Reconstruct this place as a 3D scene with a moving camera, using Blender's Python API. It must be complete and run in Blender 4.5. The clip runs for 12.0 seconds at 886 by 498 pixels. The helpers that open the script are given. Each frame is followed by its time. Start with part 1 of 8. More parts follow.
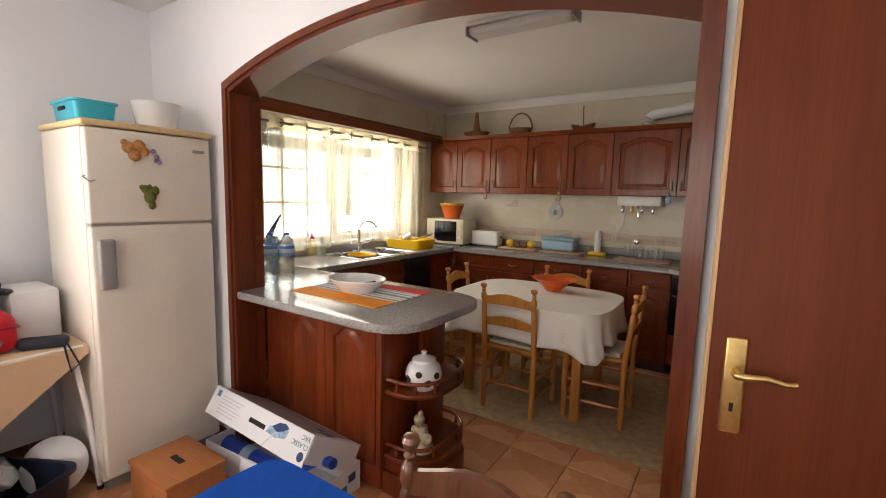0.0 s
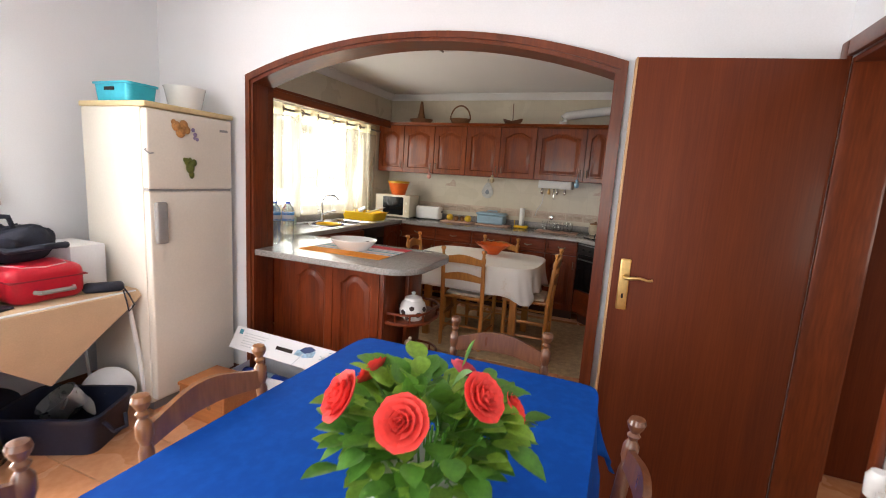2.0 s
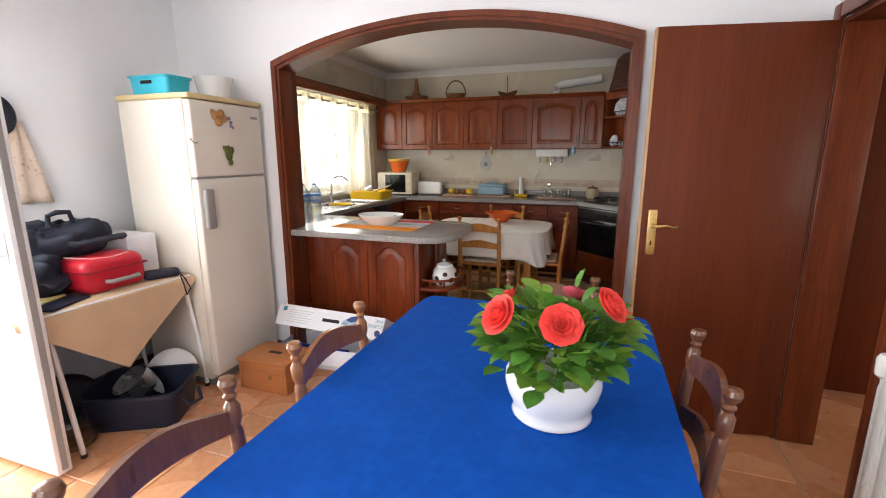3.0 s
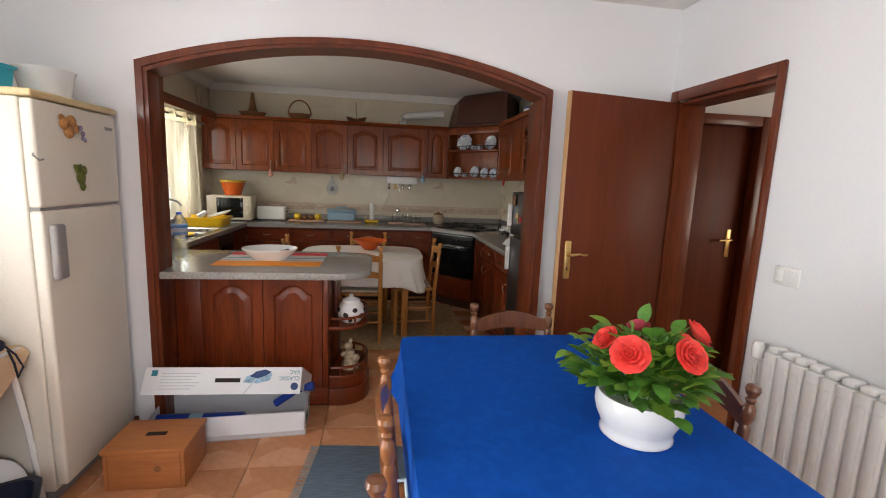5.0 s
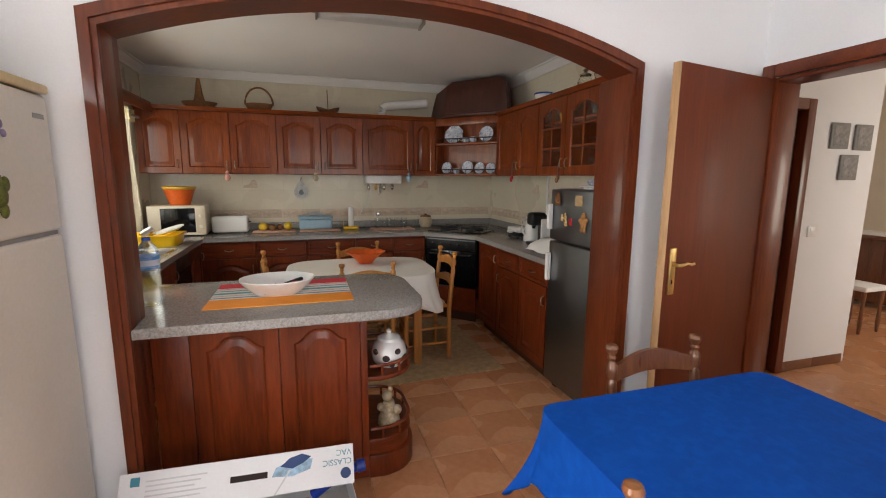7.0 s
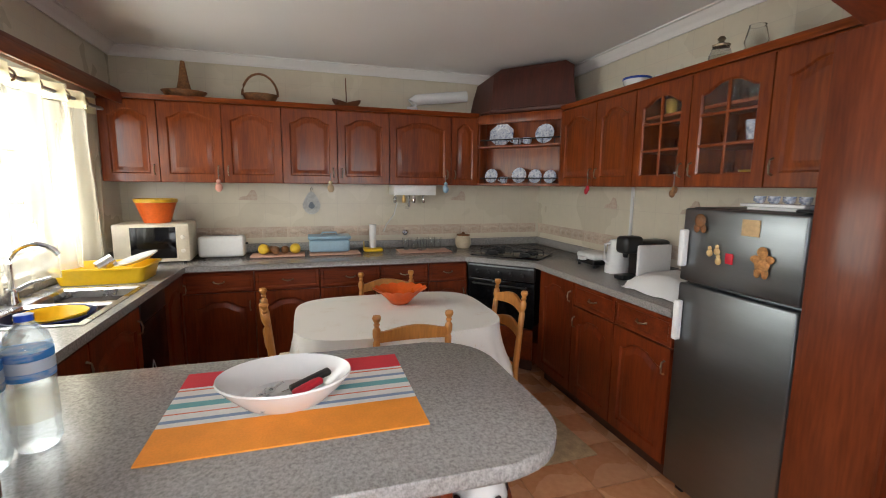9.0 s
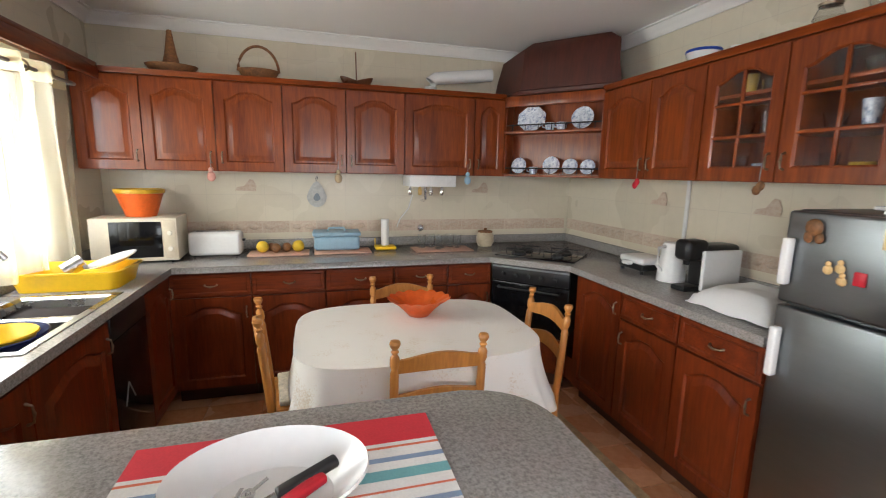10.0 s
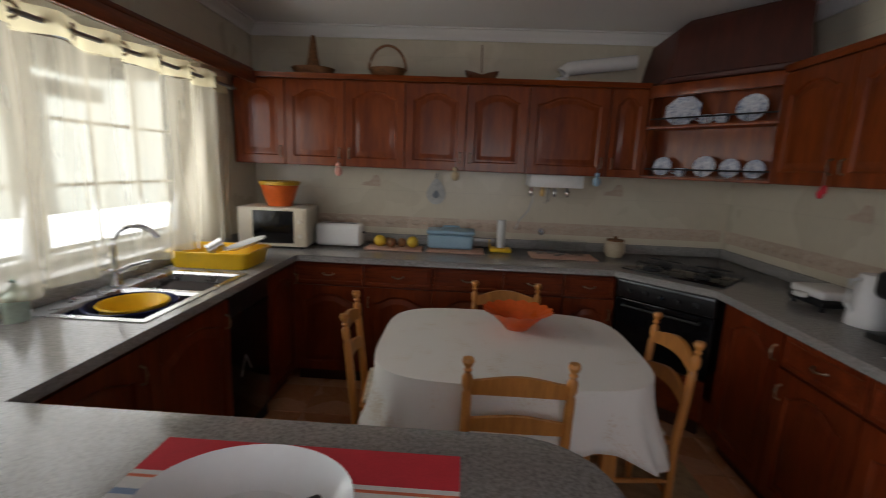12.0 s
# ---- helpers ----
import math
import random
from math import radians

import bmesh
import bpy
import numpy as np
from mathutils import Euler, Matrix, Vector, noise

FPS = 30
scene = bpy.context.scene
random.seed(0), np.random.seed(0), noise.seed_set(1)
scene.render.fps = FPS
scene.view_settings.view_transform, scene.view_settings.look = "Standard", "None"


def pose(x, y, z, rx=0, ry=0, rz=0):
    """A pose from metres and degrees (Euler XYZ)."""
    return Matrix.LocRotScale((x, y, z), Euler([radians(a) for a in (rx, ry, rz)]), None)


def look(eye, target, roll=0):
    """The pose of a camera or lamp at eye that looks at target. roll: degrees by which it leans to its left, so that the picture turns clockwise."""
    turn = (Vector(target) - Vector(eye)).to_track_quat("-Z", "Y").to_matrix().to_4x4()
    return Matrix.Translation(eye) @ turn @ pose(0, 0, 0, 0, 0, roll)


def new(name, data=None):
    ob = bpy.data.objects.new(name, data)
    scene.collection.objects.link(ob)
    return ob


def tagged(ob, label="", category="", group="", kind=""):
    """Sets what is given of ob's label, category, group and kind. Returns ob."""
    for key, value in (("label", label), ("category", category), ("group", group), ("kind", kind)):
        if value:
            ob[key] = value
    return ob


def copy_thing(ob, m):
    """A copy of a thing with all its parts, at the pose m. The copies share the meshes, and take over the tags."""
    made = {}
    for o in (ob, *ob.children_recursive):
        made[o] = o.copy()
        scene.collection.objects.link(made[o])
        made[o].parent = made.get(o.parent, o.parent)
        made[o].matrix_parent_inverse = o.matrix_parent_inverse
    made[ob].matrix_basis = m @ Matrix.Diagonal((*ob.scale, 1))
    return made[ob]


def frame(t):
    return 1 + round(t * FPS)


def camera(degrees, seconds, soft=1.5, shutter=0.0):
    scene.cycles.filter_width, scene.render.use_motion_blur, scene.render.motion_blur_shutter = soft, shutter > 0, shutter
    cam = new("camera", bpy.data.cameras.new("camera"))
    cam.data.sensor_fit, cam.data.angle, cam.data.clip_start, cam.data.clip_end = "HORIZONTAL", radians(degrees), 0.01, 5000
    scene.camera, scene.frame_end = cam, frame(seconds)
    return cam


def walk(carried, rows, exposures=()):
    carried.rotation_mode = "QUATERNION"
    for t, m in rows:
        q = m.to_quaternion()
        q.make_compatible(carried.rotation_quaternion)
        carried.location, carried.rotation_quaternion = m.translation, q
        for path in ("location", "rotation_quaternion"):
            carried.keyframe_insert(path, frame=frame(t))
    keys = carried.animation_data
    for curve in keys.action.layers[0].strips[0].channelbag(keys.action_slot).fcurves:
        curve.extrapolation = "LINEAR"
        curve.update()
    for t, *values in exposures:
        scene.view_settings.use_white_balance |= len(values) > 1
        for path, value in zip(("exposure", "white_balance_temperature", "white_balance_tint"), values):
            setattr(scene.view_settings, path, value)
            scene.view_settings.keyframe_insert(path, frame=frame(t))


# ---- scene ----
cam = camera(89.9, 12.0, soft=1.0, shutter=0.25)
PATH = [
    (0, (-0.136, 0.117, 1.448), (-1.232, 1.772, 1.211), 1.4),
    (0.5, (-0.16, -0.064, 1.46), (-1.246, 1.602, 1.25), 2.3),
    (1, (-0.214, -0.212, 1.431), (-1.176, 1.52, 1.16), 0.4),
    (1.5, (-0.187, -0.436, 1.434), (-0.915, 1.421, 1.287), 2.2),
    (2, (-0.154, -0.739, 1.443), (-0.882, 1.097, 1.128), 3.6),
    (2.5, (-0.25, -0.922, 1.399), (-0.879, 0.947, 1.067), 2.2),
    (3, (-0.381, -1.052, 1.404), (-1.015, 0.8, 0.995), -0.0),
    (3.5, (-0.569, -1.135, 1.387), (-0.946, 0.802, 1.059), 1.1),
    (3.7, (-0.673, -1.163, 1.415), (-0.794, 0.813, 1.131), -1.0),
    (5.3, (-1.281, -1.022, 1.46), (-0.961, 0.928, 1.152), 1.7),
    (5.5, (-1.362, -0.97, 1.449), (-0.995, 0.971, 1.139), 0.9),
    (6, (-1.567, -0.85, 1.461), (-0.958, 1.028, 1.141), 0.9),
    (6.5, (-1.667, -0.625, 1.449), (-1.065, 1.256, 1.131), 0.5),
    (6.7, (-1.684, -0.507, 1.466), (-1.114, 1.384, 1.147), 0.3),
    (8.3, (-1.863, 0.312, 1.447), (-1.19, 2.176, 1.178), 1.3),
    (8.5, (-1.833, 0.44, 1.457), (-1.19, 2.318, 1.212), 0.7),
    (9, (-1.795, 0.685, 1.484), (-1.221, 2.581, 1.202), 0.6),
    (9.5, (-1.787, 0.907, 1.482), (-1.183, 2.799, 1.245), 1.5),
    (10, (-1.777, 1.126, 1.501), (-1.233, 3.021, 1.167), 1.1),
    (10.5, (-1.703, 1.228, 1.498), (-1.687, 3.198, 1.149), -0.2),
    (11, (-1.641, 1.272, 1.489), (-2.119, 3.182, 1.138), 0.6),
    (11.5, (-1.615, 1.269, 1.505), (-2.21, 3.148, 1.167), 0.1),
    (12, (-1.547, 1.282, 1.505), (-1.633, 3.247, 1.147), 2.3),
]
EXPOSURES = [
    (0, 0.1, 7300, 14), (1.0, 0.1, 7300, 14), (2.0, 0.35, 6800, 13), (2.5, 0.4, 6600, 12), (3.0, 0.25, 6650, 12), (3.7, -0.05, 6800, 12), (5.5, -0.2, 6850, 12), (6.7, -0.1, 6850, 12), (8.3, 0.5, 6500, 11),
    (9.0, 0.45, 6450, 11), (10.0, 0.83, 6300, 10), (10.4, 0.25, 6400, 10), (10.9, -0.92, 6150, 10), (11.4, -1.16, 6150, 11), (12.0, -0.82, 6350, 13),
]
walk(cam, [(t, look(eye, target, roll)) for t, eye, target, roll in PATH], EXPOSURES)

# ---- world and light ----
world = bpy.data.worlds.new("sky_world")
scene.world = world
world.use_nodes = True
wn = world.node_tree.nodes
sky = wn.new("ShaderNodeTexSky")
sky.sky_type, sky.sun_disc = "NISHITA", False
sky.sun_elevation, sky.sun_rotation = radians(55), radians(200)
wn["Background"].inputs["Strength"].default_value = 0.15
world.node_tree.links.new(sky.outputs["Color"], wn["Background"].inputs["Color"])
sun_data = bpy.data.lights.new("sun", "SUN")
sun_data.energy, sun_data.angle, sun_data.color = 3.0, radians(0.5), (1.0, 0.95, 0.87)
sun = new("sun", sun_data)
sun.matrix_world = look((-6, -8, 14), (0, 0, 0))


def area(name, eye, target, w, h, power, color):
    data = bpy.data.lights.new(name, "AREA")
    data.shape, data.size, data.size_y, data.energy, data.color = "RECTANGLE", w, h, power, color
    ob = new(name, data)
    ob.matrix_world = look(eye, target)
    return ob


area("kitchen_window_daylight", (-3.33, 3.20, 1.52), (-1.5, 3.20, 1.10), 1.6, 0.92, 31, (0.95, 0.98, 1.0))
area("balcony_door_daylight", (-3.33, -0.5, 1.15), (-1.0, -0.45, 0.70), 0.9, 1.9, 78, (0.93, 0.97, 1.0))
# fill lamp added at the unseen south wall; no window is known there
area("dining_fill", (-1.2, -2.72, 1.5), (-1.2, 0, 1.2), 2.0, 1.2, 34, (0.95, 0.98, 1.0))
# fill lamp added to brighten the hall and far room, its window unseen
area("living_room_fill", (4.0, -0.42, 1.6), (4.0, 2, 1.2), 1.6, 1.2, 48, (1.0, 0.93, 0.82))

# ---- materials ----


def mat(name, base=(0.8, 0.8, 0.8), rough=0.5, metal=0.0, var=0.12, scale=6.0, fine=60.0, bump=0.05, spec=0.5, coat=0.0, second=None, stretch=(1, 1, 1), trans=0.0, ior=1.45, sheen=0.0, cut=(0.35, 0.65)):
    """A surface of one base colour with broad and fine variation and light relief."""
    m = bpy.data.materials.new(name)
    m.use_nodes = True
    nt = m.node_tree
    n, l = nt.nodes, nt.links
    b = n["Principled BSDF"]
    tc = n.new("ShaderNodeTexCoord")
    mp = n.new("ShaderNodeMapping")
    mp.inputs["Scale"].default_value = stretch
    l.new(tc.outputs["Object"], mp.inputs["Vector"])
    broad, grain = n.new("ShaderNodeTexNoise"), n.new("ShaderNodeTexNoise")
    for node, s, d in ((broad, scale, 3.0), (grain, fine, 4.0)):
        node.inputs["Scale"].default_value, node.inputs["Detail"].default_value = s, d
        l.new(mp.outputs["Vector"], node.inputs["Vector"])
    mixn = n.new("ShaderNodeMix")
    mixn.data_type = "FLOAT"
    mixn.inputs[0].default_value = 0.45
    l.new(broad.outputs["Fac"], mixn.inputs[2])
    l.new(grain.outputs["Fac"], mixn.inputs[3])
    ramp = n.new("ShaderNodeValToRGB")
    dark = second or tuple(c * (1 - 2 * var) for c in base)
    light = base if second else tuple(min(1, c * (1 + var)) for c in base)
    ramp.color_ramp.elements[0].position, ramp.color_ramp.elements[1].position = cut
    ramp.color_ramp.elements[0].color, ramp.color_ramp.elements[1].color = (*dark, 1), (*light, 1)
    l.new(mixn.outputs[0], ramp.inputs["Fac"])
    l.new(ramp.outputs["Color"], b.inputs["Base Color"])
    rr = n.new("ShaderNodeMapRange")
    rr.inputs["To Min"].default_value, rr.inputs["To Max"].default_value = max(0.02, rough - 0.08), min(1, rough + 0.08)
    l.new(broad.outputs["Fac"], rr.inputs["Value"])
    l.new(rr.outputs["Result"], b.inputs["Roughness"])
    b.inputs["Metallic"].default_value = metal
    b.inputs["Specular IOR Level"].default_value = spec
    b.inputs["Coat Weight"].default_value, b.inputs["Coat Roughness"].default_value = coat, 0.12
    b.inputs["Transmission Weight"].default_value, b.inputs["IOR"].default_value = trans, ior
    b.inputs["Sheen Weight"].default_value = sheen
    if bump:
        bp = n.new("ShaderNodeBump")
        bp.inputs["Strength"].default_value, bp.inputs["Distance"].default_value = bump, 0.004
        l.new(mixn.outputs[0], bp.inputs["Height"])
        l.new(bp.outputs["Normal"], b.inputs["Normal"])
    return m


def per_piece(m, amount=0.2):
    """Lets each object of this material take a slightly different shade."""
    n, l = m.node_tree.nodes, m.node_tree.links
    b = n["Principled BSDF"]
    src = b.inputs["Base Color"].links[0].from_socket
    info, hs, mr = n.new("ShaderNodeObjectInfo"), n.new("ShaderNodeHueSaturation"), n.new("ShaderNodeMapRange")
    mr.inputs["To Min"].default_value, mr.inputs["To Max"].default_value = 1 - amount, 1 + amount
    l.new(info.outputs["Random"], mr.inputs["Value"])
    l.new(mr.outputs["Result"], hs.inputs["Value"])
    l.new(src, hs.inputs["Color"])
    l.new(hs.outputs["Color"], b.inputs["Base Color"])
    return m


def two_sided(m, color, amount):
    """Adds light that shines through thin cloth or leaves."""
    n, l = m.node_tree.nodes, m.node_tree.links
    t, mx = n.new("ShaderNodeBsdfTranslucent"), n.new("ShaderNodeMixShader")
    t.inputs["Color"].default_value = (*color, 1)
    mx.inputs[0].default_value = amount
    l.new(n["Principled BSDF"].outputs[0], mx.inputs[1])
    l.new(t.outputs[0], mx.inputs[2])
    l.new(mx.outputs[0], n["Material Output"].inputs["Surface"])
    return m


UP, ALONG_X, ALONG_Y = (9, 9, 0.9), (0.9, 9, 9), (9, 0.9, 9)
M_PLASTER = mat("white_plaster", (0.80, 0.81, 0.83), 0.85, var=0.02, scale=1.5, fine=140, bump=0.10, spec=0.2)
M_CEIL = mat("ceiling_paint", (0.84, 0.83, 0.81), 0.9, var=0.02, scale=1.2, fine=120, bump=0.05, spec=0.2)
M_CHERRY = mat("cherry_cabinet_wood", (0.27, 0.057, 0.009), 0.33, var=0.2, scale=1.4, fine=9, bump=0.05, second=(0.115, 0.020, 0.005), stretch=UP, coat=0.22, spec=0.32)
M_CHERRY_X = mat("cherry_rail_wood", (0.27, 0.057, 0.009), 0.33, scale=1.4, fine=9, bump=0.05, second=(0.115, 0.020, 0.005), stretch=ALONG_X, coat=0.22, spec=0.32)
M_CHERRY_Y = mat("cherry_trim_wood", (0.27, 0.057, 0.009), 0.33, scale=1.4, fine=9, bump=0.05, second=(0.115, 0.020, 0.005), stretch=ALONG_Y, coat=0.22, spec=0.32)
# cherry for the low units, redder, with their shade put into the colour
M_SHADECHERRY = mat("shaded_cherry_wood", (0.215, 0.037, 0.008), 0.33, scale=1.4, fine=9, bump=0.05, second=(0.092, 0.0148, 0.0042), stretch=UP, coat=0.22, spec=0.32)
M_SHADECHERRY_X = mat("shaded_cherry_rail", (0.215, 0.037, 0.008), 0.33, scale=1.4, fine=9, bump=0.05, second=(0.092, 0.0148, 0.0042), stretch=ALONG_X, coat=0.22, spec=0.32)
M_SHADECHERRY_Y = mat("shaded_cherry_trim", (0.215, 0.037, 0.008), 0.33, scale=1.4, fine=9, bump=0.05, second=(0.092, 0.0148, 0.0042), stretch=ALONG_Y, coat=0.22, spec=0.32)
M_DARKCHERRY = mat("dark_hood_wood", (0.085, 0.020, 0.012), 0.45, scale=1.4, fine=9, second=(0.045, 0.012, 0.008), stretch=UP)
M_DOOR = mat("mahogany_door_veneer", (0.142, 0.030, 0.009), 0.48, scale=1.1, fine=12, bump=0.04, second=(0.095, 0.018, 0.006), stretch=(14, 14, 0.5), coat=0.03, spec=0.25)
M_TRIM = mat("mahogany_trim", (0.18, 0.038, 0.011), 0.36, scale=1.4, fine=10, bump=0.05, second=(0.09, 0.018, 0.006), stretch=UP, coat=0.25, spec=0.35)
M_TRIM_X = mat("mahogany_trim_flat", (0.18, 0.038, 0.011), 0.36, scale=1.4, fine=10, bump=0.05, second=(0.09, 0.018, 0.006), stretch=ALONG_X, coat=0.25, spec=0.35)
M_EDGE = mat("pale_door_edge", (0.50, 0.30, 0.15), 0.5, scale=2, fine=14, stretch=UP)
M_PINE = mat("honey_pine", (0.62, 0.265, 0.06), 0.38, scale=2.0, fine=12, bump=0.05, second=(0.42, 0.17, 0.04), stretch=UP, coat=0.3)
M_PINEBOX = mat("pine_box_wood", (0.46, 0.17, 0.055), 0.5, scale=2.0, fine=10, bump=0.1, second=(0.34, 0.12, 0.04), stretch=ALONG_X)
M_WALNUT = mat("walnut_chair_wood", (0.20, 0.075, 0.032), 0.30, scale=2.0, fine=12, bump=0.05, second=(0.10, 0.034, 0.016), stretch=UP, coat=0.5)
M_GRANITE = mat("grey_granite", (0.375, 0.36, 0.345), 0.17, var=0.1, scale=105, fine=260, bump=0.0, second=(0.20, 0.19, 0.185), cut=(0.35, 0.60), coat=0.08, spec=0.4)
M_TERRACOTTA = per_piece(mat("terracotta_floor_tile", (0.62, 0.315, 0.165), 0.27, scale=2.6, fine=26, bump=0.06, second=(0.50, 0.215, 0.10), spec=0.5), 0.15)
M_GROUT = mat("floor_grout", (0.50, 0.28, 0.155), 0.9, var=0.1, scale=8, fine=90, bump=0.2)
M_SKIRT = per_piece(mat("brown_skirting_tile", (0.20, 0.075, 0.035), 0.4, scale=5, fine=40, bump=0.05), 0.15)
M_KTILE = mat("cream_wall_tile", (0.66, 0.60, 0.475), 0.28, var=0.02, scale=1.4, fine=22, bump=0.03)


def tile_joints(m, w, h):
    """Thin recessed joints between wall tiles, on walls along x or y."""
    n, l = m.node_tree.nodes, m.node_tree.links
    b = n["Principled BSDF"]
    tc, sp, ad, cb = n.new("ShaderNodeTexCoord"), n.new("ShaderNodeSeparateXYZ"), n.new("ShaderNodeMath"), n.new("ShaderNodeCombineXYZ")
    l.new(tc.outputs["Object"], sp.inputs[0])
    l.new(sp.outputs["X"], ad.inputs[0])
    l.new(sp.outputs["Y"], ad.inputs[1])
    l.new(ad.outputs[0], cb.inputs["X"])
    l.new(sp.outputs["Z"], cb.inputs["Y"])
    br = n.new("ShaderNodeTexBrick")
    br.offset = 0.0
    br.inputs["Scale"].default_value = 1.0
    br.inputs["Mortar Size"].default_value, br.inputs["Mortar Smooth"].default_value = 0.0022, 0.5
    br.inputs["Brick Width"].default_value, br.inputs["Row Height"].default_value = w, h
    l.new(cb.outputs[0], br.inputs["Vector"])
    src = b.inputs["Base Color"].links[0].from_socket
    mx = n.new("ShaderNodeMix")
    mx.data_type = "RGBA"
    mx.inputs[7].default_value = (0.60, 0.54, 0.435, 1)
    l.new(br.outputs["Fac"], mx.inputs[0])
    l.new(src, mx.inputs[6])
    l.new(mx.outputs[2], b.inputs["Base Color"])
    bp = n.new("ShaderNodeBump")
    bp.invert = True
    bp.inputs["Strength"].default_value, bp.inputs["Distance"].default_value = 0.2, 0.002
    l.new(br.outputs["Fac"], bp.inputs["Height"])
    l.new(b.inputs["Normal"].links[0].from_socket, bp.inputs["Normal"])
    l.new(bp.outputs["Normal"], b.inputs["Normal"])


tile_joints(M_KTILE, 0.20, 0.33)
M_BORDER = per_piece(mat("pinkish_border_tile", (0.50, 0.36, 0.27), 0.35, var=0.15, scale=14, fine=70, bump=0.25, second=(0.62, 0.53, 0.42)), 0.08)
M_WHITE = mat("white_enamel", (0.80, 0.80, 0.79), 0.25, var=0.02, scale=3, fine=60, bump=0.01)
M_CREAM = mat("aged_cream_enamel", (0.76, 0.71, 0.62), 0.38, var=0.03, scale=2, fine=80, bump=0.02)
M_CREAMTOP = mat("yellowed_plastic", (0.66, 0.52, 0.28), 0.45, var=0.06, scale=5, fine=60, bump=0.02)
M_GREYPL = mat("grey_plastic", (0.30, 0.29, 0.28), 0.4, var=0.05, scale=8, fine=80, bump=0.02)
M_BLACK = mat("black_plastic", (0.012, 0.012, 0.013), 0.35, var=0.1, scale=8, fine=90, bump=0.02)
M_BLACKGL = mat("black_glass", (0.006, 0.006, 0.007), 0.10, var=0.1, scale=4, fine=60, bump=0.0, coat=0.0, spec=0.35)
M_STEEL = mat("brushed_steel", (0.23, 0.25, 0.265), 0.34, 1.0, var=0.025, scale=2, fine=30, bump=0.006, stretch=(1, 1, 14))
M_CHROME = mat("chrome", (0.75, 0.75, 0.76), 0.12, 1.0, var=0.03, scale=5, fine=60, bump=0.0)
M_BRASS = mat("worn_brass", (0.72, 0.50, 0.20), 0.32, 1.0, var=0.1, scale=8, fine=70, bump=0.03)
M_PEWTER = mat("dull_pull_metal", (0.30, 0.24, 0.17), 0.4, 1.0, var=0.12, scale=20, fine=90, bump=0.05)
M_PORCELAIN = mat("white_porcelain", (0.78, 0.78, 0.77), 0.15, var=0.015, scale=4, fine=50, bump=0.0, coat=0.4)
M_BLUE = mat("royal_blue_cloth", (0.002, 0.078, 0.41), 0.72, var=0.14, scale=13, fine=38, bump=0.35, spec=0.12, second=(0.001, 0.062, 0.35), cut=(0.45, 0.60))
M_LINEN = mat("cream_printed_cloth", (0.86, 0.84, 0.79), 0.85, var=0.1, scale=7, fine=120, bump=0.25, second=(0.70, 0.60, 0.48), cut=(0.30, 0.44))
M_BEIGE = mat("beige_tablecloth", (0.62, 0.44, 0.28), 0.9, var=0.05, scale=6, fine=180, bump=0.25)
M_GLASS = mat("clear_glass", (0.95, 0.97, 0.97), 0.03, var=0.0, bump=0.0, trans=1.0, ior=1.45)
M_DARK = mat("dark_interior", (0.02, 0.012, 0.01), 0.8, var=0.1, bump=0.0)
# plinth brown, darkened in its colour for the shadow under the units
M_SHADOWBASE = mat("plinth_shadow_brown", (0.055, 0.018, 0.010), 0.5, scale=3, fine=20, stretch=ALONG_X)

# ---- mesh helpers ----
OFFS = {}


def box(bm, lo, hi, bevel=0.0, segs=2):
    lo, hi = Vector(lo), Vector(hi)
    c = (lo + hi) / 2
    g = bmesh.ops.create_cube(bm, size=1, matrix=Matrix.Translation(c) @ Matrix.Diagonal((*(hi - lo), 1)))
    if bevel:
        edges = {e for v in g["verts"] for e in v.link_edges}
        bmesh.ops.bevel(bm, geom=list(edges), offset=bevel, segments=segs, profile=0.5, affect="EDGES")
    return bm


def B(lo, hi, bevel=0.004, segs=2):
    return box(bmesh.new(), lo, hi, bevel, segs)


def lathe(bm, profile, c=(0, 0, 0), n=20, axis="z", squash=(1, 1)):
    """Turns (radius, height) pairs round an upright axis through c."""
    rings = []
    for r, h in profile:
        ring = []
        for i in range(n):
            a = 2 * math.pi * i / n
            p = Vector((r * math.cos(a) * squash[0], r * math.sin(a) * squash[1], h))
            if axis == "x":
                p = Vector((p.z, p.x, p.y))
            elif axis == "y":
                p = Vector((p.x, p.z, p.y))
            ring.append(bm.verts.new(p + Vector(c)))
        rings.append(ring)
    for a, b in zip(rings, rings[1:]):
        for i in range(n):
            j = (i + 1) % n
            bm.faces.new((a[i], a[j], b[j], b[i]))
    for ring in (rings[0], rings[-1]):
        try:
            bm.faces.new(ring)
        except ValueError:
            pass
    return bm


def tube(bm, pts, r, n=10, closed=False):
    """A round bar along points; r is one radius or one for each point."""
    pts = [Vector(p) for p in pts]
    rings = []
    m = len(pts)
    for k, p in enumerate(pts):
        a, b = pts[(k - 1) % m if closed else max(k - 1, 0)], pts[(k + 1) % m if closed else min(k + 1, m - 1)]
        d = (b - a).normalized()
        side = d.cross(Vector((0, 0, 1))) if abs(d.z) < 0.95 else d.cross(Vector((1, 0, 0)))
        side.normalize()
        up = side.cross(d)
        rad = r[k] if isinstance(r, (list, tuple)) else r
        rings.append([bm.verts.new(p + rad * (math.cos(2 * math.pi * i / n) * side + math.sin(2 * math.pi * i / n) * up)) for i in range(n)])
    pairs = list(zip(rings, rings[1:])) + ([(rings[-1], rings[0])] if closed else [])
    for a, b in pairs:
        for i in range(n):
            j = (i + 1) % n
            bm.faces.new((a[i], a[j], b[j], b[i]))
    if not closed:
        bm.faces.new(rings[0])
        bm.faces.new(rings[-1])
    return bm


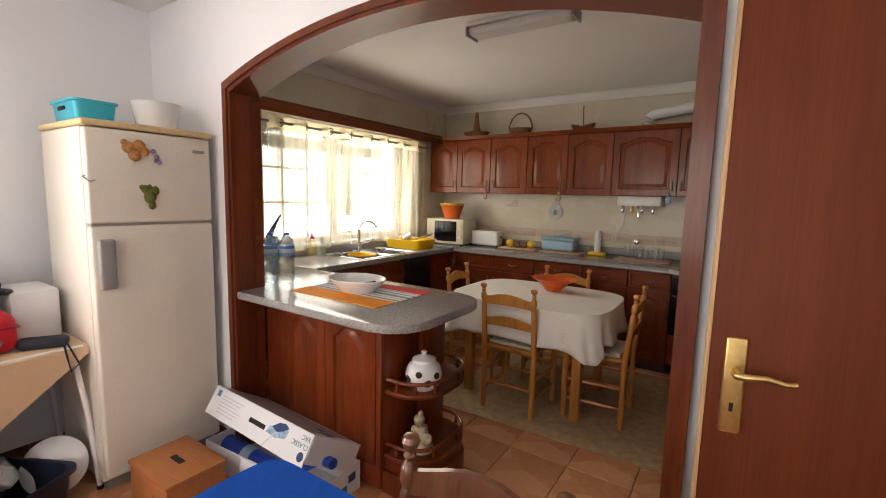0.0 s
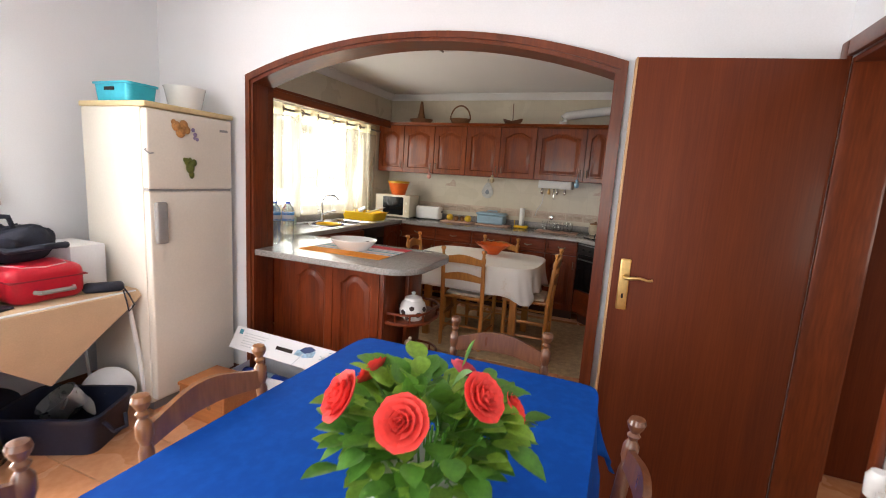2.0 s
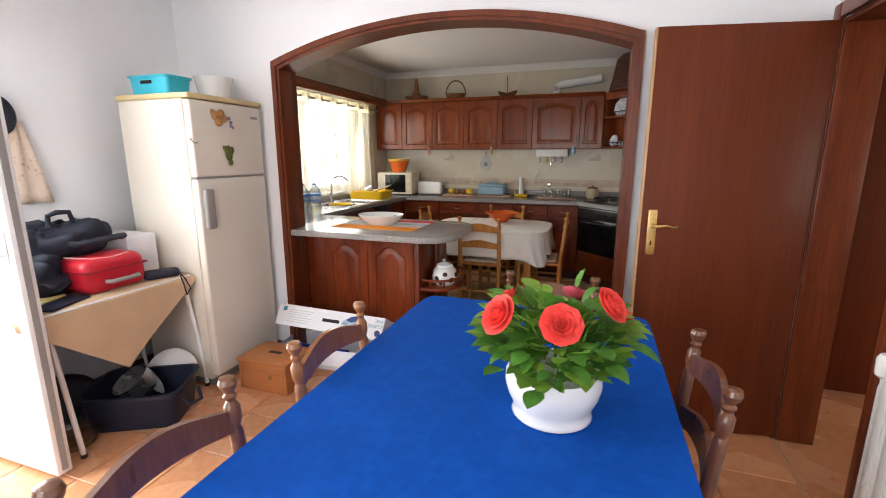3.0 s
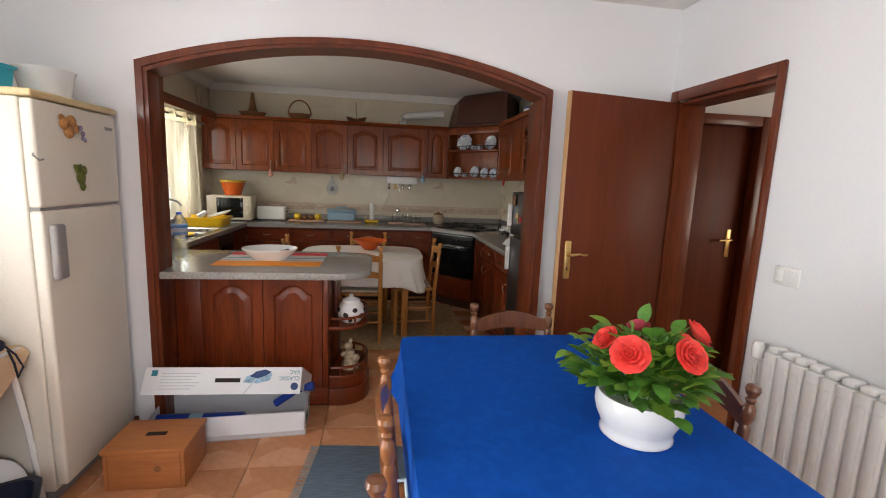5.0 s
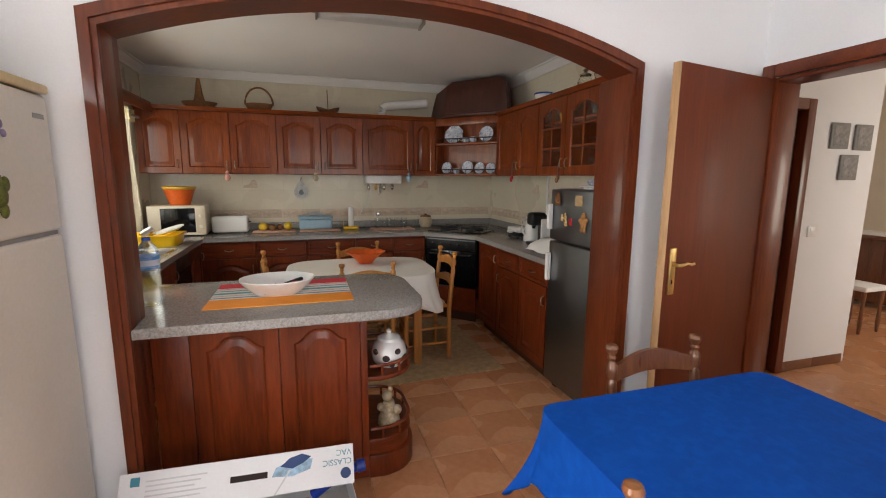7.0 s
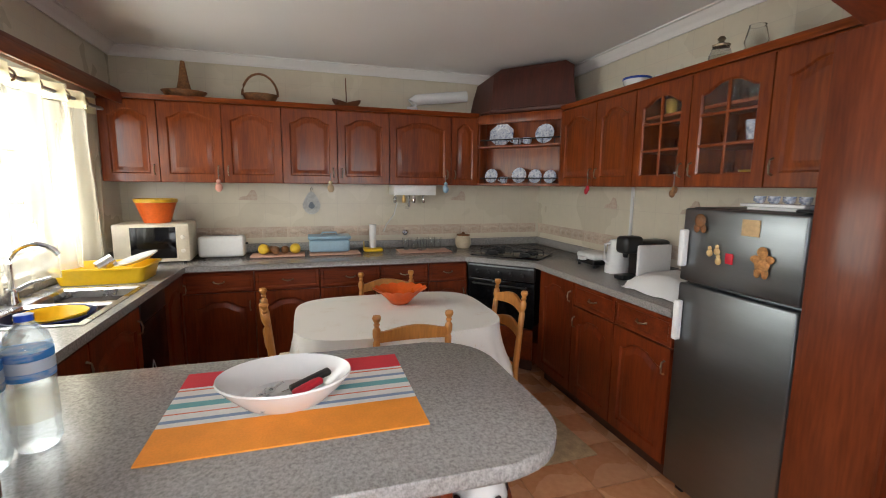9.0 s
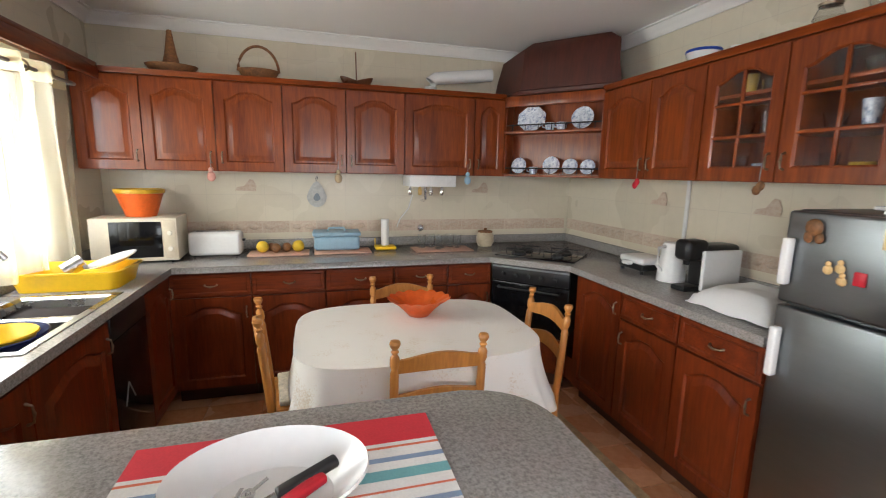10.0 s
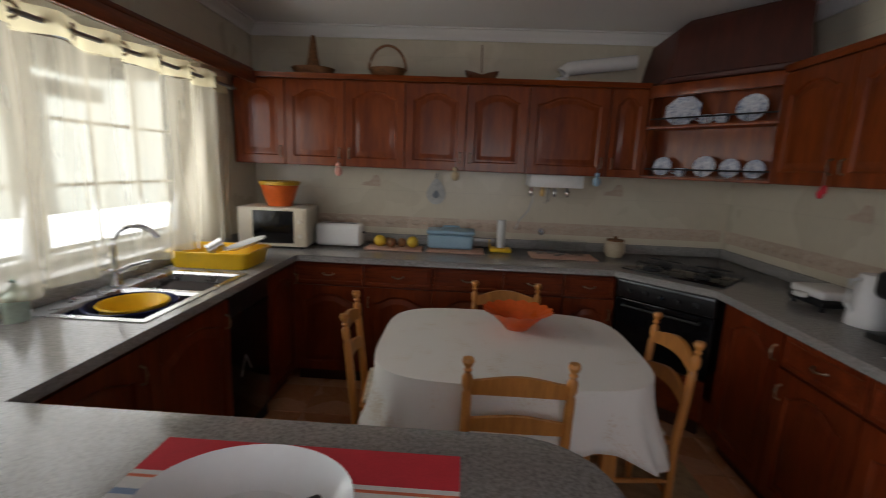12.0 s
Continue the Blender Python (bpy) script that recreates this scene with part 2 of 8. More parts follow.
def prism(bm, loop, depth, place=None):
    """A flat outline of (u, v) pairs, extruded from 0 to depth along w; place maps (u, w, v)."""
    a = [bm.verts.new((u, 0, v)) for u, v in loop]
    b = [bm.verts.new((u, depth, v)) for u, v in loop]
    bm.faces.new(a)
    bm.faces.new(list(reversed(b)))
    k = len(loop)
    for i in range(k):
        bm.faces.new((a[i], b[i], b[(i + 1) % k], a[(i + 1) % k]))
    if place:
        bmesh.ops.transform(bm, matrix=place, verts=a + b)
    return bm


def slab(bm, loop, z0, z1, bevel=0.0):
    """A flat outline of (x, y) pairs between two heights."""
    a = [bm.verts.new((x, y, z0)) for x, y in loop]
    b = [bm.verts.new((x, y, z1)) for x, y in loop]
    bm.faces.new(list(reversed(a)))
    bm.faces.new(b)
    k = len(loop)
    edges = []
    for i in range(k):
        bm.faces.new((a[i], a[(i + 1) % k], b[(i + 1) % k], b[i]))
    if bevel:
        rim = [e for v in a + b for e in v.link_edges if abs(e.verts[0].co.z - e.verts[1].co.z) < 1e-6]
        bmesh.ops.bevel(bm, geom=list(set(rim)), offset=bevel, segments=2, profile=0.5, affect="EDGES")
    return bm


def mesh_of(name, bm, material, smooth=35):
    bmesh.ops.recalc_face_normals(bm, faces=bm.faces)
    me = bpy.data.meshes.new(name)
    bm.to_mesh(me)
    bm.free()
    me.materials.append(material)
    if smooth:
        me.polygons.foreach_set("use_smooth", [True] * len(me.polygons))
        me.set_sharp_from_angle(angle=radians(smooth))
    return me


def thing(name, base, label, category, group="", kind=""):
    """An empty at the base of a thing, whose parts are built in world places."""
    ob = new(name)
    ob.empty_display_size = 0.1
    ob.location = base
    OFFS[ob.name] = Vector(base)
    return tagged(ob, label, category, group, kind)


def part(name, bm, material, parent, label="", smooth=35):
    off = OFFS.get(parent.name, Vector((0, 0, 0)))
    if off.length:
        bmesh.ops.translate(bm, verts=bm.verts, vec=-off)
    ob = new(name, mesh_of(name, bm, material, smooth))
    ob.parent = parent
    OFFS[ob.name] = off
    return tagged(ob, label)


def solo(name, bm, material, base, label, category, group="", kind="", smooth=35):
    """A thing of one mesh, with its origin at its base."""
    bmesh.ops.translate(bm, verts=bm.verts, vec=-Vector(base))
    ob = new(name, mesh_of(name, bm, material, smooth))
    ob.location = base
    OFFS[ob.name] = Vector(base)
    return tagged(ob, label, category, group, kind)


def setting(name, bm, material, label="", smooth=35):
    ob = new(name, mesh_of(name, bm, material, smooth))
    return tagged(ob, label, "", "", "structure")


# ---- large structure ----
XW, XE, XK = -3.20, 0.56, 0.45          # west wall, dining east wall, kitchen east wall
YA, YB, YN, YS = 1.47, 1.62, 4.75, -2.6  # arch wall faces, kitchen back wall, south wall
ZC = 2.50
CT = 0.91                                # worktop height
CX, HALF = -1.302, 1.098                 # arch centre, half width of its casing
AZ, RISE = 1.995, 0.185                  # casing corner height and rise


def arch_curve(half, z0, rise, n=28):
    rad = (half * half + rise * rise) / (2 * rise)
    a = math.asin(half / rad)
    return [(CX + rad * math.sin(-a + 2 * a * i / n), z0 + rise - rad + rad * math.cos(-a + 2 * a * i / n)) for i in range(n + 1)]


floor = setting("floor", B((-3.45, -2.8, -0.12), (0.56, 4.95, -0.006), 0), M_GROUT, "terracotta tiled floor with thin joints")
floor_hall = setting("floor_hall", B((0.56, -0.6, -0.12), (6.2, 4.95, -0.004), 0), M_TERRACOTTA, "plain terracotta hall floor")
ceiling = setting("ceiling", B((-3.45, -2.8, ZC), (6.2, 4.95, ZC + 0.12), 0), M_CEIL, "white painted ceiling")

# west wall with the balcony door and the kitchen window
WIN = (2.22, 4.08, 0.99, 2.08)
BAL = (-1.0, 0.03, 0.0, 2.1)
bm = bmesh.new()
box(bm, (-3.45, -2.8, 0), (XW, BAL[0], ZC))
box(bm, (-3.45, BAL[0], BAL[3]), (XW, BAL[1], ZC))
box(bm, (-3.45, BAL[1], 0), (XW, YB, ZC))
wall_west = setting("wall_west", bm, M_PLASTER, "white plastered wall")
bm = bmesh.new()
box(bm, (-3.45, YB, 0), (XW, WIN[0], ZC))
box(bm, (-3.45, WIN[0], 0), (XW, WIN[1], WIN[2]))
box(bm, (-3.45, WIN[0], WIN[3]), (XW, WIN[1], ZC))
box(bm, (-3.45, WIN[1], 0), (XW, 4.95, ZC))
wall_kitchen_west = setting("wall_kitchen_west", bm, M_KTILE, "cream tiled kitchen wall with a wide window")
wall_north = setting("wall_north", B((XW, YN, 0), (0.65, 4.95, ZC), 0), M_KTILE, "cream tiled kitchen wall")
wall_kitchen_east = setting("wall_kitchen_east", B((XK, YB, 0), (0.65, YN, ZC), 0), M_KTILE, "cream tiled kitchen wall")
# the opening in this unseen wall is added for the dining fill lamp
bm = bmesh.new()
box(bm, (-3.45, -2.8, 0), (-2.25, YS, ZC))
box(bm, (-2.25, -2.8, 0), (-0.15, YS, 0.9))
box(bm, (-2.25, -2.8, 2.1), (-0.15, YS, ZC))
box(bm, (-0.15, -2.8, 0), (0.7, YS, ZC))
wall_south = setting("wall_south", bm, M_PLASTER, "unseen white plastered wall with an added window opening")
# east wall with the passage to the hall
PY0, PY1, PZ = 0.725, 1.41, 1.985
bm = bmesh.new()
box(bm, (XE, YS, 0), (0.70, PY0, ZC))
box(bm, (XE, PY0, PZ), (0.70, PY1, ZC))
box(bm, (XE, PY1, 0), (0.70, YA, ZC))
wall_east = setting("wall_east", bm, M_PLASTER, "white plastered wall with a doorway")

# arch wall
inner = arch_curve(HALF - 0.03, AZ - 0.03, RISE)
bm = bmesh.new()
box(bm, (XW, YA, 0), (CX - HALF + 0.03, YB - 0.05, ZC))
box(bm, (CX + HALF - 0.03, YA, 0), (0.70, YB, ZC))
prism(bm, [(CX - HALF + 0.03, ZC)] + inner + [(CX + HALF - 0.03, ZC)], YB - YA, Matrix.Translation((0, YA, 0)))
wall_arch = setting("wall_arch", bm, M_PLASTER, "white plastered wall with a wide flat arch")


def arch_band(half_out, z_out, half_in, z_in, y0, y1, rise_in):
    out, inn = arch_curve(half_out, z_out, RISE), arch_curve(half_in, z_in, rise_in)
    o = [(CX - half_out, 0)] + out + [(CX + half_out, 0)]
    i = [(CX - half_in, 0)] + inn + [(CX + half_in, 0)]
    bm = bmesh.new()
    rows = [[bm.verts.new((x, y, z)) for x, z in loop] for loop, y in ((o, y0), (i, y0), (i, y1), (o, y1))]
    for a in range(4):
        r, s = rows[a], rows[(a + 1) % 4]
        for k in range(len(r) - 1):
            bm.faces.new((r[k], r[k + 1], s[k + 1], s[k]))
    for k in (0, -1):
        bm.faces.new([r[k] for r in rows])
    return bm


arch = tagged(new("arch_trim"), "reddish mahogany casing round the flat kitchen arch", "door casing", "", "structure")
part("outer_moulding", arch_band(HALF, AZ, HALF - 0.034, AZ - 0.030, YA - 0.030, YA - 0.001, RISE), M_TRIM, arch)
part("inner_moulding", arch_band(HALF - 0.034, AZ - 0.030, HALF - 0.052, AZ - 0.046, YA - 0.018, YA + 0.004, RISE), M_TRIM, arch)
for x0, x1, y1 in ((CX - HALF + 0.031, CX - HALF + 0.050, YB - 0.04), (CX + HALF - 0.050, CX + HALF - 0.031, YB + 0.082)):
    part("jamb_lining", B((x0, YA + 0.005, 0), (x1, y1, AZ - 0.046), 0.003), M_TRIM, arch)
part("head_lining", arch_band(HALF - 0.032, AZ - 0.031, HALF - 0.049, AZ - 0.043, YA + 0.006, YB + 0.01, RISE), M_TRIM_X, arch)

# cornices
def cornice(name, a, b, side):
    """A cove between two points along a wall; side is the way into the room."""
    a, b, s = Vector(a), Vector(b), Vector(side)
    prof = [(0.0, -0.075), (0.012, -0.075), (0.016, -0.058), (0.030, -0.045), (0.052, -0.028), (0.062, -0.014), (0.080, -0.012), (0.080, -0.002), (0.0, -0.002)]
    bm = bmesh.new()
    r0 = [bm.verts.new(a + s * u + Vector((0, 0, v))) for u, v in prof]
    r1 = [bm.verts.new(b + s * u + Vector((0, 0, v))) for u, v in prof]
    for i in range(len(prof)):
        j = (i + 1) % len(prof)
        bm.faces.new((r0[i], r0[j], r1[j], r1[i]))
    bm.faces.new(r0)
    bm.faces.new(r1)
    return setting(name, bm, M_CEIL, "white plaster cornice")


cornice("cornice_1", (XW, YN - 0.002, ZC), (XK, YN - 0.002, ZC), (0, -1, 0))
cornice("cornice_2", (XW + 0.002, YB, ZC), (XW + 0.002, YN, ZC), (1, 0, 0))
cornice("cornice_3", (XK - 0.002, YB, ZC), (XK - 0.002, YN, ZC), (-1, 0, 0))

# hall beyond the passage
bm = bmesh.new()
box(bm, (0.70, 2.0, 0), (0.95, 2.15, ZC))
box(bm, (0.95, 2.0, 1.97), (1.68, 2.15, ZC))
box(bm, (1.68, 2.0, 0), (2.44, 2.15, ZC))
wall_hall_north = setting("wall_hall_north", bm, M_PLASTER, "white hall wall with an inner door")
setting("wall_hall_west", B((0.62, YB, 0), (0.70, 2.15, ZC), 0), M_PLASTER)
setting("wall_living_west", B((2.29, 2.15, 0), (2.44, 4.95, ZC), 0), M_PLASTER)
setting("wall_living_north", B((2.44, 4.75, 0), (6.2, 4.95, ZC), 0), M_PLASTER)
setting("wall_living_east", B((6.0, -0.6, 0), (6.2, 4.75, ZC), 0), mat("warm_plaster", (0.74, 0.66, 0.54), 0.85, var=0.03, bump=0.08), "warm cream living room wall")
# unseen wall, its window opening added beside the far room's fill lamp
bm = bmesh.new()
box(bm, (0.70, -0.6, 0), (3.1, -0.45, ZC))
box(bm, (3.1, -0.6, 0), (4.9, -0.45, 0.9))
box(bm, (3.1, -0.6, 2.15), (4.9, -0.45, ZC))
box(bm, (4.9, -0.6, 0), (6.0, -0.45, ZC))
setting("wall_hall_south", bm, M_PLASTER)

# passage casing and hall door
casing = tagged(new("door_casing"), "reddish mahogany casing round the open passage", "door casing", "", "structure")
for y0, y1 in ((PY0 - 0.028, PY0 + 0.006), (PY1 - 0.012, PY1 + 0.05)):
    part("jamb_moulding", B((XE - 0.022, y0, 0), (XE - 0.001, y1, PZ + 0.05), 0.006), M_TRIM, casing)
part("head_moulding", B((XE - 0.022, PY0 + 0.0065, PZ - 0.012), (XE - 0.001, PY1 - 0.013, PZ + 0.05), 0.006), M_TRIM_X, casing)
for y0, y1 in ((PY0 + 0.001, PY0 + 0.008), (PY1 - 0.022, PY1 - 0.001)):
    part("jamb_lining", B((XE + 0.001, y0, 0), (0.72, y1, PZ - 0.014), 0.003), M_TRIM, casing)
part("head_lining", B((XE + 0.001, PY0 + 0.009, PZ - 0.034), (0.72, PY1 - 0.023, PZ - 0.014), 0.003), M_TRIM_X, casing)
hall_door = tagged(new("door_2"), "closed dark mahogany hall door with a brass handle", "door", "", "structure")
part("leaf", B((0.96, 2.06, 0.005), (1.67, 2.10, 1.96), 0.003), M_DOOR, hall_door)
for x0, x1 in ((0.90, 0.97), (1.66, 1.735)):
    part("casing", B((x0, 1.978, 0), (x1, 2.055, 2.03), 0.006), M_TRIM, hall_door)
part("head_casing", B((0.971, 1.978, 1.955), (1.659, 2.055, 2.03), 0.006), M_TRIM_X, hall_door)
part("handle_plate", B((1.545, 2.052, 0.95), (1.585, 2.059, 1.17), 0.004), M_BRASS, hall_door)
part("lever", tube(bmesh.new(), [(1.565, 2.052, 1.09), (1.565, 2.015, 1.09), (1.53, 2.008, 1.09), (1.46, 2.012, 1.085)], 0.008), M_BRASS, hall_door)

# open door leaf in the dining room
dl = thing("door_1", (0.545, 1.415, 0.0), "open mahogany veneer door with a brass lever handle", "door", "", "structure")
ang = math.atan2(1.280 - 1.415, -0.172 - 0.545)
W = 0.73
leafm = Matrix.Rotation(ang, 4, "Z")


def leafpart(name, bm, material, parent, label=""):
    bmesh.ops.transform(bm, matrix=leafm, verts=bm.verts)
    ob = new(name, mesh_of(name, bm, material))
    ob.parent = parent
    return tagged(ob, label)


leaf = leafpart("leaf", B((0.0, -0.018, 0.008), (W - 0.005, 0.018, 1.965), 0.002), M_DOOR, dl)
leafpart("edge_strip", B((W - 0.0045, -0.0185, 0.008), (W + 0.001, 0.0185, 1.965), 0.001), M_EDGE, dl, "pale unstained door edge")
for s in (1, -1):
    leafpart("handle_plate", B((W - 0.075, min(s * 0.018, s * 0.025), 0.935), (W - 0.033, max(s * 0.018, s * 0.025), 1.155), 0.006, 3), M_BRASS, dl, "brass backplate")
    leafpart("keyhole", B((W - 0.058, min(s * 0.0251, s * 0.0262), 0.985), (W - 0.050, max(s * 0.0251, s * 0.0262), 1.005), 0), M_DARK, dl)
    leafpart("lever", tube(bmesh.new(), [(W - 0.054, s * 0.024, 1.078), (W - 0.054, s * 0.055, 1.078), (W - 0.070, s * 0.063, 1.080), (W - 0.105, s * 0.063, 1.084), (W - 0.14, s * 0.061, 1.076), (W - 0.158, s * 0.059, 1.079)], [0.009, 0.008, 0.008, 0.006, 0.0055, 0.006]), M_BRASS, dl, "curved brass lever")

# ---- cabinets ----


def cat_loop(w, h, side, top, arch_h, n=10):
    """Inner outline of an arched cabinet door, counted from the lower left corner."""
    x0, x1, z0, zs = side, w - side, side, h - top - arch_h
    pts = [(x0, z0), (x1, z0), (x1, zs)]
    for i in range(1, n):
        u = i / n
        x = x1 + (x0 - x1) * u
        s = min(1, max(0, (0.5 - abs(u - 0.5)) / 0.5))
        pts.append((x, zs + arch_h * (0.5 - 0.5 * math.cos(math.pi * min(1, s * 1.25)))))
    pts.append((x0, zs))
    return pts


def shrink(loop, d, w, h):
    cx, cz = w / 2, sum(p[1] for p in loop) / len(loop)
    x0, x1 = min(p[0] for p in loop), max(p[0] for p in loop)
    z0, z1 = min(p[1] for p in loop), max(p[1] for p in loop)
    fx, fz = 1 - 2 * d / (x1 - x0), 1 - 2 * d / (z1 - z0)
    mx, mz = (x0 + x1) / 2, (z0 + z1) / 2
    return [(mx + (x - mx) * fx, mz + (z - mz) * fz) for x, z in loop]


def ring_faces(bm, la, lb):
    k = len(la)
    for i in range(k):
        j = (i + 1) % k
        bm.faces.new((la[i], la[j], lb[j], lb[i]))


def door_front(parent, m, w, h, knob="r", arch_h=0.05, side=0.058, glass=False, name="door", handle_low=False, pull=True, wood=M_CHERRY):
    """A framed cabinet door in its own plane (x across, z up, -y out), laid by m."""
    inn = cat_loop(w, h, side, side, arch_h)
    out = [(0, 0), (w, 0), (w, inn[2][1])] + [(x, h) for x, z in inn[3:-1]] + [(0, inn[-1][1])]
    out[3] = (w, h)
    out[-2] = (0, h)
    T = 0.02
    bm = bmesh.new()
    o0 = [bm.verts.new((x, -T, z)) for x, z in out]
    i0 = [bm.verts.new((x, -T, z)) for x, z in inn]
    sub = shrink(inn, 0.009, w, h)
    i1 = [bm.verts.new((x, -T + 0.009, z)) for x, z in sub]
    o1 = [bm.verts.new((x, 0, z)) for x, z in out]
    i2 = [bm.verts.new((x, 0, z)) for x, z in sub]
    ring_faces(bm, o0, i0)
    ring_faces(bm, i0, i1)
    ring_faces(bm, i1, i2)
    ring_faces(bm, i2, o1)
    ring_faces(bm, o1, o0)
    outer_edges = [e for v in o0 for e in v.link_edges if e.other_vert(v) in o0]
    bmesh.ops.transform(bm, matrix=m, verts=bm.verts)
    d = part(name, bm, wood, parent, "", 20)
    if not glass:
        bm = bmesh.new()
        loops = [(sub, -T + 0.010), (shrink(sub, 0.010, w, h), -T + 0.010), (shrink(sub, 0.012, w, h), -T + 0.0095), (shrink(sub, 0.036, w, h), -T + 0.0005), (shrink(sub, 0.039, w, h), -T), (shrink(sub, 0.041, w, h), -T)]
        rows = [[bm.verts.new((x, y, z)) for x, z in lp] for lp, y in loops]
        for ra, rb in zip(rows, rows[1:]):
            ring_faces(bm, ra, rb)
        bm.faces.new(rows[-1])
        bmesh.ops.transform(bm, matrix=m, verts=bm.verts)
        part("raised_panel", bm, wood, d, "", 40)
    else:
        bm = prism(bmesh.new(), shrink(sub, -0.004, w, h), 0.003, m @ Matrix.Translation((0, -0.010, 0)))
        g = part("glass_pane", bm, M_GLASS, d, "clear glass pane")
        g.visible_shadow = False
        x0, x1, z0, z1 = side, w - side, side, h - side - arch_h
        bars = [((w / 2 - 0.008, -0.017, z0), (w / 2 + 0.008, -0.004, z1 + arch_h * 0.9))]
        bars += [((x0, -0.018, z0 + (z1 - z0) * f - 0.007), (x1, -0.005, z0 + (z1 - z0) * f + 0.007)) for f in (0.36, 0.74)]
        for lo, hi in bars:
            part("glazing_bar", (lambda b: (bmesh.ops.transform(b, matrix=m, verts=b.verts), b)[1])(B(lo, hi, 0.003)), wood, d)
    if pull:
        kx = w - 0.030 if knob == "r" else 0.030
        kz = h - 0.10 if handle_low else 0.085
        bm = tube(bmesh.new(), [(kx, -T, kz - 0.035), (kx, -T - 0.018, kz - 0.028), (kx, -T - 0.022, kz), (kx, -T - 0.018, kz + 0.028), (kx, -T, kz + 0.035)], [0.006, 0.004, 0.0055, 0.004, 0.006], 8)
        bmesh.ops.transform(bm, matrix=m, verts=bm.verts)
        part("pull", bm, M_PEWTER, d, "small antique metal pull")
    return d


def drawer_front(parent, m, w, h, pull=True):
    bm = bmesh.new()
    def lp(d, y):
        return [bm.verts.new((x, y, z)) for x, z in ((d, d), (w - d, d), (w - d, h - d), (d, h - d))]
    rows = [lp(0, 0), lp(0, -0.016), lp(0.006, -0.020), lp(0.022, -0.020), lp(0.028, -0.015)]
    for a, b in zip(rows, rows[1:]):
        ring_faces(bm, a, b)
    bm.faces.new(rows[-1])
    bm.faces.new(rows[0])
    bmesh.ops.transform(bm, matrix=m, verts=bm.verts)
    d = part("drawer_front", bm, M_SHADECHERRY_X, parent, "", 12)
    if pull:
        c = w / 2
        bm = tube(bmesh.new(), [(c - 0.035, -0.015, h / 2), (c - 0.028, -0.032, h / 2 - 0.004), (c, -0.037, h / 2 - 0.008), (c + 0.028, -0.032, h / 2 - 0.004), (c + 0.035, -0.015, h / 2)], [0.007, 0.004, 0.006, 0.004, 0.007], 8)
        bmesh.ops.transform(bm, matrix=m, verts=bm.verts)
        part("pull", bm, M_PEWTER, d, "small antique metal pull")
    return d


FACE_S = lambda x, y, z: pose(x, y, z)                   # faces -y
FACE_W = lambda x, y, z: pose(x, y, z, 0, 0, -90)        # faces -x, runs towards -y
FACE_E = lambda x, y, z: pose(x, y, z, 0, 0, 90)         # faces +x, runs towards +y
ZU0, ZU1 = 1.49, 2.075
YU, XU = 4.437, 0.142
UPPER_N = [-3.185, -2.82, -2.40, -1.98, -1.56, -1.14, -0.60, -0.352]
LBL_U = "cherry wall cabinet with an arched raised-panel door"
for k, (x0, x1) in enumerate(zip(UPPER_N, UPPER_N[1:])):
    c = thing("wall_cabinet", ((x0 + x1) / 2, 4.6, ZU0), LBL_U + (" over the gas heater" if k == 5 else ""), "wall cabinet", "north wall cabinets")
    part("body", B((x0 + 0.001, YU, ZU0), (x1 - 0.001, YN - 0.002, ZU1), 0.002), M_CHERRY, c)
    door_front(c, FACE_S(x0 + 0.004, YU - 0.001, ZU0 + 0.005), x1 - x0 - 0.008, ZU1 - ZU0 - 0.02, "r" if k in (0, 1, 3, 5) else "l", side=0.055 if k < 6 else 0.045)
UPPER_E = [3.85, 3.40, 3.01, 2.60, 2.17, 1.70]
for k, (y1, y0) in enumerate(zip(UPPER_E, UPPER_E[1:])):
    glass = k in (2, 3)
    c = thing("wall_cabinet", (0.3, (y0 + y1) / 2, ZU0), "cherry wall cabinet with a glazed barred door and crockery inside" if glass else LBL_U, "wall cabinet", "east wall cabinets")
    if not glass:
        part("body", B((XU, y0 + 0.001, ZU0), (XK - 0.002, y1 - 0.001, ZU1), 0.002), M_CHERRY, c)
    else:
        for lo, hi in (((XU, y0 + 0.001, ZU0), (XK - 0.002, y0 + 0.019, ZU1)), ((XU, y1 - 0.019, ZU0), (XK - 0.002, y1 - 0.001, ZU1))):
            part("side_panel", B(lo, hi, 0.002), M_CHERRY, c)
        for z in (ZU0, ZU0 + 0.20, ZU0 + 0.39, ZU1 - 0.018):
            part("shelf", B((XU, y0 + 0.02, z), (XK - 0.02, y1 - 0.02, z + 0.018), 0.002), M_CHERRY_Y, c)
        part("back_panel", B((XK - 0.019, y0 + 0.02, ZU0 + 0.019), (XK - 0.004, y1 - 0.02, ZU1 - 0.019), 0), M_CHERRY, c)
    door_front(c, FACE_W(XU - 0.001, y1 - 0.004, ZU0 + 0.005), y1 - y0 - 0.008, ZU1 - ZU0 - 0.02, "r" if k in (0, 2) else "l", glass=glass)

crown = tagged(new("cabinet_cornice"), "cherry moulding along the tops of the wall cabinets", "moulding", "", "structure")


def moulding(a, b, out, parent, material):
    """A small crown profile along a line; out is the way it stands proud."""
    a, b, s = Vector(a), Vector(b), Vector(out)
    prof = [(-0.05, 0), (0.008, 0), (0.012, 0.010), (0.026, 0.020), (0.030, 0.030), (-0.05, 0.030)]
    bm = bmesh.new()
    r0 = [bm.verts.new(a + s * u + Vector((0, 0, v))) for u, v in prof]
    r1 = [bm.verts.new(b + s * u + Vector((0, 0, v))) for u, v in prof]
    ring_faces(bm, r0, r1)
    bm.faces.new(r0)
    bm.faces.new(r1)
    return part("moulding", bm, material, parent)


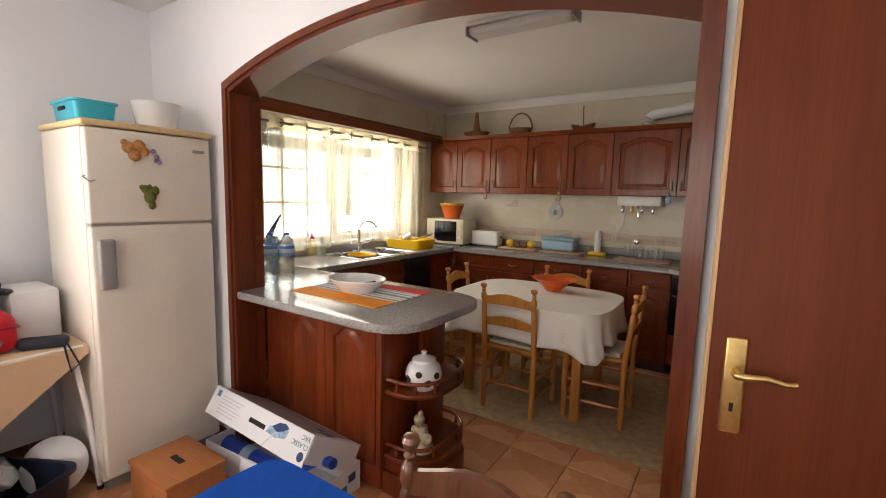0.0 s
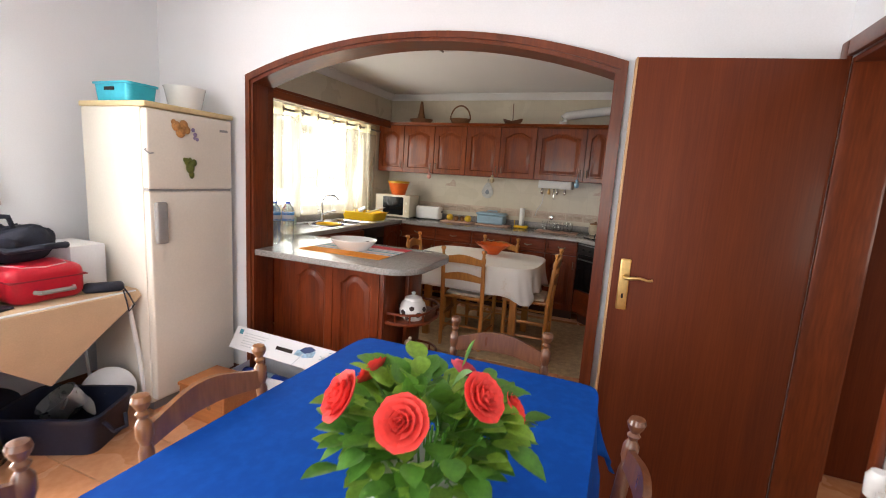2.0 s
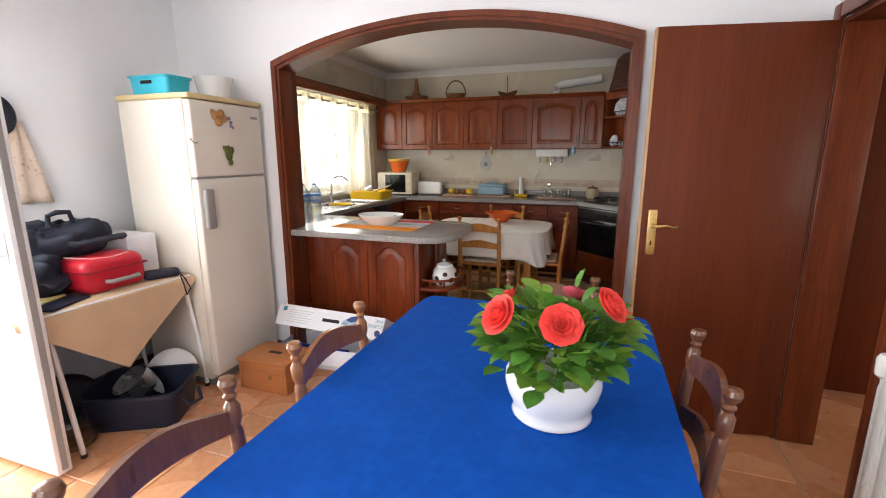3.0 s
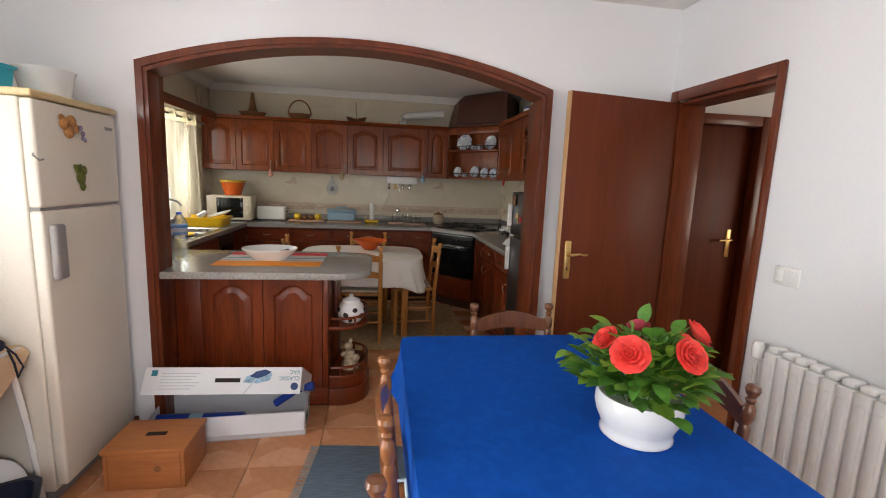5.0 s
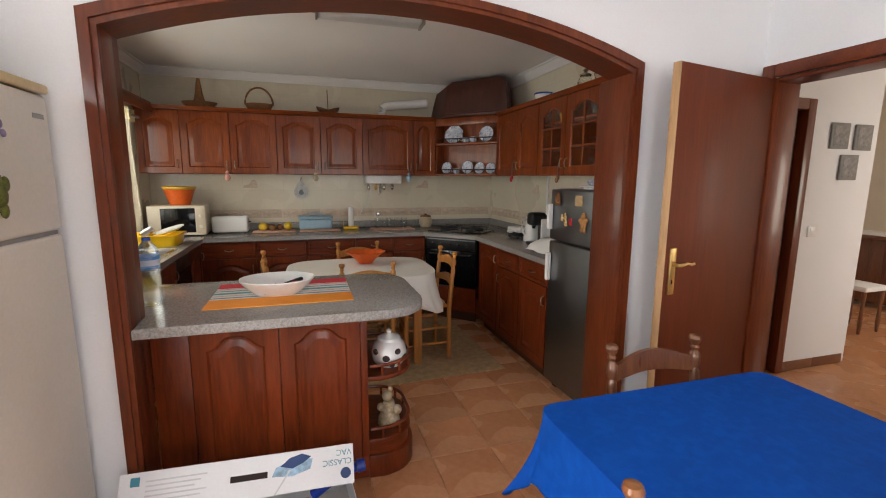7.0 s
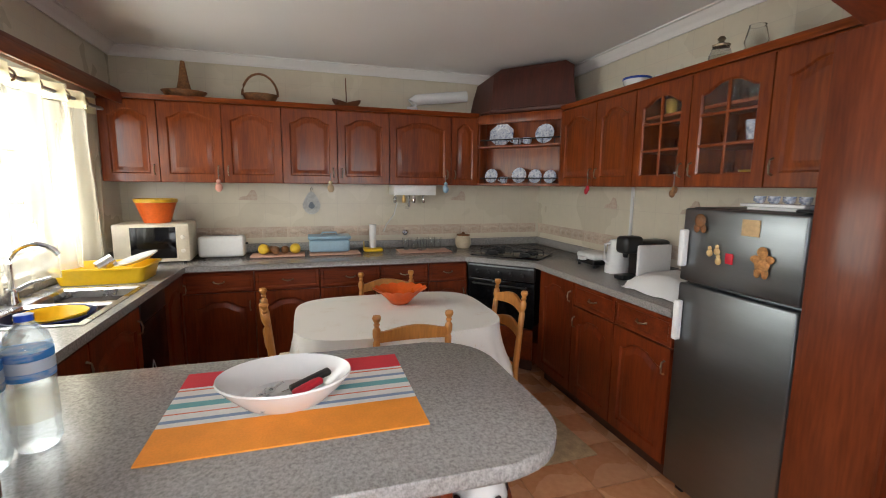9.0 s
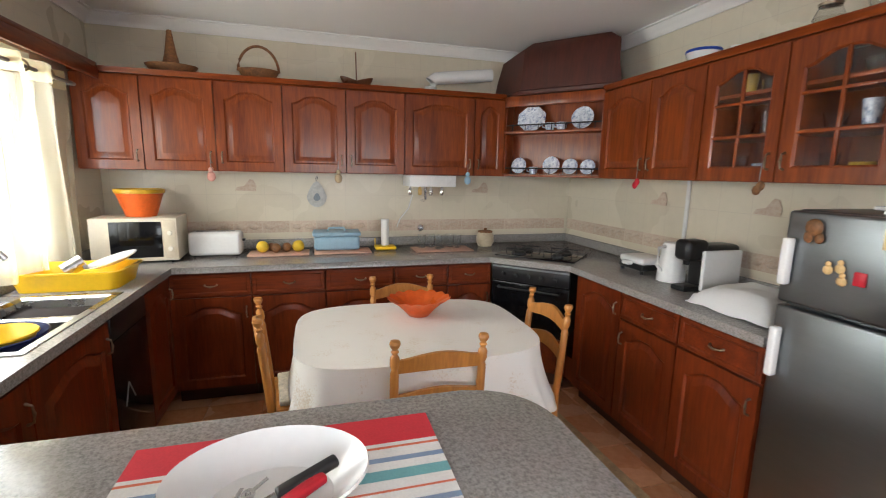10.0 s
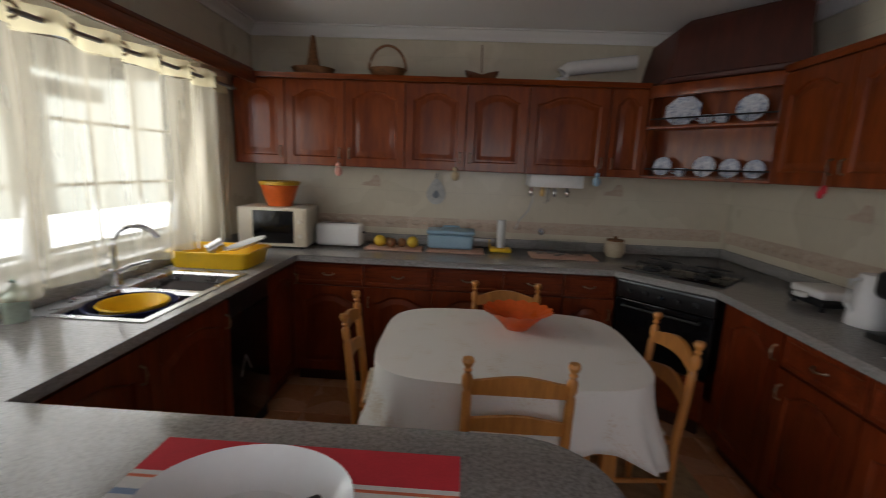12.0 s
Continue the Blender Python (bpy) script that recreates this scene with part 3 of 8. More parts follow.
moulding((-3.185, YU - 0.01, ZU1 + 0.001), (-0.352, YU - 0.01, ZU1 + 0.001), (0, -1, 0), crown, M_CHERRY_X)
moulding((XU - 0.01, 3.85, ZU1 + 0.001), (XU - 0.01, 1.70, ZU1 + 0.001), (-1, 0, 0), crown, M_CHERRY_Y)

# base cabinets along the back wall
YF = 4.13
ZB = 0.10
BASE_N = [-2.66, -2.19, -1.73, -1.27, -0.88, -0.545]
LBL_B = "shade-darkened cherry base cabinet with a drawer above an arched panel door"
for k, (x0, x1) in enumerate(zip(BASE_N, BASE_N[1:])):
    c = thing("base_cabinet", ((x0 + x1) / 2, 4.4, 0), LBL_B, "base cabinet", "north base cabinets")
    part("body", B((x0 + 0.001, YF, ZB), (x1 - 0.001, YN - 0.002, 0.868), 0.002), M_SHADECHERRY, c)
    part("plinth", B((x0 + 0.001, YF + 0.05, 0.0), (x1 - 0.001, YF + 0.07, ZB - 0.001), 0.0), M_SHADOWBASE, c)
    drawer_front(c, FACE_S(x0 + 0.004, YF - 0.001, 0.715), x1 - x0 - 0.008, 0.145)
    door_front(c, FACE_S(x0 + 0.004, YF - 0.001, ZB + 0.005), x1 - x0 - 0.008, 0.60, "r" if k % 2 == 0 else "l", handle_low=True, wood=M_SHADECHERRY)
# base cabinets below the window, with a dark dishwasher
XF = -2.675
BASE_W = [2.205, 2.72, 3.28, 3.70, 4.128]
for k, (y0, y1) in enumerate(zip(BASE_W, BASE_W[1:])):
    if k == 2:
        c = thing("dishwasher", (-2.9, (y0 + y1) / 2, 0), "built-in dishwasher with a black front", "dishwasher")
        part("body", B((XW + 0.003, y0 + 0.002, 0.0), (XF, y1 - 0.002, 0.866), 0.003), M_DARK, c)
        part("front_panel", B((XF + 0.001, y0 + 0.004, 0.10), (XF + 0.022, y1 - 0.004, 0.74), 0.004), M_BLACKGL, c)
        part("control_panel", B((XF + 0.001, y0 + 0.004, 0.746), (XF + 0.026, y1 - 0.004, 0.862), 0.005), M_BLACK, c)
        # two thin grey bars that meet in a point on the front
        for ye in (3.365, 3.475):
            part("slanted_bar", tube(bmesh.new(), [(XF + 0.024, 3.415, 0.505), (XF + 0.024, ye, 0.405)], 0.003, 6), M_GREYPL, c, "grey slanted bar")
        continue
    c = thing("base_cabinet", (-2.9, (y0 + y1) / 2, 0), "shade-darkened cherry base cabinet below the sink worktop", "base cabinet", "west base cabinets")
    part("body", B((XW + 0.003, y0 + 0.001, ZB), (XF, y1 - 0.001, 0.868 if k in (0, 3) else 0.66), 0.002), M_SHADECHERRY, c)
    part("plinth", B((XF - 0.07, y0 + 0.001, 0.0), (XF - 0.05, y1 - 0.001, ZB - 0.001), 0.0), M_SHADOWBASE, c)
    part("front_rail", B((XF - 0.02, y0 + 0.001, 0.662), (XF - 0.0005, y1 - 0.001, 0.867), 0.0), M_SHADECHERRY_Y, c)
    door_front(c, FACE_E(XF + 0.001, y0 + 0.004, ZB + 0.005), y1 - y0 - 0.008, 0.74, "r", handle_low=True, wood=M_SHADECHERRY)
# base cabinets along the east wall
XFE = -0.115
BASE_E = [3.62, 3.18, 2.76, 2.335]
for k, (y1, y0) in enumerate(zip(BASE_E, BASE_E[1:])):
    c = thing("base_cabinet", (0.15, (y0 + y1) / 2, 0), LBL_B, "base cabinet", "east base cabinets")
    part("body", B((XFE, y0 + 0.001, ZB), (XK - 0.002, y1 - 0.001, 0.868), 0.002), M_SHADECHERRY, c)
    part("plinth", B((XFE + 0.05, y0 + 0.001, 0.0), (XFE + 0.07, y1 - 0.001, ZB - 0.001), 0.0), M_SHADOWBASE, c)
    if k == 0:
        door_front(c, FACE_W(XFE - 0.001, y1 - 0.004, ZB + 0.005), y1 - y0 - 0.008, 0.755, "r", handle_low=True, wood=M_SHADECHERRY)
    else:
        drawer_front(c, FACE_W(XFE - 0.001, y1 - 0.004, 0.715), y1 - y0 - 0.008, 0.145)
        door_front(c, FACE_W(XFE - 0.001, y1 - 0.004, ZB + 0.005), y1 - y0 - 0.008, 0.60, "l" if k == 1 else "r", handle_low=True, wood=M_SHADECHERRY)

# peninsula
pen = thing("peninsula_cabinet", (-1.9, 1.9, 0), "shade-darkened cherry peninsula cabinet with arched panels facing the dining room", "kitchen island")
PX0, PX1, PYF = -2.347, -1.475, 1.655
part("body", B((PX0, PYF, 0.09), (PX1, 2.16, 0.868), 0.003), M_SHADECHERRY, pen)
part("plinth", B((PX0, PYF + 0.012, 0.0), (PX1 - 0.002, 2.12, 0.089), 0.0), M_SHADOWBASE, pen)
part("base_rail", B((PX0, PYF - 0.018, 0.02), (PX1, PYF - 0.001, 0.13), 0.004), M_SHADECHERRY_X, pen)
door_front(pen, FACE_S(-2.205, PYF - 0.001, 0.135), 0.345, 0.72, pull=False, name="arched_panel", arch_h=0.06, wood=M_SHADECHERRY)
door_front(pen, FACE_S(-1.855, PYF - 0.001, 0.135), 0.345, 0.72, pull=False, name="arched_panel", arch_h=0.06, wood=M_SHADECHERRY)
part("left_stile", B((PX0, PYF - 0.02, 0.131), (-2.208, PYF - 0.001, 0.866), 0.003), M_SHADECHERRY, pen)
part("right_stile", B((-1.507, PYF - 0.02, 0.131), (PX1, PYF - 0.001, 0.866), 0.003), M_SHADECHERRY, pen)

# round-ended open shelf at the end of the peninsula
esh = thing("corner_shelf", (-1.36, 1.85, 0), "round-ended shade-darkened cherry corner shelf with turned spindles and gallery rails", "corner shelf")


def end_loop(x0, x1, y0, y1, r, n=8):
    pts = [(x0, y0), (x1 - r, y0)]
    pts += [(x1 - r + r * math.sin(a), y0 + r - r * math.cos(a)) for a in (math.pi / 2 * i / n for i in range(1, n + 1))]
    pts += [(x1 - r + r * math.cos(a), y1 - r + r * math.sin(a)) for a in (math.pi / 2 * i / n for i in range(0, n + 1))]
    pts += [(x0, y1)]
    return pts


SX0, SX1, SY0, SY1 = -1.472, -1.235, 1.66, 2.13
part("base", slab(bmesh.new(), end_loop(SX0, SX1 + 0.01, SY0 - 0.01, SY1, 0.17), 0.0, 0.115, 0.006), M_SHADECHERRY, esh)
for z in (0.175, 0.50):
    part("shelf", slab(bmesh.new(), end_loop(SX0, SX1, SY0, SY1, 0.17), z, z + 0.022, 0.006), M_SHADECHERRY_X, esh)
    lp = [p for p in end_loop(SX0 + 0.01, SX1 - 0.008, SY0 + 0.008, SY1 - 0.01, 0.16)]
    part("gallery_rail", tube(bmesh.new(), [(x, y, z + 0.075) for x, y in lp], 0.009, 8), M_SHADECHERRY, esh)
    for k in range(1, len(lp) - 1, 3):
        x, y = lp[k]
        part("spindle", lathe(bmesh.new(), [(0.005, z + 0.023), (0.009, z + 0.035), (0.005, z + 0.048), (0.008, z + 0.058), (0.005, z + 0.068)], (x, y, 0), 8), M_SHADECHERRY, esh)
part("back_post", B((SX0, 1.92, 0.116), (SX0 + 0.03, SY1, 0.866), 0.003), M_SHADECHERRY, esh)
part("lower_fascia", slab(bmesh.new(), end_loop(SX0, SX1 - 0.01, SY0 + 0.01, SY1, 0.165), 0.116, 0.174, 0.0), M_SHADECHERRY_X, esh)

# worktop in one run
wt = thing("worktop", (-2.9, 3.0, 0.87), "grey speckled granite worktop round three sides of the kitchen", "worktop")
R = 0.19
part("peninsula_slab", slab(bmesh.new(), [(PX0, 1.46)] + end_loop(PX0, -1.215, 1.46, 2.215, R)[1:-1] + [(-2.63, 2.215), (XW + 0.004, 2.215), (XW + 0.004, YB - 0.035), (PX0, YB - 0.035)], 0.87, CT, 0.006), M_GRANITE, wt)
SK = (-3.16, -2.70, 2.775, 3.515)  # sink cut-out
part("window_slab", slab(bmesh.new(), [(XW + 0.004, 2.2155), (-2.63, 2.2155), (-2.63, SK[2]), (XW + 0.004, SK[2])], 0.87, CT, 0.0), M_GRANITE, wt)
part("sink_front_strip", B((SK[1], SK[2] + 0.0005, 0.87), (-2.63, SK[3] - 0.0005, CT), 0), M_GRANITE, wt)
part("sink_back_strip", B((XW + 0.004, SK[2] + 0.0005, 0.87), (SK[0], SK[3] - 0.0005, CT), 0), M_GRANITE, wt)
part("back_slab", slab(bmesh.new(), [(XW + 0.004, SK[3]), (-2.63, SK[3]), (-2.63, 4.09), (-0.57, 4.09), (-0.155, 3.675), (-0.155, 2.335), (XK - 0.004, 2.335), (XK - 0.004, YN - 0.004), (XW + 0.004, YN - 0.004)], 0.87, CT, 0.004), M_GRANITE, wt)
for lo, hi in (((XW + 0.022, YN - 0.022, CT + 0.001), (XK - 0.022, YN - 0.003, CT + 0.07)), ((XW + 0.003, 1.66, CT + 0.001), (XW + 0.021, YN - 0.003, CT + 0.07)), ((XK - 0.021, 2.34, CT + 0.001), (XK - 0.003, YN - 0.003, CT + 0.07))):
    part("upstand", B(lo, hi, 0.003), M_GRANITE, wt)

# ---- more materials ----
M_ORANGE = mat("orange_glazed_clay", (0.72, 0.13, 0.02), 0.35, var=0.08, scale=8, fine=60, bump=0.03)
M_YELLOW = mat("yellow_plastic", (0.85, 0.52, 0.012), 0.35, var=0.04, scale=6, fine=60, bump=0.01)
M_NAVYBOWL = mat("navy_plastic", (0.010, 0.016, 0.075), 0.3, var=0.06, scale=6, fine=60, bump=0.01)
M_AMBER = mat("amber_glaze", (0.62, 0.36, 0.03), 0.3, var=0.1, scale=8, fine=50, bump=0.02)
M_PALEBLUE = mat("pale_blue_plastic", (0.30, 0.46, 0.58), 0.4, var=0.05, scale=6, fine=60, bump=0.02)
M_TURQ = mat("turquoise_plastic", (0.03, 0.46, 0.60), 0.4, var=0.05, scale=6, fine=60, bump=0.02)
M_LEAF = two_sided(mat("glossy_leaf", (0.11, 0.30, 0.04), 0.38, var=0.3, scale=30, fine=120, bump=0.1, second=(0.05, 0.15, 0.025)), (0.16, 0.34, 0.04), 0.25)
M_LEAFL = two_sided(mat("young_leaf", (0.24, 0.42, 0.05), 0.4, var=0.2, scale=30, fine=120, bump=0.1), (0.3, 0.5, 0.08), 0.3)
M_SANSE = mat("snake_plant_leaf", (0.05, 0.085, 0.045), 0.5, var=0.3, scale=30, fine=60, bump=0.08)
M_CORAL = two_sided(mat("coral_petal", (0.92, 0.075, 0.062), 0.65, var=0.12, scale=20, fine=90, bump=0.1), (0.9, 0.15, 0.1), 0.12)
M_PINK = two_sided(mat("pink_petal", (0.70, 0.09, 0.14), 0.65, var=0.12, scale=20, fine=90, bump=0.1), (0.9, 0.15, 0.2), 0.25)
M_RED = mat("red_shell", (0.55, 0.012, 0.03), 0.4, var=0.06, scale=6, fine=90, bump=0.03)
M_NAVY = mat("navy_plastic", (0.012, 0.016, 0.035), 0.4, var=0.15, scale=8, fine=60, bump=0.05)
M_BAG = mat("black_nylon", (0.020, 0.024, 0.042), 0.7, var=0.2, scale=12, fine=200, bump=0.3)
M_CARD = mat("printed_white_card", (0.74, 0.75, 0.77), 0.6, var=0.02, scale=4, fine=90, bump=0.05)
M_CARDIN = mat("raw_card", (0.56, 0.52, 0.50), 0.8, var=0.04, scale=6, fine=120, bump=0.1)
M_PRINT = mat("dark_blue_print", (0.02, 0.05, 0.16), 0.6, var=0.05, bump=0.0)
M_PRINTTEAL = mat("teal_print", (0.05, 0.24, 0.32), 0.6, var=0.05, bump=0.0)
M_LIDTOP = mat("grey_brown_card", (0.36, 0.33, 0.32), 0.55, var=0.2, scale=9, fine=40, bump=0.0, second=(0.22, 0.19, 0.18))
M_PRINTSKY = mat("pale_blue_print", (0.30, 0.47, 0.62), 0.6, var=0.2, scale=30, bump=0.0)
M_PRINTGREY = mat("grey_print", (0.55, 0.57, 0.60), 0.6, var=0.05, bump=0.0)
M_COBALT = mat("cobalt_plastic", (0.008, 0.05, 0.36), 0.3, var=0.08, scale=8, bump=0.02)
M_WICKER = mat("brown_wicker", (0.30, 0.13, 0.045), 0.7, var=0.3, scale=60, fine=200, bump=0.5, second=(0.12, 0.05, 0.02))
M_PAPER = mat("white_paper", (0.80, 0.80, 0.79), 0.9, var=0.02, fine=200, bump=0.15)
M_CUSHION = mat("checked_seat_cloth", (0.72, 0.64, 0.50), 0.9, var=0.15, scale=25, fine=150, bump=0.3)
M_RUGBLUE = mat("blue_grey_rag_rug", (0.16, 0.22, 0.28), 0.95, var=0.3, scale=12, fine=120, bump=0.8, second=(0.07, 0.10, 0.14), stretch=(1.0, 12, 1))
M_RUGBEIGE = mat("beige_kitchen_rug", (0.50, 0.36, 0.20), 0.95, var=0.15, scale=20, fine=180, bump=0.6)
M_FRINGE = mat("rug_fringe", (0.30, 0.31, 0.30), 0.95, var=0.2, bump=0.2)
M_PVC = mat("white_upvc", (0.82, 0.83, 0.84), 0.3, var=0.02, scale=3, bump=0.01)
M_BOTTLE = mat("clear_bottle_plastic", (0.92, 0.96, 0.98), 0.05, var=0.0, bump=0.0, trans=1.0, ior=1.3)
bn, bl = M_BOTTLE.node_tree.nodes, M_BOTTLE.node_tree.links
clear, share = bn.new("ShaderNodeBsdfTransparent"), bn.new("ShaderNodeMixShader")
clear.inputs["Color"].default_value, share.inputs[0].default_value = (0.90, 0.95, 0.97, 1), 0.5
bl.new(bn["Principled BSDF"].outputs[0], share.inputs[1])
bl.new(clear.outputs[0], share.inputs[2])
bl.new(share.outputs[0], bn["Material Output"].inputs["Surface"])
M_LABEL = two_sided(mat("blue_bottle_label", (0.05, 0.30, 0.70), 0.4, var=0.3, scale=14, fine=40, bump=0.0, second=(0.62, 0.68, 0.74), stretch=(1, 1, 3), cut=(0.42, 0.52)), (0.15, 0.4, 0.75), 0.5)
M_LABELY = two_sided(mat("yellow_bottle_label", (0.80, 0.46, 0.015), 0.4, var=0.3, scale=20, fine=60, bump=0.0, second=(0.50, 0.36, 0.06)), (0.8, 0.55, 0.05), 0.5)
yn, yl = M_LABELY.node_tree.nodes, M_LABELY.node_tree.links
see, part_clear = yn.new("ShaderNodeBsdfTransparent"), yn.new("ShaderNodeMixShader")
part_clear.inputs[0].default_value = 0.8
yl.new(yn["Material Output"].inputs["Surface"].links[0].from_socket, part_clear.inputs[1])
yl.new(see.outputs[0], part_clear.inputs[2])
yl.new(part_clear.outputs[0], yn["Material Output"].inputs["Surface"])
M_LABELW = two_sided(mat("white_bottle_label", (0.70, 0.76, 0.82), 0.4, var=0.1, scale=20, bump=0.0, second=(0.40, 0.55, 0.72), cut=(0.3, 0.42)), (0.7, 0.8, 0.88), 0.45)
M_CAP = mat("blue_cap", (0.012, 0.07, 0.50), 0.4, var=0.05, bump=0.0)
M_LEMON = mat("lemon_skin", (0.78, 0.52, 0.04), 0.45, var=0.1, scale=30, fine=150, bump=0.2)
M_PEAR = mat("brownish_fruit", (0.25, 0.11, 0.04), 0.5, var=0.25, scale=20, fine=90, bump=0.1)
M_PINKMAT = mat("salmon_mat", (0.60, 0.36, 0.27), 0.8, var=0.08, scale=12, fine=160, bump=0.3)
M_STRIPES = {k: mat("woven_stripe_" + k, c, 0.9, var=0.06, scale=14, fine=190, bump=0.35) for k, c in
             {"red": (0.62, 0.035, 0.05), "white": (0.72, 0.71, 0.68), "teal": (0.16, 0.38, 0.40), "blue": (0.22, 0.30, 0.44), "orange": (0.86, 0.30, 0.035), "coral": (0.66, 0.16, 0.08)}.items()}
M_SPOT = mat("dark_glaze_spot", (0.05, 0.035, 0.035), 0.25, var=0.1, bump=0.0)
M_GOLDFIG = mat("painted_figure_glaze", (0.62, 0.55, 0.44), 0.3, var=0.4, scale=26, fine=70, bump=0.1, second=(0.28, 0.18, 0.06))
M_BLUEWARE = mat("blue_white_china", (0.66, 0.68, 0.73), 0.15, var=0.2, scale=38, fine=90, bump=0.0, second=(0.17, 0.22, 0.36), cut=(0.36, 0.54), coat=0.3)
M_STAINLESS = mat("sink_steel", (0.55, 0.55, 0.55), 0.28, 1.0, var=0.05, scale=6, fine=60, bump=0.02)
M_IRON = mat("cast_iron", (0.015, 0.015, 0.016), 0.5, var=0.1, scale=20, fine=90, bump=0.1)
M_LAMPGLASS = mat("ribbed_lamp_cover", (0.62, 0.63, 0.62), 0.35, var=0.03, scale=4, fine=50, bump=0.05, stretch=(20, 1, 1))
M_TERRAFIG = mat("salt_dough_ornament", (0.50, 0.24, 0.08), 0.7, var=0.25, scale=40, fine=120, bump=0.3)
M_GREENFIG = mat("olive_ornament", (0.13, 0.15, 0.03), 0.6, var=0.3, scale=40, fine=120, bump=0.3)
M_LILAC = mat("lilac_ornament", (0.30, 0.24, 0.38), 0.5, var=0.2, scale=40, bump=0.1)
M_PICT = mat("grey_print_picture", (0.30, 0.29, 0.28), 0.6, var=0.4, scale=14, fine=50, bump=0.0, second=(0.12, 0.11, 0.11))
M_FRAMEGR = mat("pewter_frame", (0.20, 0.19, 0.18), 0.5, var=0.1, bump=0.05)
M_APRON = mat("patterned_apron_cloth", (0.68, 0.55, 0.44), 0.9, var=0.2, scale=30, fine=90, bump=0.2, second=(0.45, 0.22, 0.15), cut=(0.3, 0.45))
M_PAVE = mat("pale_paving", (0.44, 0.41, 0.36), 0.9, var=0.08, scale=2, fine=40, bump=0.2)
M_SHADEROOF = mat("porch_roof_boards", (0.40, 0.34, 0.28), 0.8, var=0.1, scale=2, fine=20, stretch=ALONG_Y)


def sheer(name, color, open_share):
    """Thin curtain cloth: part of the light passes straight, part is scattered."""
    m = mat(name, color, 0.9, var=0.04, scale=8, fine=200, bump=0.1)
    n, l = m.node_tree.nodes, m.node_tree.links
    t, mx, tr, mx2 = n.new("ShaderNodeBsdfTranslucent"), n.new("ShaderNodeMixShader"), n.new("ShaderNodeBsdfTransparent"), n.new("ShaderNodeMixShader")
    t.inputs["Color"].default_value = (*color, 1)
    tr.inputs["Color"].default_value = (1.0, 0.99, 0.95, 1)
    mx.inputs[0].default_value, mx2.inputs[0].default_value = 0.6, open_share
    l.new(n["Principled BSDF"].outputs[0], mx.inputs[1])
    l.new(t.outputs[0], mx.inputs[2])
    l.new(mx.outputs[0], mx2.inputs[1])
    l.new(tr.outputs[0], mx2.inputs[2])
    # upright bands in the see-through share imitate the shading of folds
    wv, tc, mr = n.new("ShaderNodeTexNoise"), n.new("ShaderNodeTexCoord"), n.new("ShaderNodeMapRange")
    mp = n.new("ShaderNodeMapping")
    mp.inputs["Scale"].default_value = (0.0, 1.0, 0.06)
    l.new(tc.outputs["Object"], mp.inputs["Vector"])
    l.new(mp.outputs["Vector"], wv.inputs["Vector"])
    wv.inputs["Scale"].default_value, wv.inputs["Detail"].default_value = 11.0, 2.0
    mr.inputs["From Min"].default_value, mr.inputs["From Max"].default_value = 0.35, 0.65
    mr.inputs["To Min"].default_value, mr.inputs["To Max"].default_value = open_share * 0.55, min(0.9, open_share * 1.3)
    l.new(wv.outputs["Fac"], mr.inputs["Value"])
    l.new(mr.outputs["Result"], mx2.inputs[0])
    l.new(mx2.outputs[0], n["Material Output"].inputs["Surface"])
    return m


M_SHEER = sheer("ivory_voile", (0.50, 0.45, 0.335), 0.52)
M_HEM = sheer("ivory_voile_header", (0.84, 0.74, 0.46), 0.25)


def moved(bm, m):
    bmesh.ops.transform(bm, matrix=m, verts=bm.verts)
    return bm


def ball(bm, c, r, sq=(1, 1, 1), u=12, v=8):
    bmesh.ops.create_uvsphere(bm, u_segments=u, v_segments=v, radius=1, matrix=Matrix.Translation(c) @ Matrix.Diagonal((r * sq[0], r * sq[1], r * sq[2], 1)))
    return bm


def lettering(text, size, m, material, parent, name="lettering"):
    cu = bpy.data.curves.new(name, "FONT")
    cu.body, cu.size, cu.extrude = text, size, 0.0004
    tmp = bpy.data.objects.new(name, cu)
    scene.collection.objects.link(tmp)
    me = bpy.data.meshes.new_from_object(tmp)
    bpy.data.objects.remove(tmp)
    me.transform(m)
    me.transform(Matrix.Translation(-OFFS.get(parent.name, Vector())))
    me.materials.clear()
    me.materials.append(material)
    ob = new(name, me)
    ob.parent = parent
    return ob


# ---- kitchen: hood, plate rack, cooker ----
P1, P2 = Vector((-0.352, YU, 0)), Vector((XU, 3.85, 0))
U = (P2 - P1).normalized()
N = Vector((-U.y, U.x, 0)) * -1
if N.x > 0:
    N = -N
L = (P2 - P1).length
CORNER = Matrix((( U.x, -N.x, 0, P1.x), (U.y, -N.y, 0, P1.y), (0, 0, 1, 0), (0, 0, 0, 1)))  # x along, y into the wall, z up

rack = thing("plate_rack", (-0.1, 4.15, ZU0), "cherry corner plate rack with two shelves below the cooker hood", "plate rack")
pent = [(P1.x, P1.y), (P2.x, P2.y), (XK - 0.003, 3.852), (XK - 0.003, YN - 0.003), (P1.x + 0.001, YN - 0.003)]
for z in (ZU0, 1.815):
    part("shelf", slab(bmesh.new(), pent, z, z + 0.02, 0.003), M_CHERRY, rack)
part("back_panel", moved(B((0.02, 0.14, ZU0 + 0.021), (L - 0.02, 0.155, 2.09), 0), CORNER), M_CHERRY, rack)
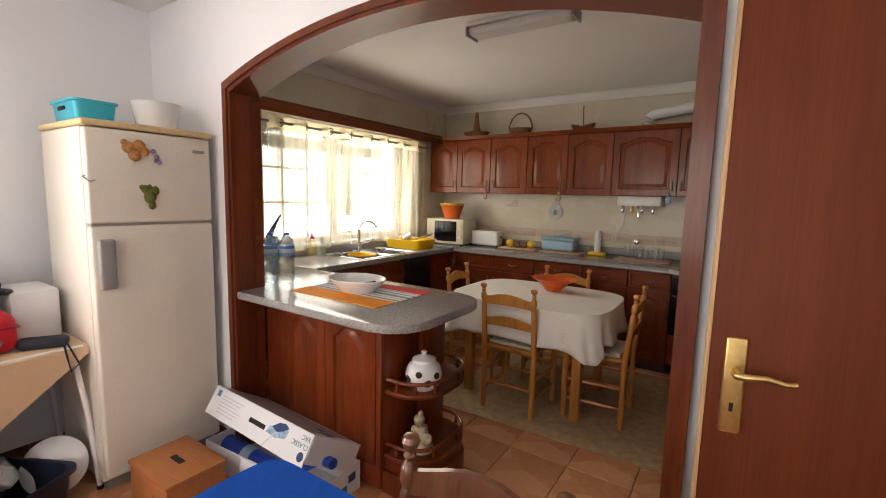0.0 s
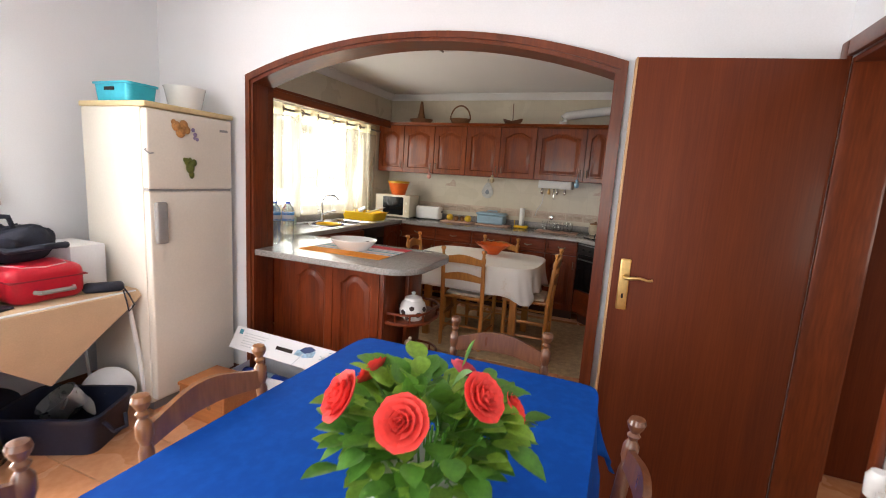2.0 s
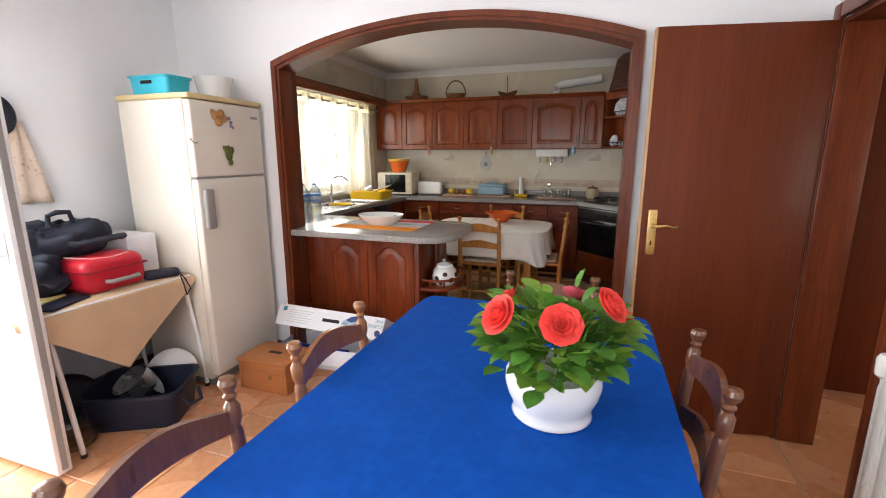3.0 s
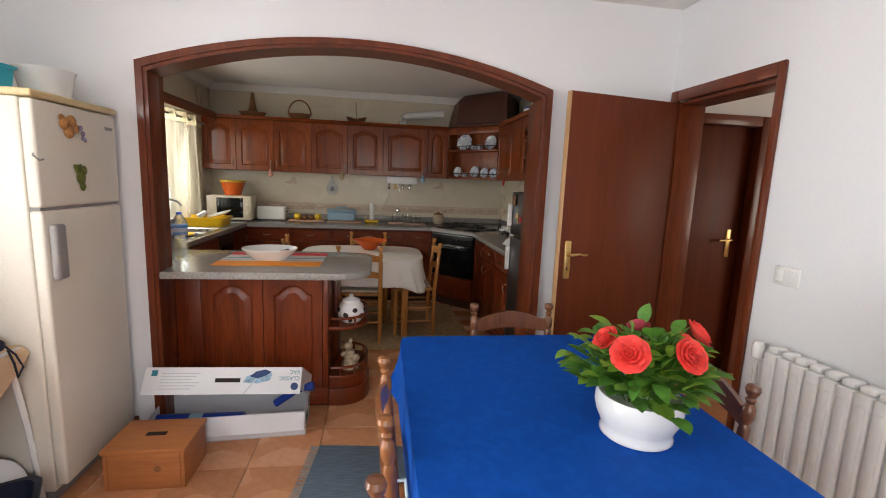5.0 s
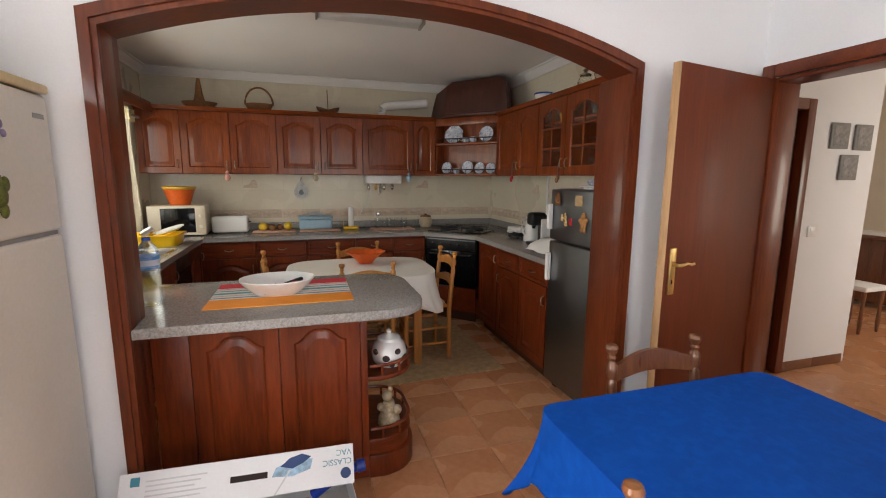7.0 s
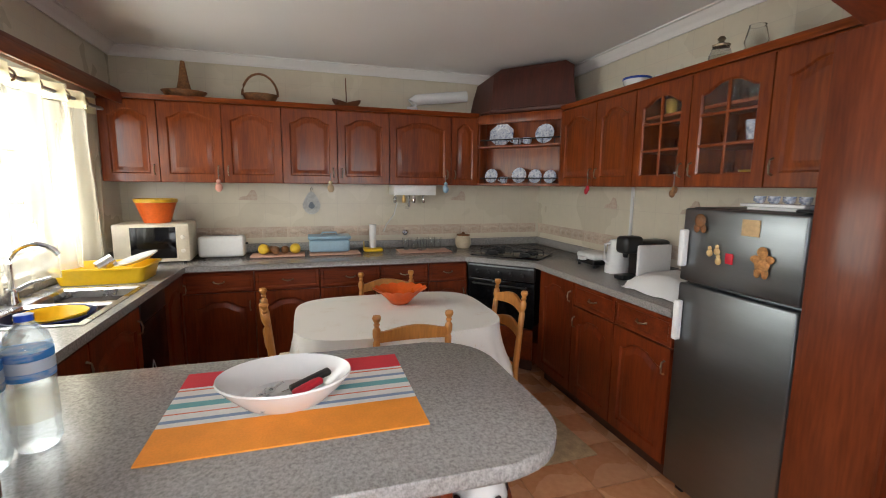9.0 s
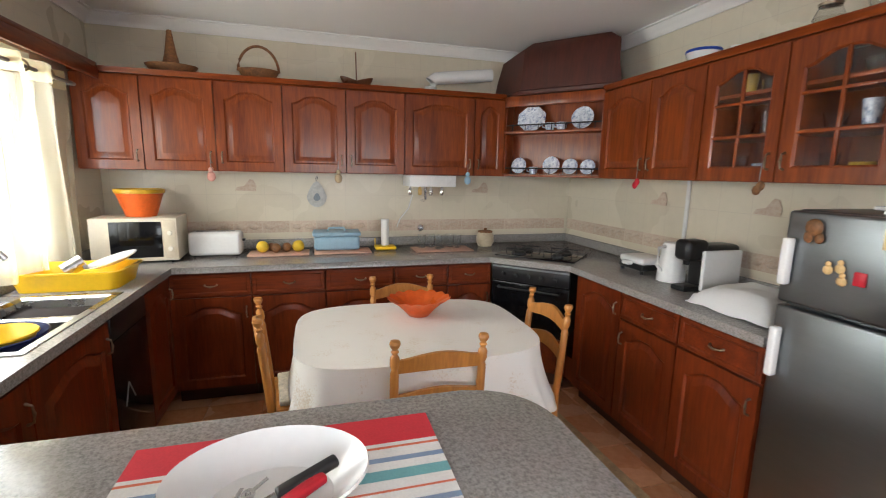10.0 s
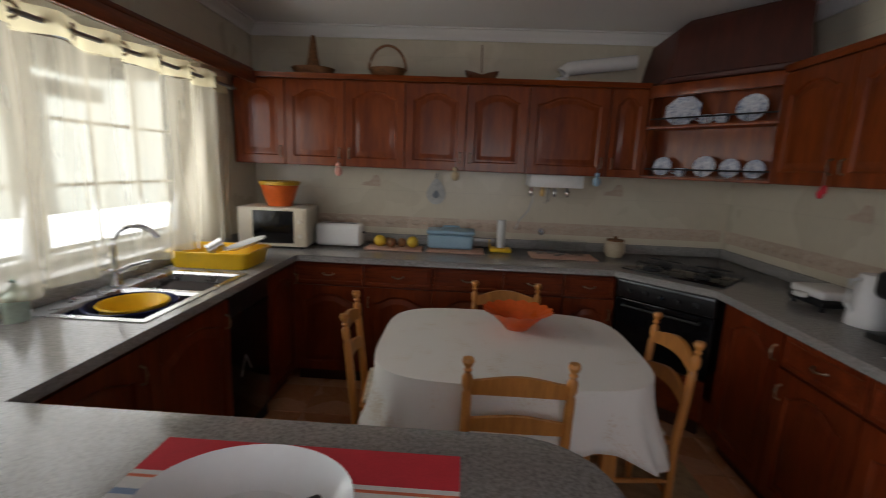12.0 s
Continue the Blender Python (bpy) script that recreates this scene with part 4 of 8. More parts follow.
for x in (0.002, L - 0.022):
    part("side_panel", moved(B((x, 0.002, ZU0 + 0.021), (x + 0.02, 0.139, 1.814), 0.002), CORNER), M_CHERRY, rack)
    part("side_panel", moved(B((x, 0.002, 1.836), (x + 0.02, 0.139, 2.09), 0.002), CORNER), M_CHERRY, rack)
part("head_board", moved(B((0.0, -0.005, 2.015), (L, 0.015, 2.092), 0.004), CORNER), M_CHERRY, rack)
for z in (ZU0 + 0.065, 1.88):
    part("plate_rail", tube(bmesh.new(), [CORNER @ Vector((0.023, 0.012, z)), CORNER @ Vector((L - 0.023, 0.012, z))], 0.005, 8), M_IRON, rack)
for z0, z1 in ((ZU0 + 0.021, ZU0 + 0.065), (1.836, 1.88)):
    for k in range(7):
        x = 0.07 + k * (L - 0.14) / 6
        part("rail_pin", tube(bmesh.new(), [CORNER @ Vector((x, 0.012, z0)), CORNER @ Vector((x, 0.012, z1))], 0.003, 6), M_IRON, rack)


def plate(r, x, z, octo=False):
    n = 8 if octo else 28
    prof = [(0.001, 0.0), (r * 0.6, 0.0), (r * 0.66, 0.006), (r, 0.016), (r, 0.019), (r * 0.65, 0.010), (r * 0.58, 0.004), (0.001, 0.004)]
    bm = lathe(bmesh.new(), prof, (0, 0, 0), n, "y")
    if octo:
        moved(bm, Matrix.Diagonal((1.22, 1, 1, 1)) @ Matrix.Rotation(radians(22.5), 4, "Y"))
    moved(bm, Matrix.Rotation(radians(180), 4, "Z"))
    lift = r * (math.cos(radians(22.5)) if octo else 1)
    m = CORNER @ Matrix.Translation((x, 0.085, z + lift * 0.985 + 0.001)) @ Matrix.Rotation(radians(-12), 4, "X")
    base = CORNER @ Vector((x, 0.06, z))
    return solo("plate", moved(bm, m), M_BLUEWARE, base, "octagonal blue and white china plate on the rack" if octo else "round blue and white china plate on the rack", "plate", "rack plates")


plate(0.098, 0.20, 1.836, True)
plate(0.080, 0.59, 1.836)
for x, r in ((0.11, 0.062), (0.375, 0.066), (0.52, 0.058), (0.65, 0.055)):
    plate(r, x, ZU0 + 0.021)


def cup(c, r, h, material, label, name="cup", category="cup", grp=""):
    ob = thing(name, c, label, category, grp)
    x, y, z = c
    part("bowl", lathe(bmesh.new(), [(0.001, z + 0.001), (r * 0.6, z + 0.001), (r * 0.85, z + h * 0.35), (r, z + h), (r * 0.94, z + h), (r * 0.78, z + h * 0.38), (0.001, z + h * 0.15)], (x, y, 0), 20), material, ob)
    part("handle", tube(bmesh.new(), [(x - r * 0.86, y, z + h * 0.8), (x - r * 1.45, y, z + h * 0.75), (x - r * 1.5, y, z + h * 0.45), (x - r * 0.8, y, z + h * 0.3)], 0.004, 6), material, ob)
    return ob


for x, z, r in ((0.35, 1.836, 0.042), (0.44, 1.836, 0.042), (0.235, ZU0 + 0.021, 0.036)):
    p = CORNER @ Vector((x, 0.065, z))
    cup(tuple(p), r, 0.055, M_BLUEWARE, "small blue and white china cup on the rack", grp="rack cups")

hood = thing("cooker_hood", (-0.1, 4.2, 2.09), "dark stained wooden corner cooker hood reaching the ceiling", "cooker hood")
def hood_mesh(levels):
    """Levels: insets of the two front corners, how far the front stands out, the ends on both walls, the height."""
    bm = bmesh.new()
    rows = []
    for a0, a1, out, xl, yr, z in levels:
        loop = [P1 + N * out + U * a0, P2 + N * out - U * a1, Vector((XK - 0.005, yr, 0)), Vector((XK - 0.005, YN - 0.005, 0)), Vector((xl, YN - 0.005, 0))]
        rows.append([bm.verts.new((p.x, p.y, z)) for p in loop])
    for la, lb in zip(rows, rows[1:]):
        ring_faces(bm, la, lb)
    bm.faces.new(rows[0])
    bm.faces.new(rows[-1])
    return bm


part("base_band", hood_mesh(((0.14, -0.105, 0.030, -0.320, 4.15, 2.094), (0.135, -0.11, 0.036, -0.325, 4.15, 2.104), (0.135, -0.11, 0.036, -0.325, 4.15, 2.120), (0.14, -0.10, 0.028, -0.318, 4.15, 2.128))), M_DARKCHERRY, hood)
part("canopy", hood_mesh(((0.142, -0.098, 0.026, -0.315, 4.15, 2.1285), (0.145, -0.07, 0.014, -0.285, 4.20, 2.27), (0.148, -0.065, 0.0, -0.245, 4.23, 2.41), (0.195, 0.015, -0.04, -0.170, 4.30, 2.465))), M_DARKCHERRY, hood)

Q1, Q2 = Vector((-0.555, 4.105, 0)), Vector((-0.14, 3.69, 0))
UQ = (Q2 - Q1).normalized()
NQ = Vector((UQ.y, -UQ.x, 0))
if NQ.x > 0:
    NQ = -NQ
LQ = (Q2 - Q1).length
COOK = Matrix(((UQ.x, -NQ.x, 0, Q1.x), (UQ.y, -NQ.y, 0, Q1.y), (0, 0, 1, 0), (0, 0, 0, 1)))
cb = thing("corner_cabinet", (-0.1, 4.1, 0), "shade-darkened cherry corner cabinet that holds the built-in oven", "base cabinet")
part("body", slab(bmesh.new(), [(-0.543, 4.15), (-0.115, 3.722), (-0.115, 3.623), (XK - 0.003, 3.623), (XK - 0.003, YN - 0.003), (-0.543, YN - 0.003)], 0.10, 0.26), M_SHADECHERRY, cb)
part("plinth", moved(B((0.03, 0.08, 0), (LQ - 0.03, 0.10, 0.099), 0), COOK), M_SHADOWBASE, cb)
part("lower_panel", moved(B((0.01, 0.012, 0.12), (LQ - 0.01, 0.030, 0.36), 0.004), COOK), M_SHADECHERRY_X, cb)
oven = thing("oven", (-0.25, 4.0, 0.36), "black built-in oven with a glass door in the corner cabinet", "oven")
part("body", moved(B((0.02, 0.05, 0.365), (LQ - 0.02, 0.42, 0.866), 0.003), COOK), M_DARK, oven)
od = part("oven_door", moved(B((0.01, 0.010, 0.37), (LQ - 0.01, 0.045, 0.735), 0.006), COOK), M_BLACKGL, oven, "black glass oven door")
part("handle", tube(bmesh.new(), [COOK @ Vector(p) for p in ((0.07, 0.010, 0.70), (0.07, -0.025, 0.70), (LQ - 0.07, -0.025, 0.70), (LQ - 0.07, 0.010, 0.70))], 0.008, 8), M_BLACK, od)
part("control_panel", moved(B((0.01, 0.006, 0.745), (LQ - 0.01, 0.045, 0.862), 0.005), COOK), M_BLACK, oven)
part("trim_strip", moved(B((0.01, 0.002, 0.84), (LQ - 0.01, 0.0055, 0.852), 0.001), COOK), M_STEEL, oven, "thin steel strip")
for k in range(5):
    part("knob", moved(lathe(bmesh.new(), [(0.016, 0.0), (0.014, -0.018), (0.010, -0.02), (0.001, -0.021)], (0, 0, 0), 12, "y"), COOK @ Matrix.Translation((0.10 + k * 0.095, 0.005, 0.795))), M_BLACK, oven)
hob = thing("gas_hob", (-0.05, 4.12, CT), "black gas hob set in the corner worktop", "hob")
part("plate", moved(B((0.0, 0.07, CT + 0.001), (LQ, 0.50, CT + 0.010), 0.004), COOK), M_BLACKGL, hob)
for x, y, r in ((0.15, 0.18, 0.055), (0.44, 0.18, 0.045), (0.15, 0.38, 0.045), (0.44, 0.38, 0.055)):
    c = COOK @ Vector((x, y, 0))
    part("burner", lathe(bmesh.new(), [(0.001, CT + 0.011), (r, CT + 0.011), (r, CT + 0.022), (r * 0.7, CT + 0.026), (r * 0.7, CT + 0.032), (0.001, CT + 0.034)], (c.x, c.y, 0), 18), M_IRON, hob)
    for a in range(2):
        d = Vector((math.cos(a * math.pi / 2 + 0.78), math.sin(a * math.pi / 2 + 0.78), 0)) * 0.10
        part("pan_support", tube(bmesh.new(), [c - d + Vector((0, 0, CT + 0.012)), c - d + Vector((0, 0, CT + 0.045)), c + d + Vector((0, 0, CT + 0.045)), c + d + Vector((0, 0, CT + 0.012))], 0.005, 6), M_IRON, hob)

# ---- sink and window side ----
sink = thing("sink", (-2.93, 3.14, CT), "double bowl stainless steel sink set in the worktop", "sink")
bm = bmesh.new()


def bowl_sink(bm, x0, x1, y0, y1, z, depth):
    lo = [(x0, y0), (x1, y0), (x1, y1), (x0, y1)]
    def ring(ins, zz):
        return [bm.verts.new((x + (ins if x == x0 else -ins), y + (ins if y == y0 else -ins), zz)) for x, y in lo]
    rows = [ring(0, z), ring(0.012, z - 0.012), ring(0.02, z - depth), ring(0.05, z - depth - 0.006)]
    for a, b in zip(rows, rows[1:]):
        ring_faces(bm, a, b)
    bm.faces.new(rows[-1])


x0, x1, y0, y1 = SK[0] - 0.01, SK[1] + 0.02, SK[2] - 0.015, SK[3] + 0.015
zs = CT + 0.004
ym = 3.155
holes = [(x0 + 0.10, x1 - 0.03, y0 + 0.03, ym - 0.015), (x0 + 0.10, x1 - 0.03, ym + 0.015, y1 - 0.03)]
for lo, hi in (((x0, y0), (x0 + 0.10, y1)), ((x1 - 0.03, y0), (x1, y1)), ((x0 + 0.10, y0), (x1 - 0.03, y0 + 0.03)), ((x0 + 0.10, ym - 0.015), (x1 - 0.03, ym + 0.015)), ((x0 + 0.10, y1 - 0.03), (x1 - 0.03, y1))):
    box(bm, (*lo, CT + 0.001), (*hi, zs))
part("rim", bm, M_STAINLESS, sink)
for h in holes:
    bm = bmesh.new()
    bowl_sink(bm, *h, zs, 0.15)
    part("bowl", bm, M_STAINLESS, sink)
tap = thing("tap", (-3.115, 3.17, CT), "chrome mixer tap with a tall swan neck", "tap")
part("body", lathe(bmesh.new(), [(0.026, CT + 0.005), (0.026, CT + 0.02), (0.020, CT + 0.03), (0.020, CT + 0.085), (0.001, CT + 0.09)], (-3.115, 3.17, 0), 16), M_CHROME, tap)
neck = [(-3.115, 3.17, CT + 0.08)] + [(-3.115 + 0.085 * (1 - math.cos(a)), 3.17 + 0.03 * (1 - math.cos(a)), CT + 0.20 + 0.085 * math.sin(a)) for a in (math.pi * i / 9 for i in range(0, 9))]
part("spout", tube(bmesh.new(), neck, 0.012, 10), M_CHROME, tap)
part("lever", tube(bmesh.new(), [(-3.10, 3.17, CT + 0.075), (-3.06, 3.20, CT + 0.10), (-3.00, 3.25, CT + 0.115)], [0.012, 0.009, 0.007], 8), M_CHROME, tap)
solo("sink_bowl", lathe(bmesh.new(), [(0.001, CT - 0.142), (0.12, CT - 0.142), (0.158, CT - 0.012), (0.166, CT + 0.002), (0.161, CT + 0.006), (0.151, CT - 0.012), (0.114, CT - 0.134), (0.001, CT - 0.134)], (-2.885, 2.965, 0), 32), M_NAVYBOWL, (-2.885, 2.965, CT - 0.142), "round dark blue plastic bowl filling the near sink", "bowl")
solo("washing_up_bowl", lathe(bmesh.new(), [(0.001, CT - 0.132), (0.075, CT - 0.132), (0.118, CT + 0.002), (0.128, CT + 0.008), (0.124, CT + 0.014), (0.114, CT + 0.004), (0.070, CT - 0.124), (0.001, CT - 0.124)], (-2.870, 2.955, 0), 30), M_YELLOW, (-2.870, 2.955, CT - 0.132), "round yellow washing-up bowl standing in the blue bowl", "bowl")

dr = thing("dish_rack", (-2.99, 3.72, CT), "yellow plastic dish drainer with a metal mug and a plate", "dish rack")
x0, x1, y0, y1, z0, z1 = -3.17, -2.70, 3.56, 3.90, CT + 0.002, CT + 0.095
bm = bmesh.new()
def rr(x0, x1, y0, y1, z, r=0.04, n=4):
    pts = []
    for cx, cy, a0 in ((x1 - r, y0 + r, -90), (x1 - r, y1 - r, 0), (x0 + r, y1 - r, 90), (x0 + r, y0 + r, 180)):
        pts += [bm.verts.new((cx + r * math.cos(radians(a0 + 90 * i / n)), cy + r * math.sin(radians(a0 + 90 * i / n)), z)) for i in range(n + 1)]
    return pts
rows = [rr(x0 + 0.03, x1 - 0.03, y0 + 0.03, y1 - 0.03, z0), rr(x0 + 0.012, x1 - 0.012, y0 + 0.012, y1 - 0.012, z1 - 0.012), rr(x0, x1, y0, y1, z1 - 0.010), rr(x0, x1, y0, y1, z1), rr(x0 + 0.016, x1 - 0.016, y0 + 0.016, y1 - 0.016, z1), rr(x0 + 0.034, x1 - 0.034, y0 + 0.034, y1 - 0.034, z0 + 0.006)]
for a, b in zip(rows, rows[1:]):
    ring_faces(bm, a, b)
bm.faces.new(rows[0])
bm.faces.new(rows[-1])
part("tray", bm, M_YELLOW, dr)
solo("metal_mug", moved(lathe(bmesh.new(), [(0.001, 0), (0.036, 0), (0.038, 0.09), (0.035, 0.09), (0.033, 0.006), (0.001, 0.006)], (0, 0, 0), 18), pose(-2.97, 3.66, CT + 0.085, 0, 62, 35)), M_STAINLESS, (-2.97, 3.66, CT + 0.05), "steel mug lying in the dish drainer", "mug")
solo("plate", moved(lathe(bmesh.new(), [(0.001, 0), (0.075, 0), (0.12, 0.018), (0.12, 0.022), (0.07, 0.006), (0.001, 0.005)], (0, 0, 0), 24), pose(-2.80, 3.76, CT + 0.105, 0, -18, 20)), M_PORCELAIN, (-2.80, 3.76, CT + 0.05), "white plate lying in the dish drainer", "plate")

for c, h, r, material, capm, label in (((-3.125, 2.62), 0.15, 0.034, M_LABELY, M_RED, "bottle of yellow washing-up liquid with a red cap"), ((-3.115, 2.715), 0.11, 0.042, mat("green_tinted_soap", (0.55, 0.68, 0.60), 0.2, bump=0.0), mat("dark_green_plastic", (0.01, 0.10, 0.06), 0.4, bump=0.0), "pump bottle of pale green hand soap")):
    b = thing("soap_bottle", (*c, CT), label, "bottle")
    part("body", lathe(bmesh.new(), [(0.001, CT + 0.001), (r, CT + 0.001), (r * 1.03, CT + h * 0.5), (r * 0.9, CT + h * 0.85), (r * 0.35, CT + h), (0.001, CT + h + 0.001)], (*c, 0), 18, "z", (0.75, 1)), material, b)
    part("cap", lathe(bmesh.new(), [(0.016, CT + h + 0.001), (0.016, CT + h + 0.02), (0.007, CT + h + 0.028), (0.006, CT + h + 0.05), (0.001, CT + h + 0.052)], (*c, 0), 12), capm, b)
    if r > 0.04:
        part("pump_nozzle", tube(bmesh.new(), [(c[0], c[1], CT + h + 0.048), (c[0] + 0.02, c[1] - 0.02, CT + h + 0.05), (c[0] + 0.03, c[1] - 0.03, CT + h + 0.042)], 0.006, 8), capm, b)

# window, curtain and pelmet
win = tagged(new("window_1"), "wide white kitchen window with barred casements", "window", "", "structure")
XG = -3.40
wy0, wy1, wz0, wz1 = WIN
for lo, hi in (((XG - 0.03, wy0, wz0), (XG + 0.03, wy1, wz0 + 0.06)), ((XG - 0.03, wy0, wz1 - 0.06), (XG + 0.03, wy1, wz1)), ((XG - 0.03, wy0, wz0 + 0.06), (XG + 0.03, wy0 + 0.06, wz1 - 0.06)), ((XG - 0.03, wy1 - 0.06, wz0 + 0.06), (XG + 0.03, wy1, wz1 - 0.06))):
    part("window_frame", B(lo, hi, 0.004), M_PVC, win)
WM = 3.09
part("mullion", B((XG - 0.03, WM - 0.05, wz0 + 0.061), (XG + 0.03, WM + 0.05, wz1 - 0.061), 0.004), M_PVC, win)
for ya, yb in ((wy0 + 0.05, WM - 0.04), (WM + 0.04, wy1 - 0.05)):
    g = part("pane", B((XG - 0.003, ya, wz0 + 0.05), (XG + 0.003, yb, wz1 - 0.05), 0), M_GLASS, win)
    g.visible_shadow = False
    for f in (0.333, 0.667):
        y = ya + (yb - ya) * f
        part("glazing_bar", B((XG + 0.008, y - 0.009, wz0 + 0.06), (XG + 0.018, y + 0.009, wz1 - 0.06), 0.002), M_PVC, win)
    for f in (0.34, 0.61):
        z = wz0 + (wz1 - wz0) * f
        part("glazing_bar", B((XG + 0.008, ya, z - 0.009), (XG + 0.0175, yb, z + 0.009), 0.002), M_PVC, win)
setting("window_sill", B((-3.37, wy0 + 0.001, wz0 + 0.001), (XW + 0.012, wy1 - 0.001, wz0 + 0.018), 0.003), M_GRANITE, "granite inner window sill")

cur = thing("curtain", (-3.10, 3.16, 1.0), "sheer ivory eyelet curtain half drawn over the kitchen window", "curtain")
CY0, CY1, CZ0, CZ1 = 2.185, 4.18, 0.985, 2.02


def curtain_mesh(ya, yb, z0, z1, n, rows, amp, waves, x=-3.105):
    bm = bmesh.new()
    grid = []
    for r in range(rows + 1):
        z = z0 + (z1 - z0) * r / rows
        row = []
        for i in range(n + 1):
            u = i / n
            low = 1 + 0.35 * (1 - r / rows)
            ph = waves * 2 * math.pi * u
            xx = x + amp * low * math.sin(ph) + 0.006 * math.sin(ph * 2.3 + 3 * z)
            yy = ya + (yb - ya) * u + 0.012 * math.sin(ph * 0.5 + 4 * z)
            zz = z + (0.008 * math.sin(ph * 0.7) if r == 0 else 0)
            row.append(bm.verts.new((xx, yy, zz)))
        grid.append(row)
    for r in range(rows):
        for i in range(n):
            bm.faces.new((grid[r][i], grid[r][i + 1], grid[r + 1][i + 1], grid[r + 1][i]))
    return bm


part("voile", curtain_mesh(CY0, CY1, CZ0, CZ1 - 0.10, 220, 14, 0.026, 8), M_SHEER, cur, smooth=180)
part("header_band", curtain_mesh(CY0, CY1, CZ1 - 0.099, CZ1, 220, 2, 0.026, 8), M_HEM, cur, "thicker ivory eyelet band", smooth=180)
for k in range(8):
    y = CY0 + (CY1 - CY0) * (k + 0.5) / 8
    bm = tube(bmesh.new(), [(0, 0.028 * math.cos(a), 0.028 * math.sin(a)) for a in (2 * math.pi * i / 16 for i in range(16))], 0.006, 6, True)
    part("eyelet", moved(bm, pose(-3.105, y, CZ1 - 0.048, 0, 0, 55 if k % 2 else -55)), M_PEWTER, cur, "metal eyelet ring")
rod = thing("curtain_rod", (-3.105, 3.16, CZ1 - 0.05), "thin dark metal curtain rod under the pelmet", "curtain rod")
part("bar", tube(bmesh.new(), [(-3.105, 2.02, CZ1 - 0.048), (-3.105, 4.30, CZ1 - 0.048)], 0.010, 10), M_FRAMEGR, rod)
for y in (2.08, 4.27):
    part("bracket", B((XW + 0.001, y - 0.01, CZ1 - 0.06), (-3.10, y + 0.01, CZ1 - 0.035), 0.003), M_FRAMEGR, rod)
pel = thing("pelmet", (-3.13, 3.1, 2.05), "dark wooden pelmet board above the window", "pelmet")
part("top_board", B((XW + 0.001, 1.66, 2.10), (-3.03, 4.425, 2.125), 0.003), M_CHERRY_Y, pel)
part("front_board", B((-3.045, 1.66, 2.03), (-3.025, 4.425, 2.099), 0.004), M_CHERRY_Y, pel)

# ---- kitchen appliances and worktop things ----
mw = thing("microwave", (-2.85, 4.40, CT), "cream microwave oven with a dark window", "microwave")
MW = pose(-3.10, 4.245, CT, 0, 0, 4)
part("case", moved(B((0, 0, 0.012), (0.47, 0.33, 0.285), 0.008), MW), mat("ivory_plastic", (0.70, 0.63, 0.50), 0.4, var=0.03, bump=0.01), mw)
part("door_window", moved(B((0.105, -0.004, 0.038), (0.385, 0.0, 0.262), 0.002), MW), M_BLACKGL, mw, "dark glass window")
part("control_strip", moved(B((0.395, -0.004, 0.03), (0.460, 0.0, 0.27), 0.002), MW), mat("tan_panel", (0.64, 0.56, 0.43), 0.45, var=0.05, bump=0.01), mw)
for z in (0.09, 0.19):
    part("knob", moved(lathe(bmesh.new(), [(0.015, -0.004), (0.013, -0.014), (0.001, -0.015)], (0.4275, 0, z), 16, "y"), MW), M_CREAM, mw)
for x, y in ((0.04, 0.03), (0.43, 0.03), (0.04, 0.30), (0.43, 0.30)):
    part("foot", moved(lathe(bmesh.new(), [(0.012, 0.0), (0.012, 0.013)], (x, y, 0), 10), MW), M_BLACK, mw)
pz = CT + 0.287
pot = thing("clay_pot", (-2.86, 4.40, pz), "orange clay pot with a yellow rim on the microwave", "pot")
part("body", lathe(bmesh.new(), [(0.001, pz), (0.085, pz), (0.13, pz + 0.145), (0.122, pz + 0.145), (0.08, pz + 0.01), (0.001, pz + 0.01)], (-2.86, 4.40, 0), 28), M_ORANGE, pot)
part("rim", lathe(bmesh.new(), [(0.125, pz + 0.146), (0.138, pz + 0.148), (0.14, pz + 0.172), (0.126, pz + 0.174), (0.12, pz + 0.15), (0.125, pz + 0.146)], (-2.86, 4.40, 0), 28), M_AMBER, pot, "amber yellow rim")
to = thing("toaster", (-2.45, 4.50, CT), "long white toaster beside the fruit tray", "toaster")
part("body", B((-2.615, 4.42, CT + 0.008), (-2.285, 4.56, CT + 0.17), 0.025, 4), M_WHITE, to)
part("slot", B((-2.57, 4.475, CT + 0.168), (-2.33, 4.505, CT + 0.1715), 0.001), M_BLACK, to)
part("lever", B((-2.284, 4.475, CT + 0.10), (-2.265, 4.505, CT + 0.115), 0.003), M_BLACK, to)
for x in (-2.58, -2.32):
    part("foot", B((x - 0.01, 4.44, CT + 0.0005), (x + 0.01, 4.54, CT + 0.009), 0.002), M_BLACK, to)
ft = thing("fruit_tray", (-2.03, 4.45, CT), "salmon tray on the worktop", "tray")
part("board", B((-2.245, 4.36, CT + 0.001), (-1.835, 4.56, CT + 0.016), 0.006), M_PINKMAT, ft)
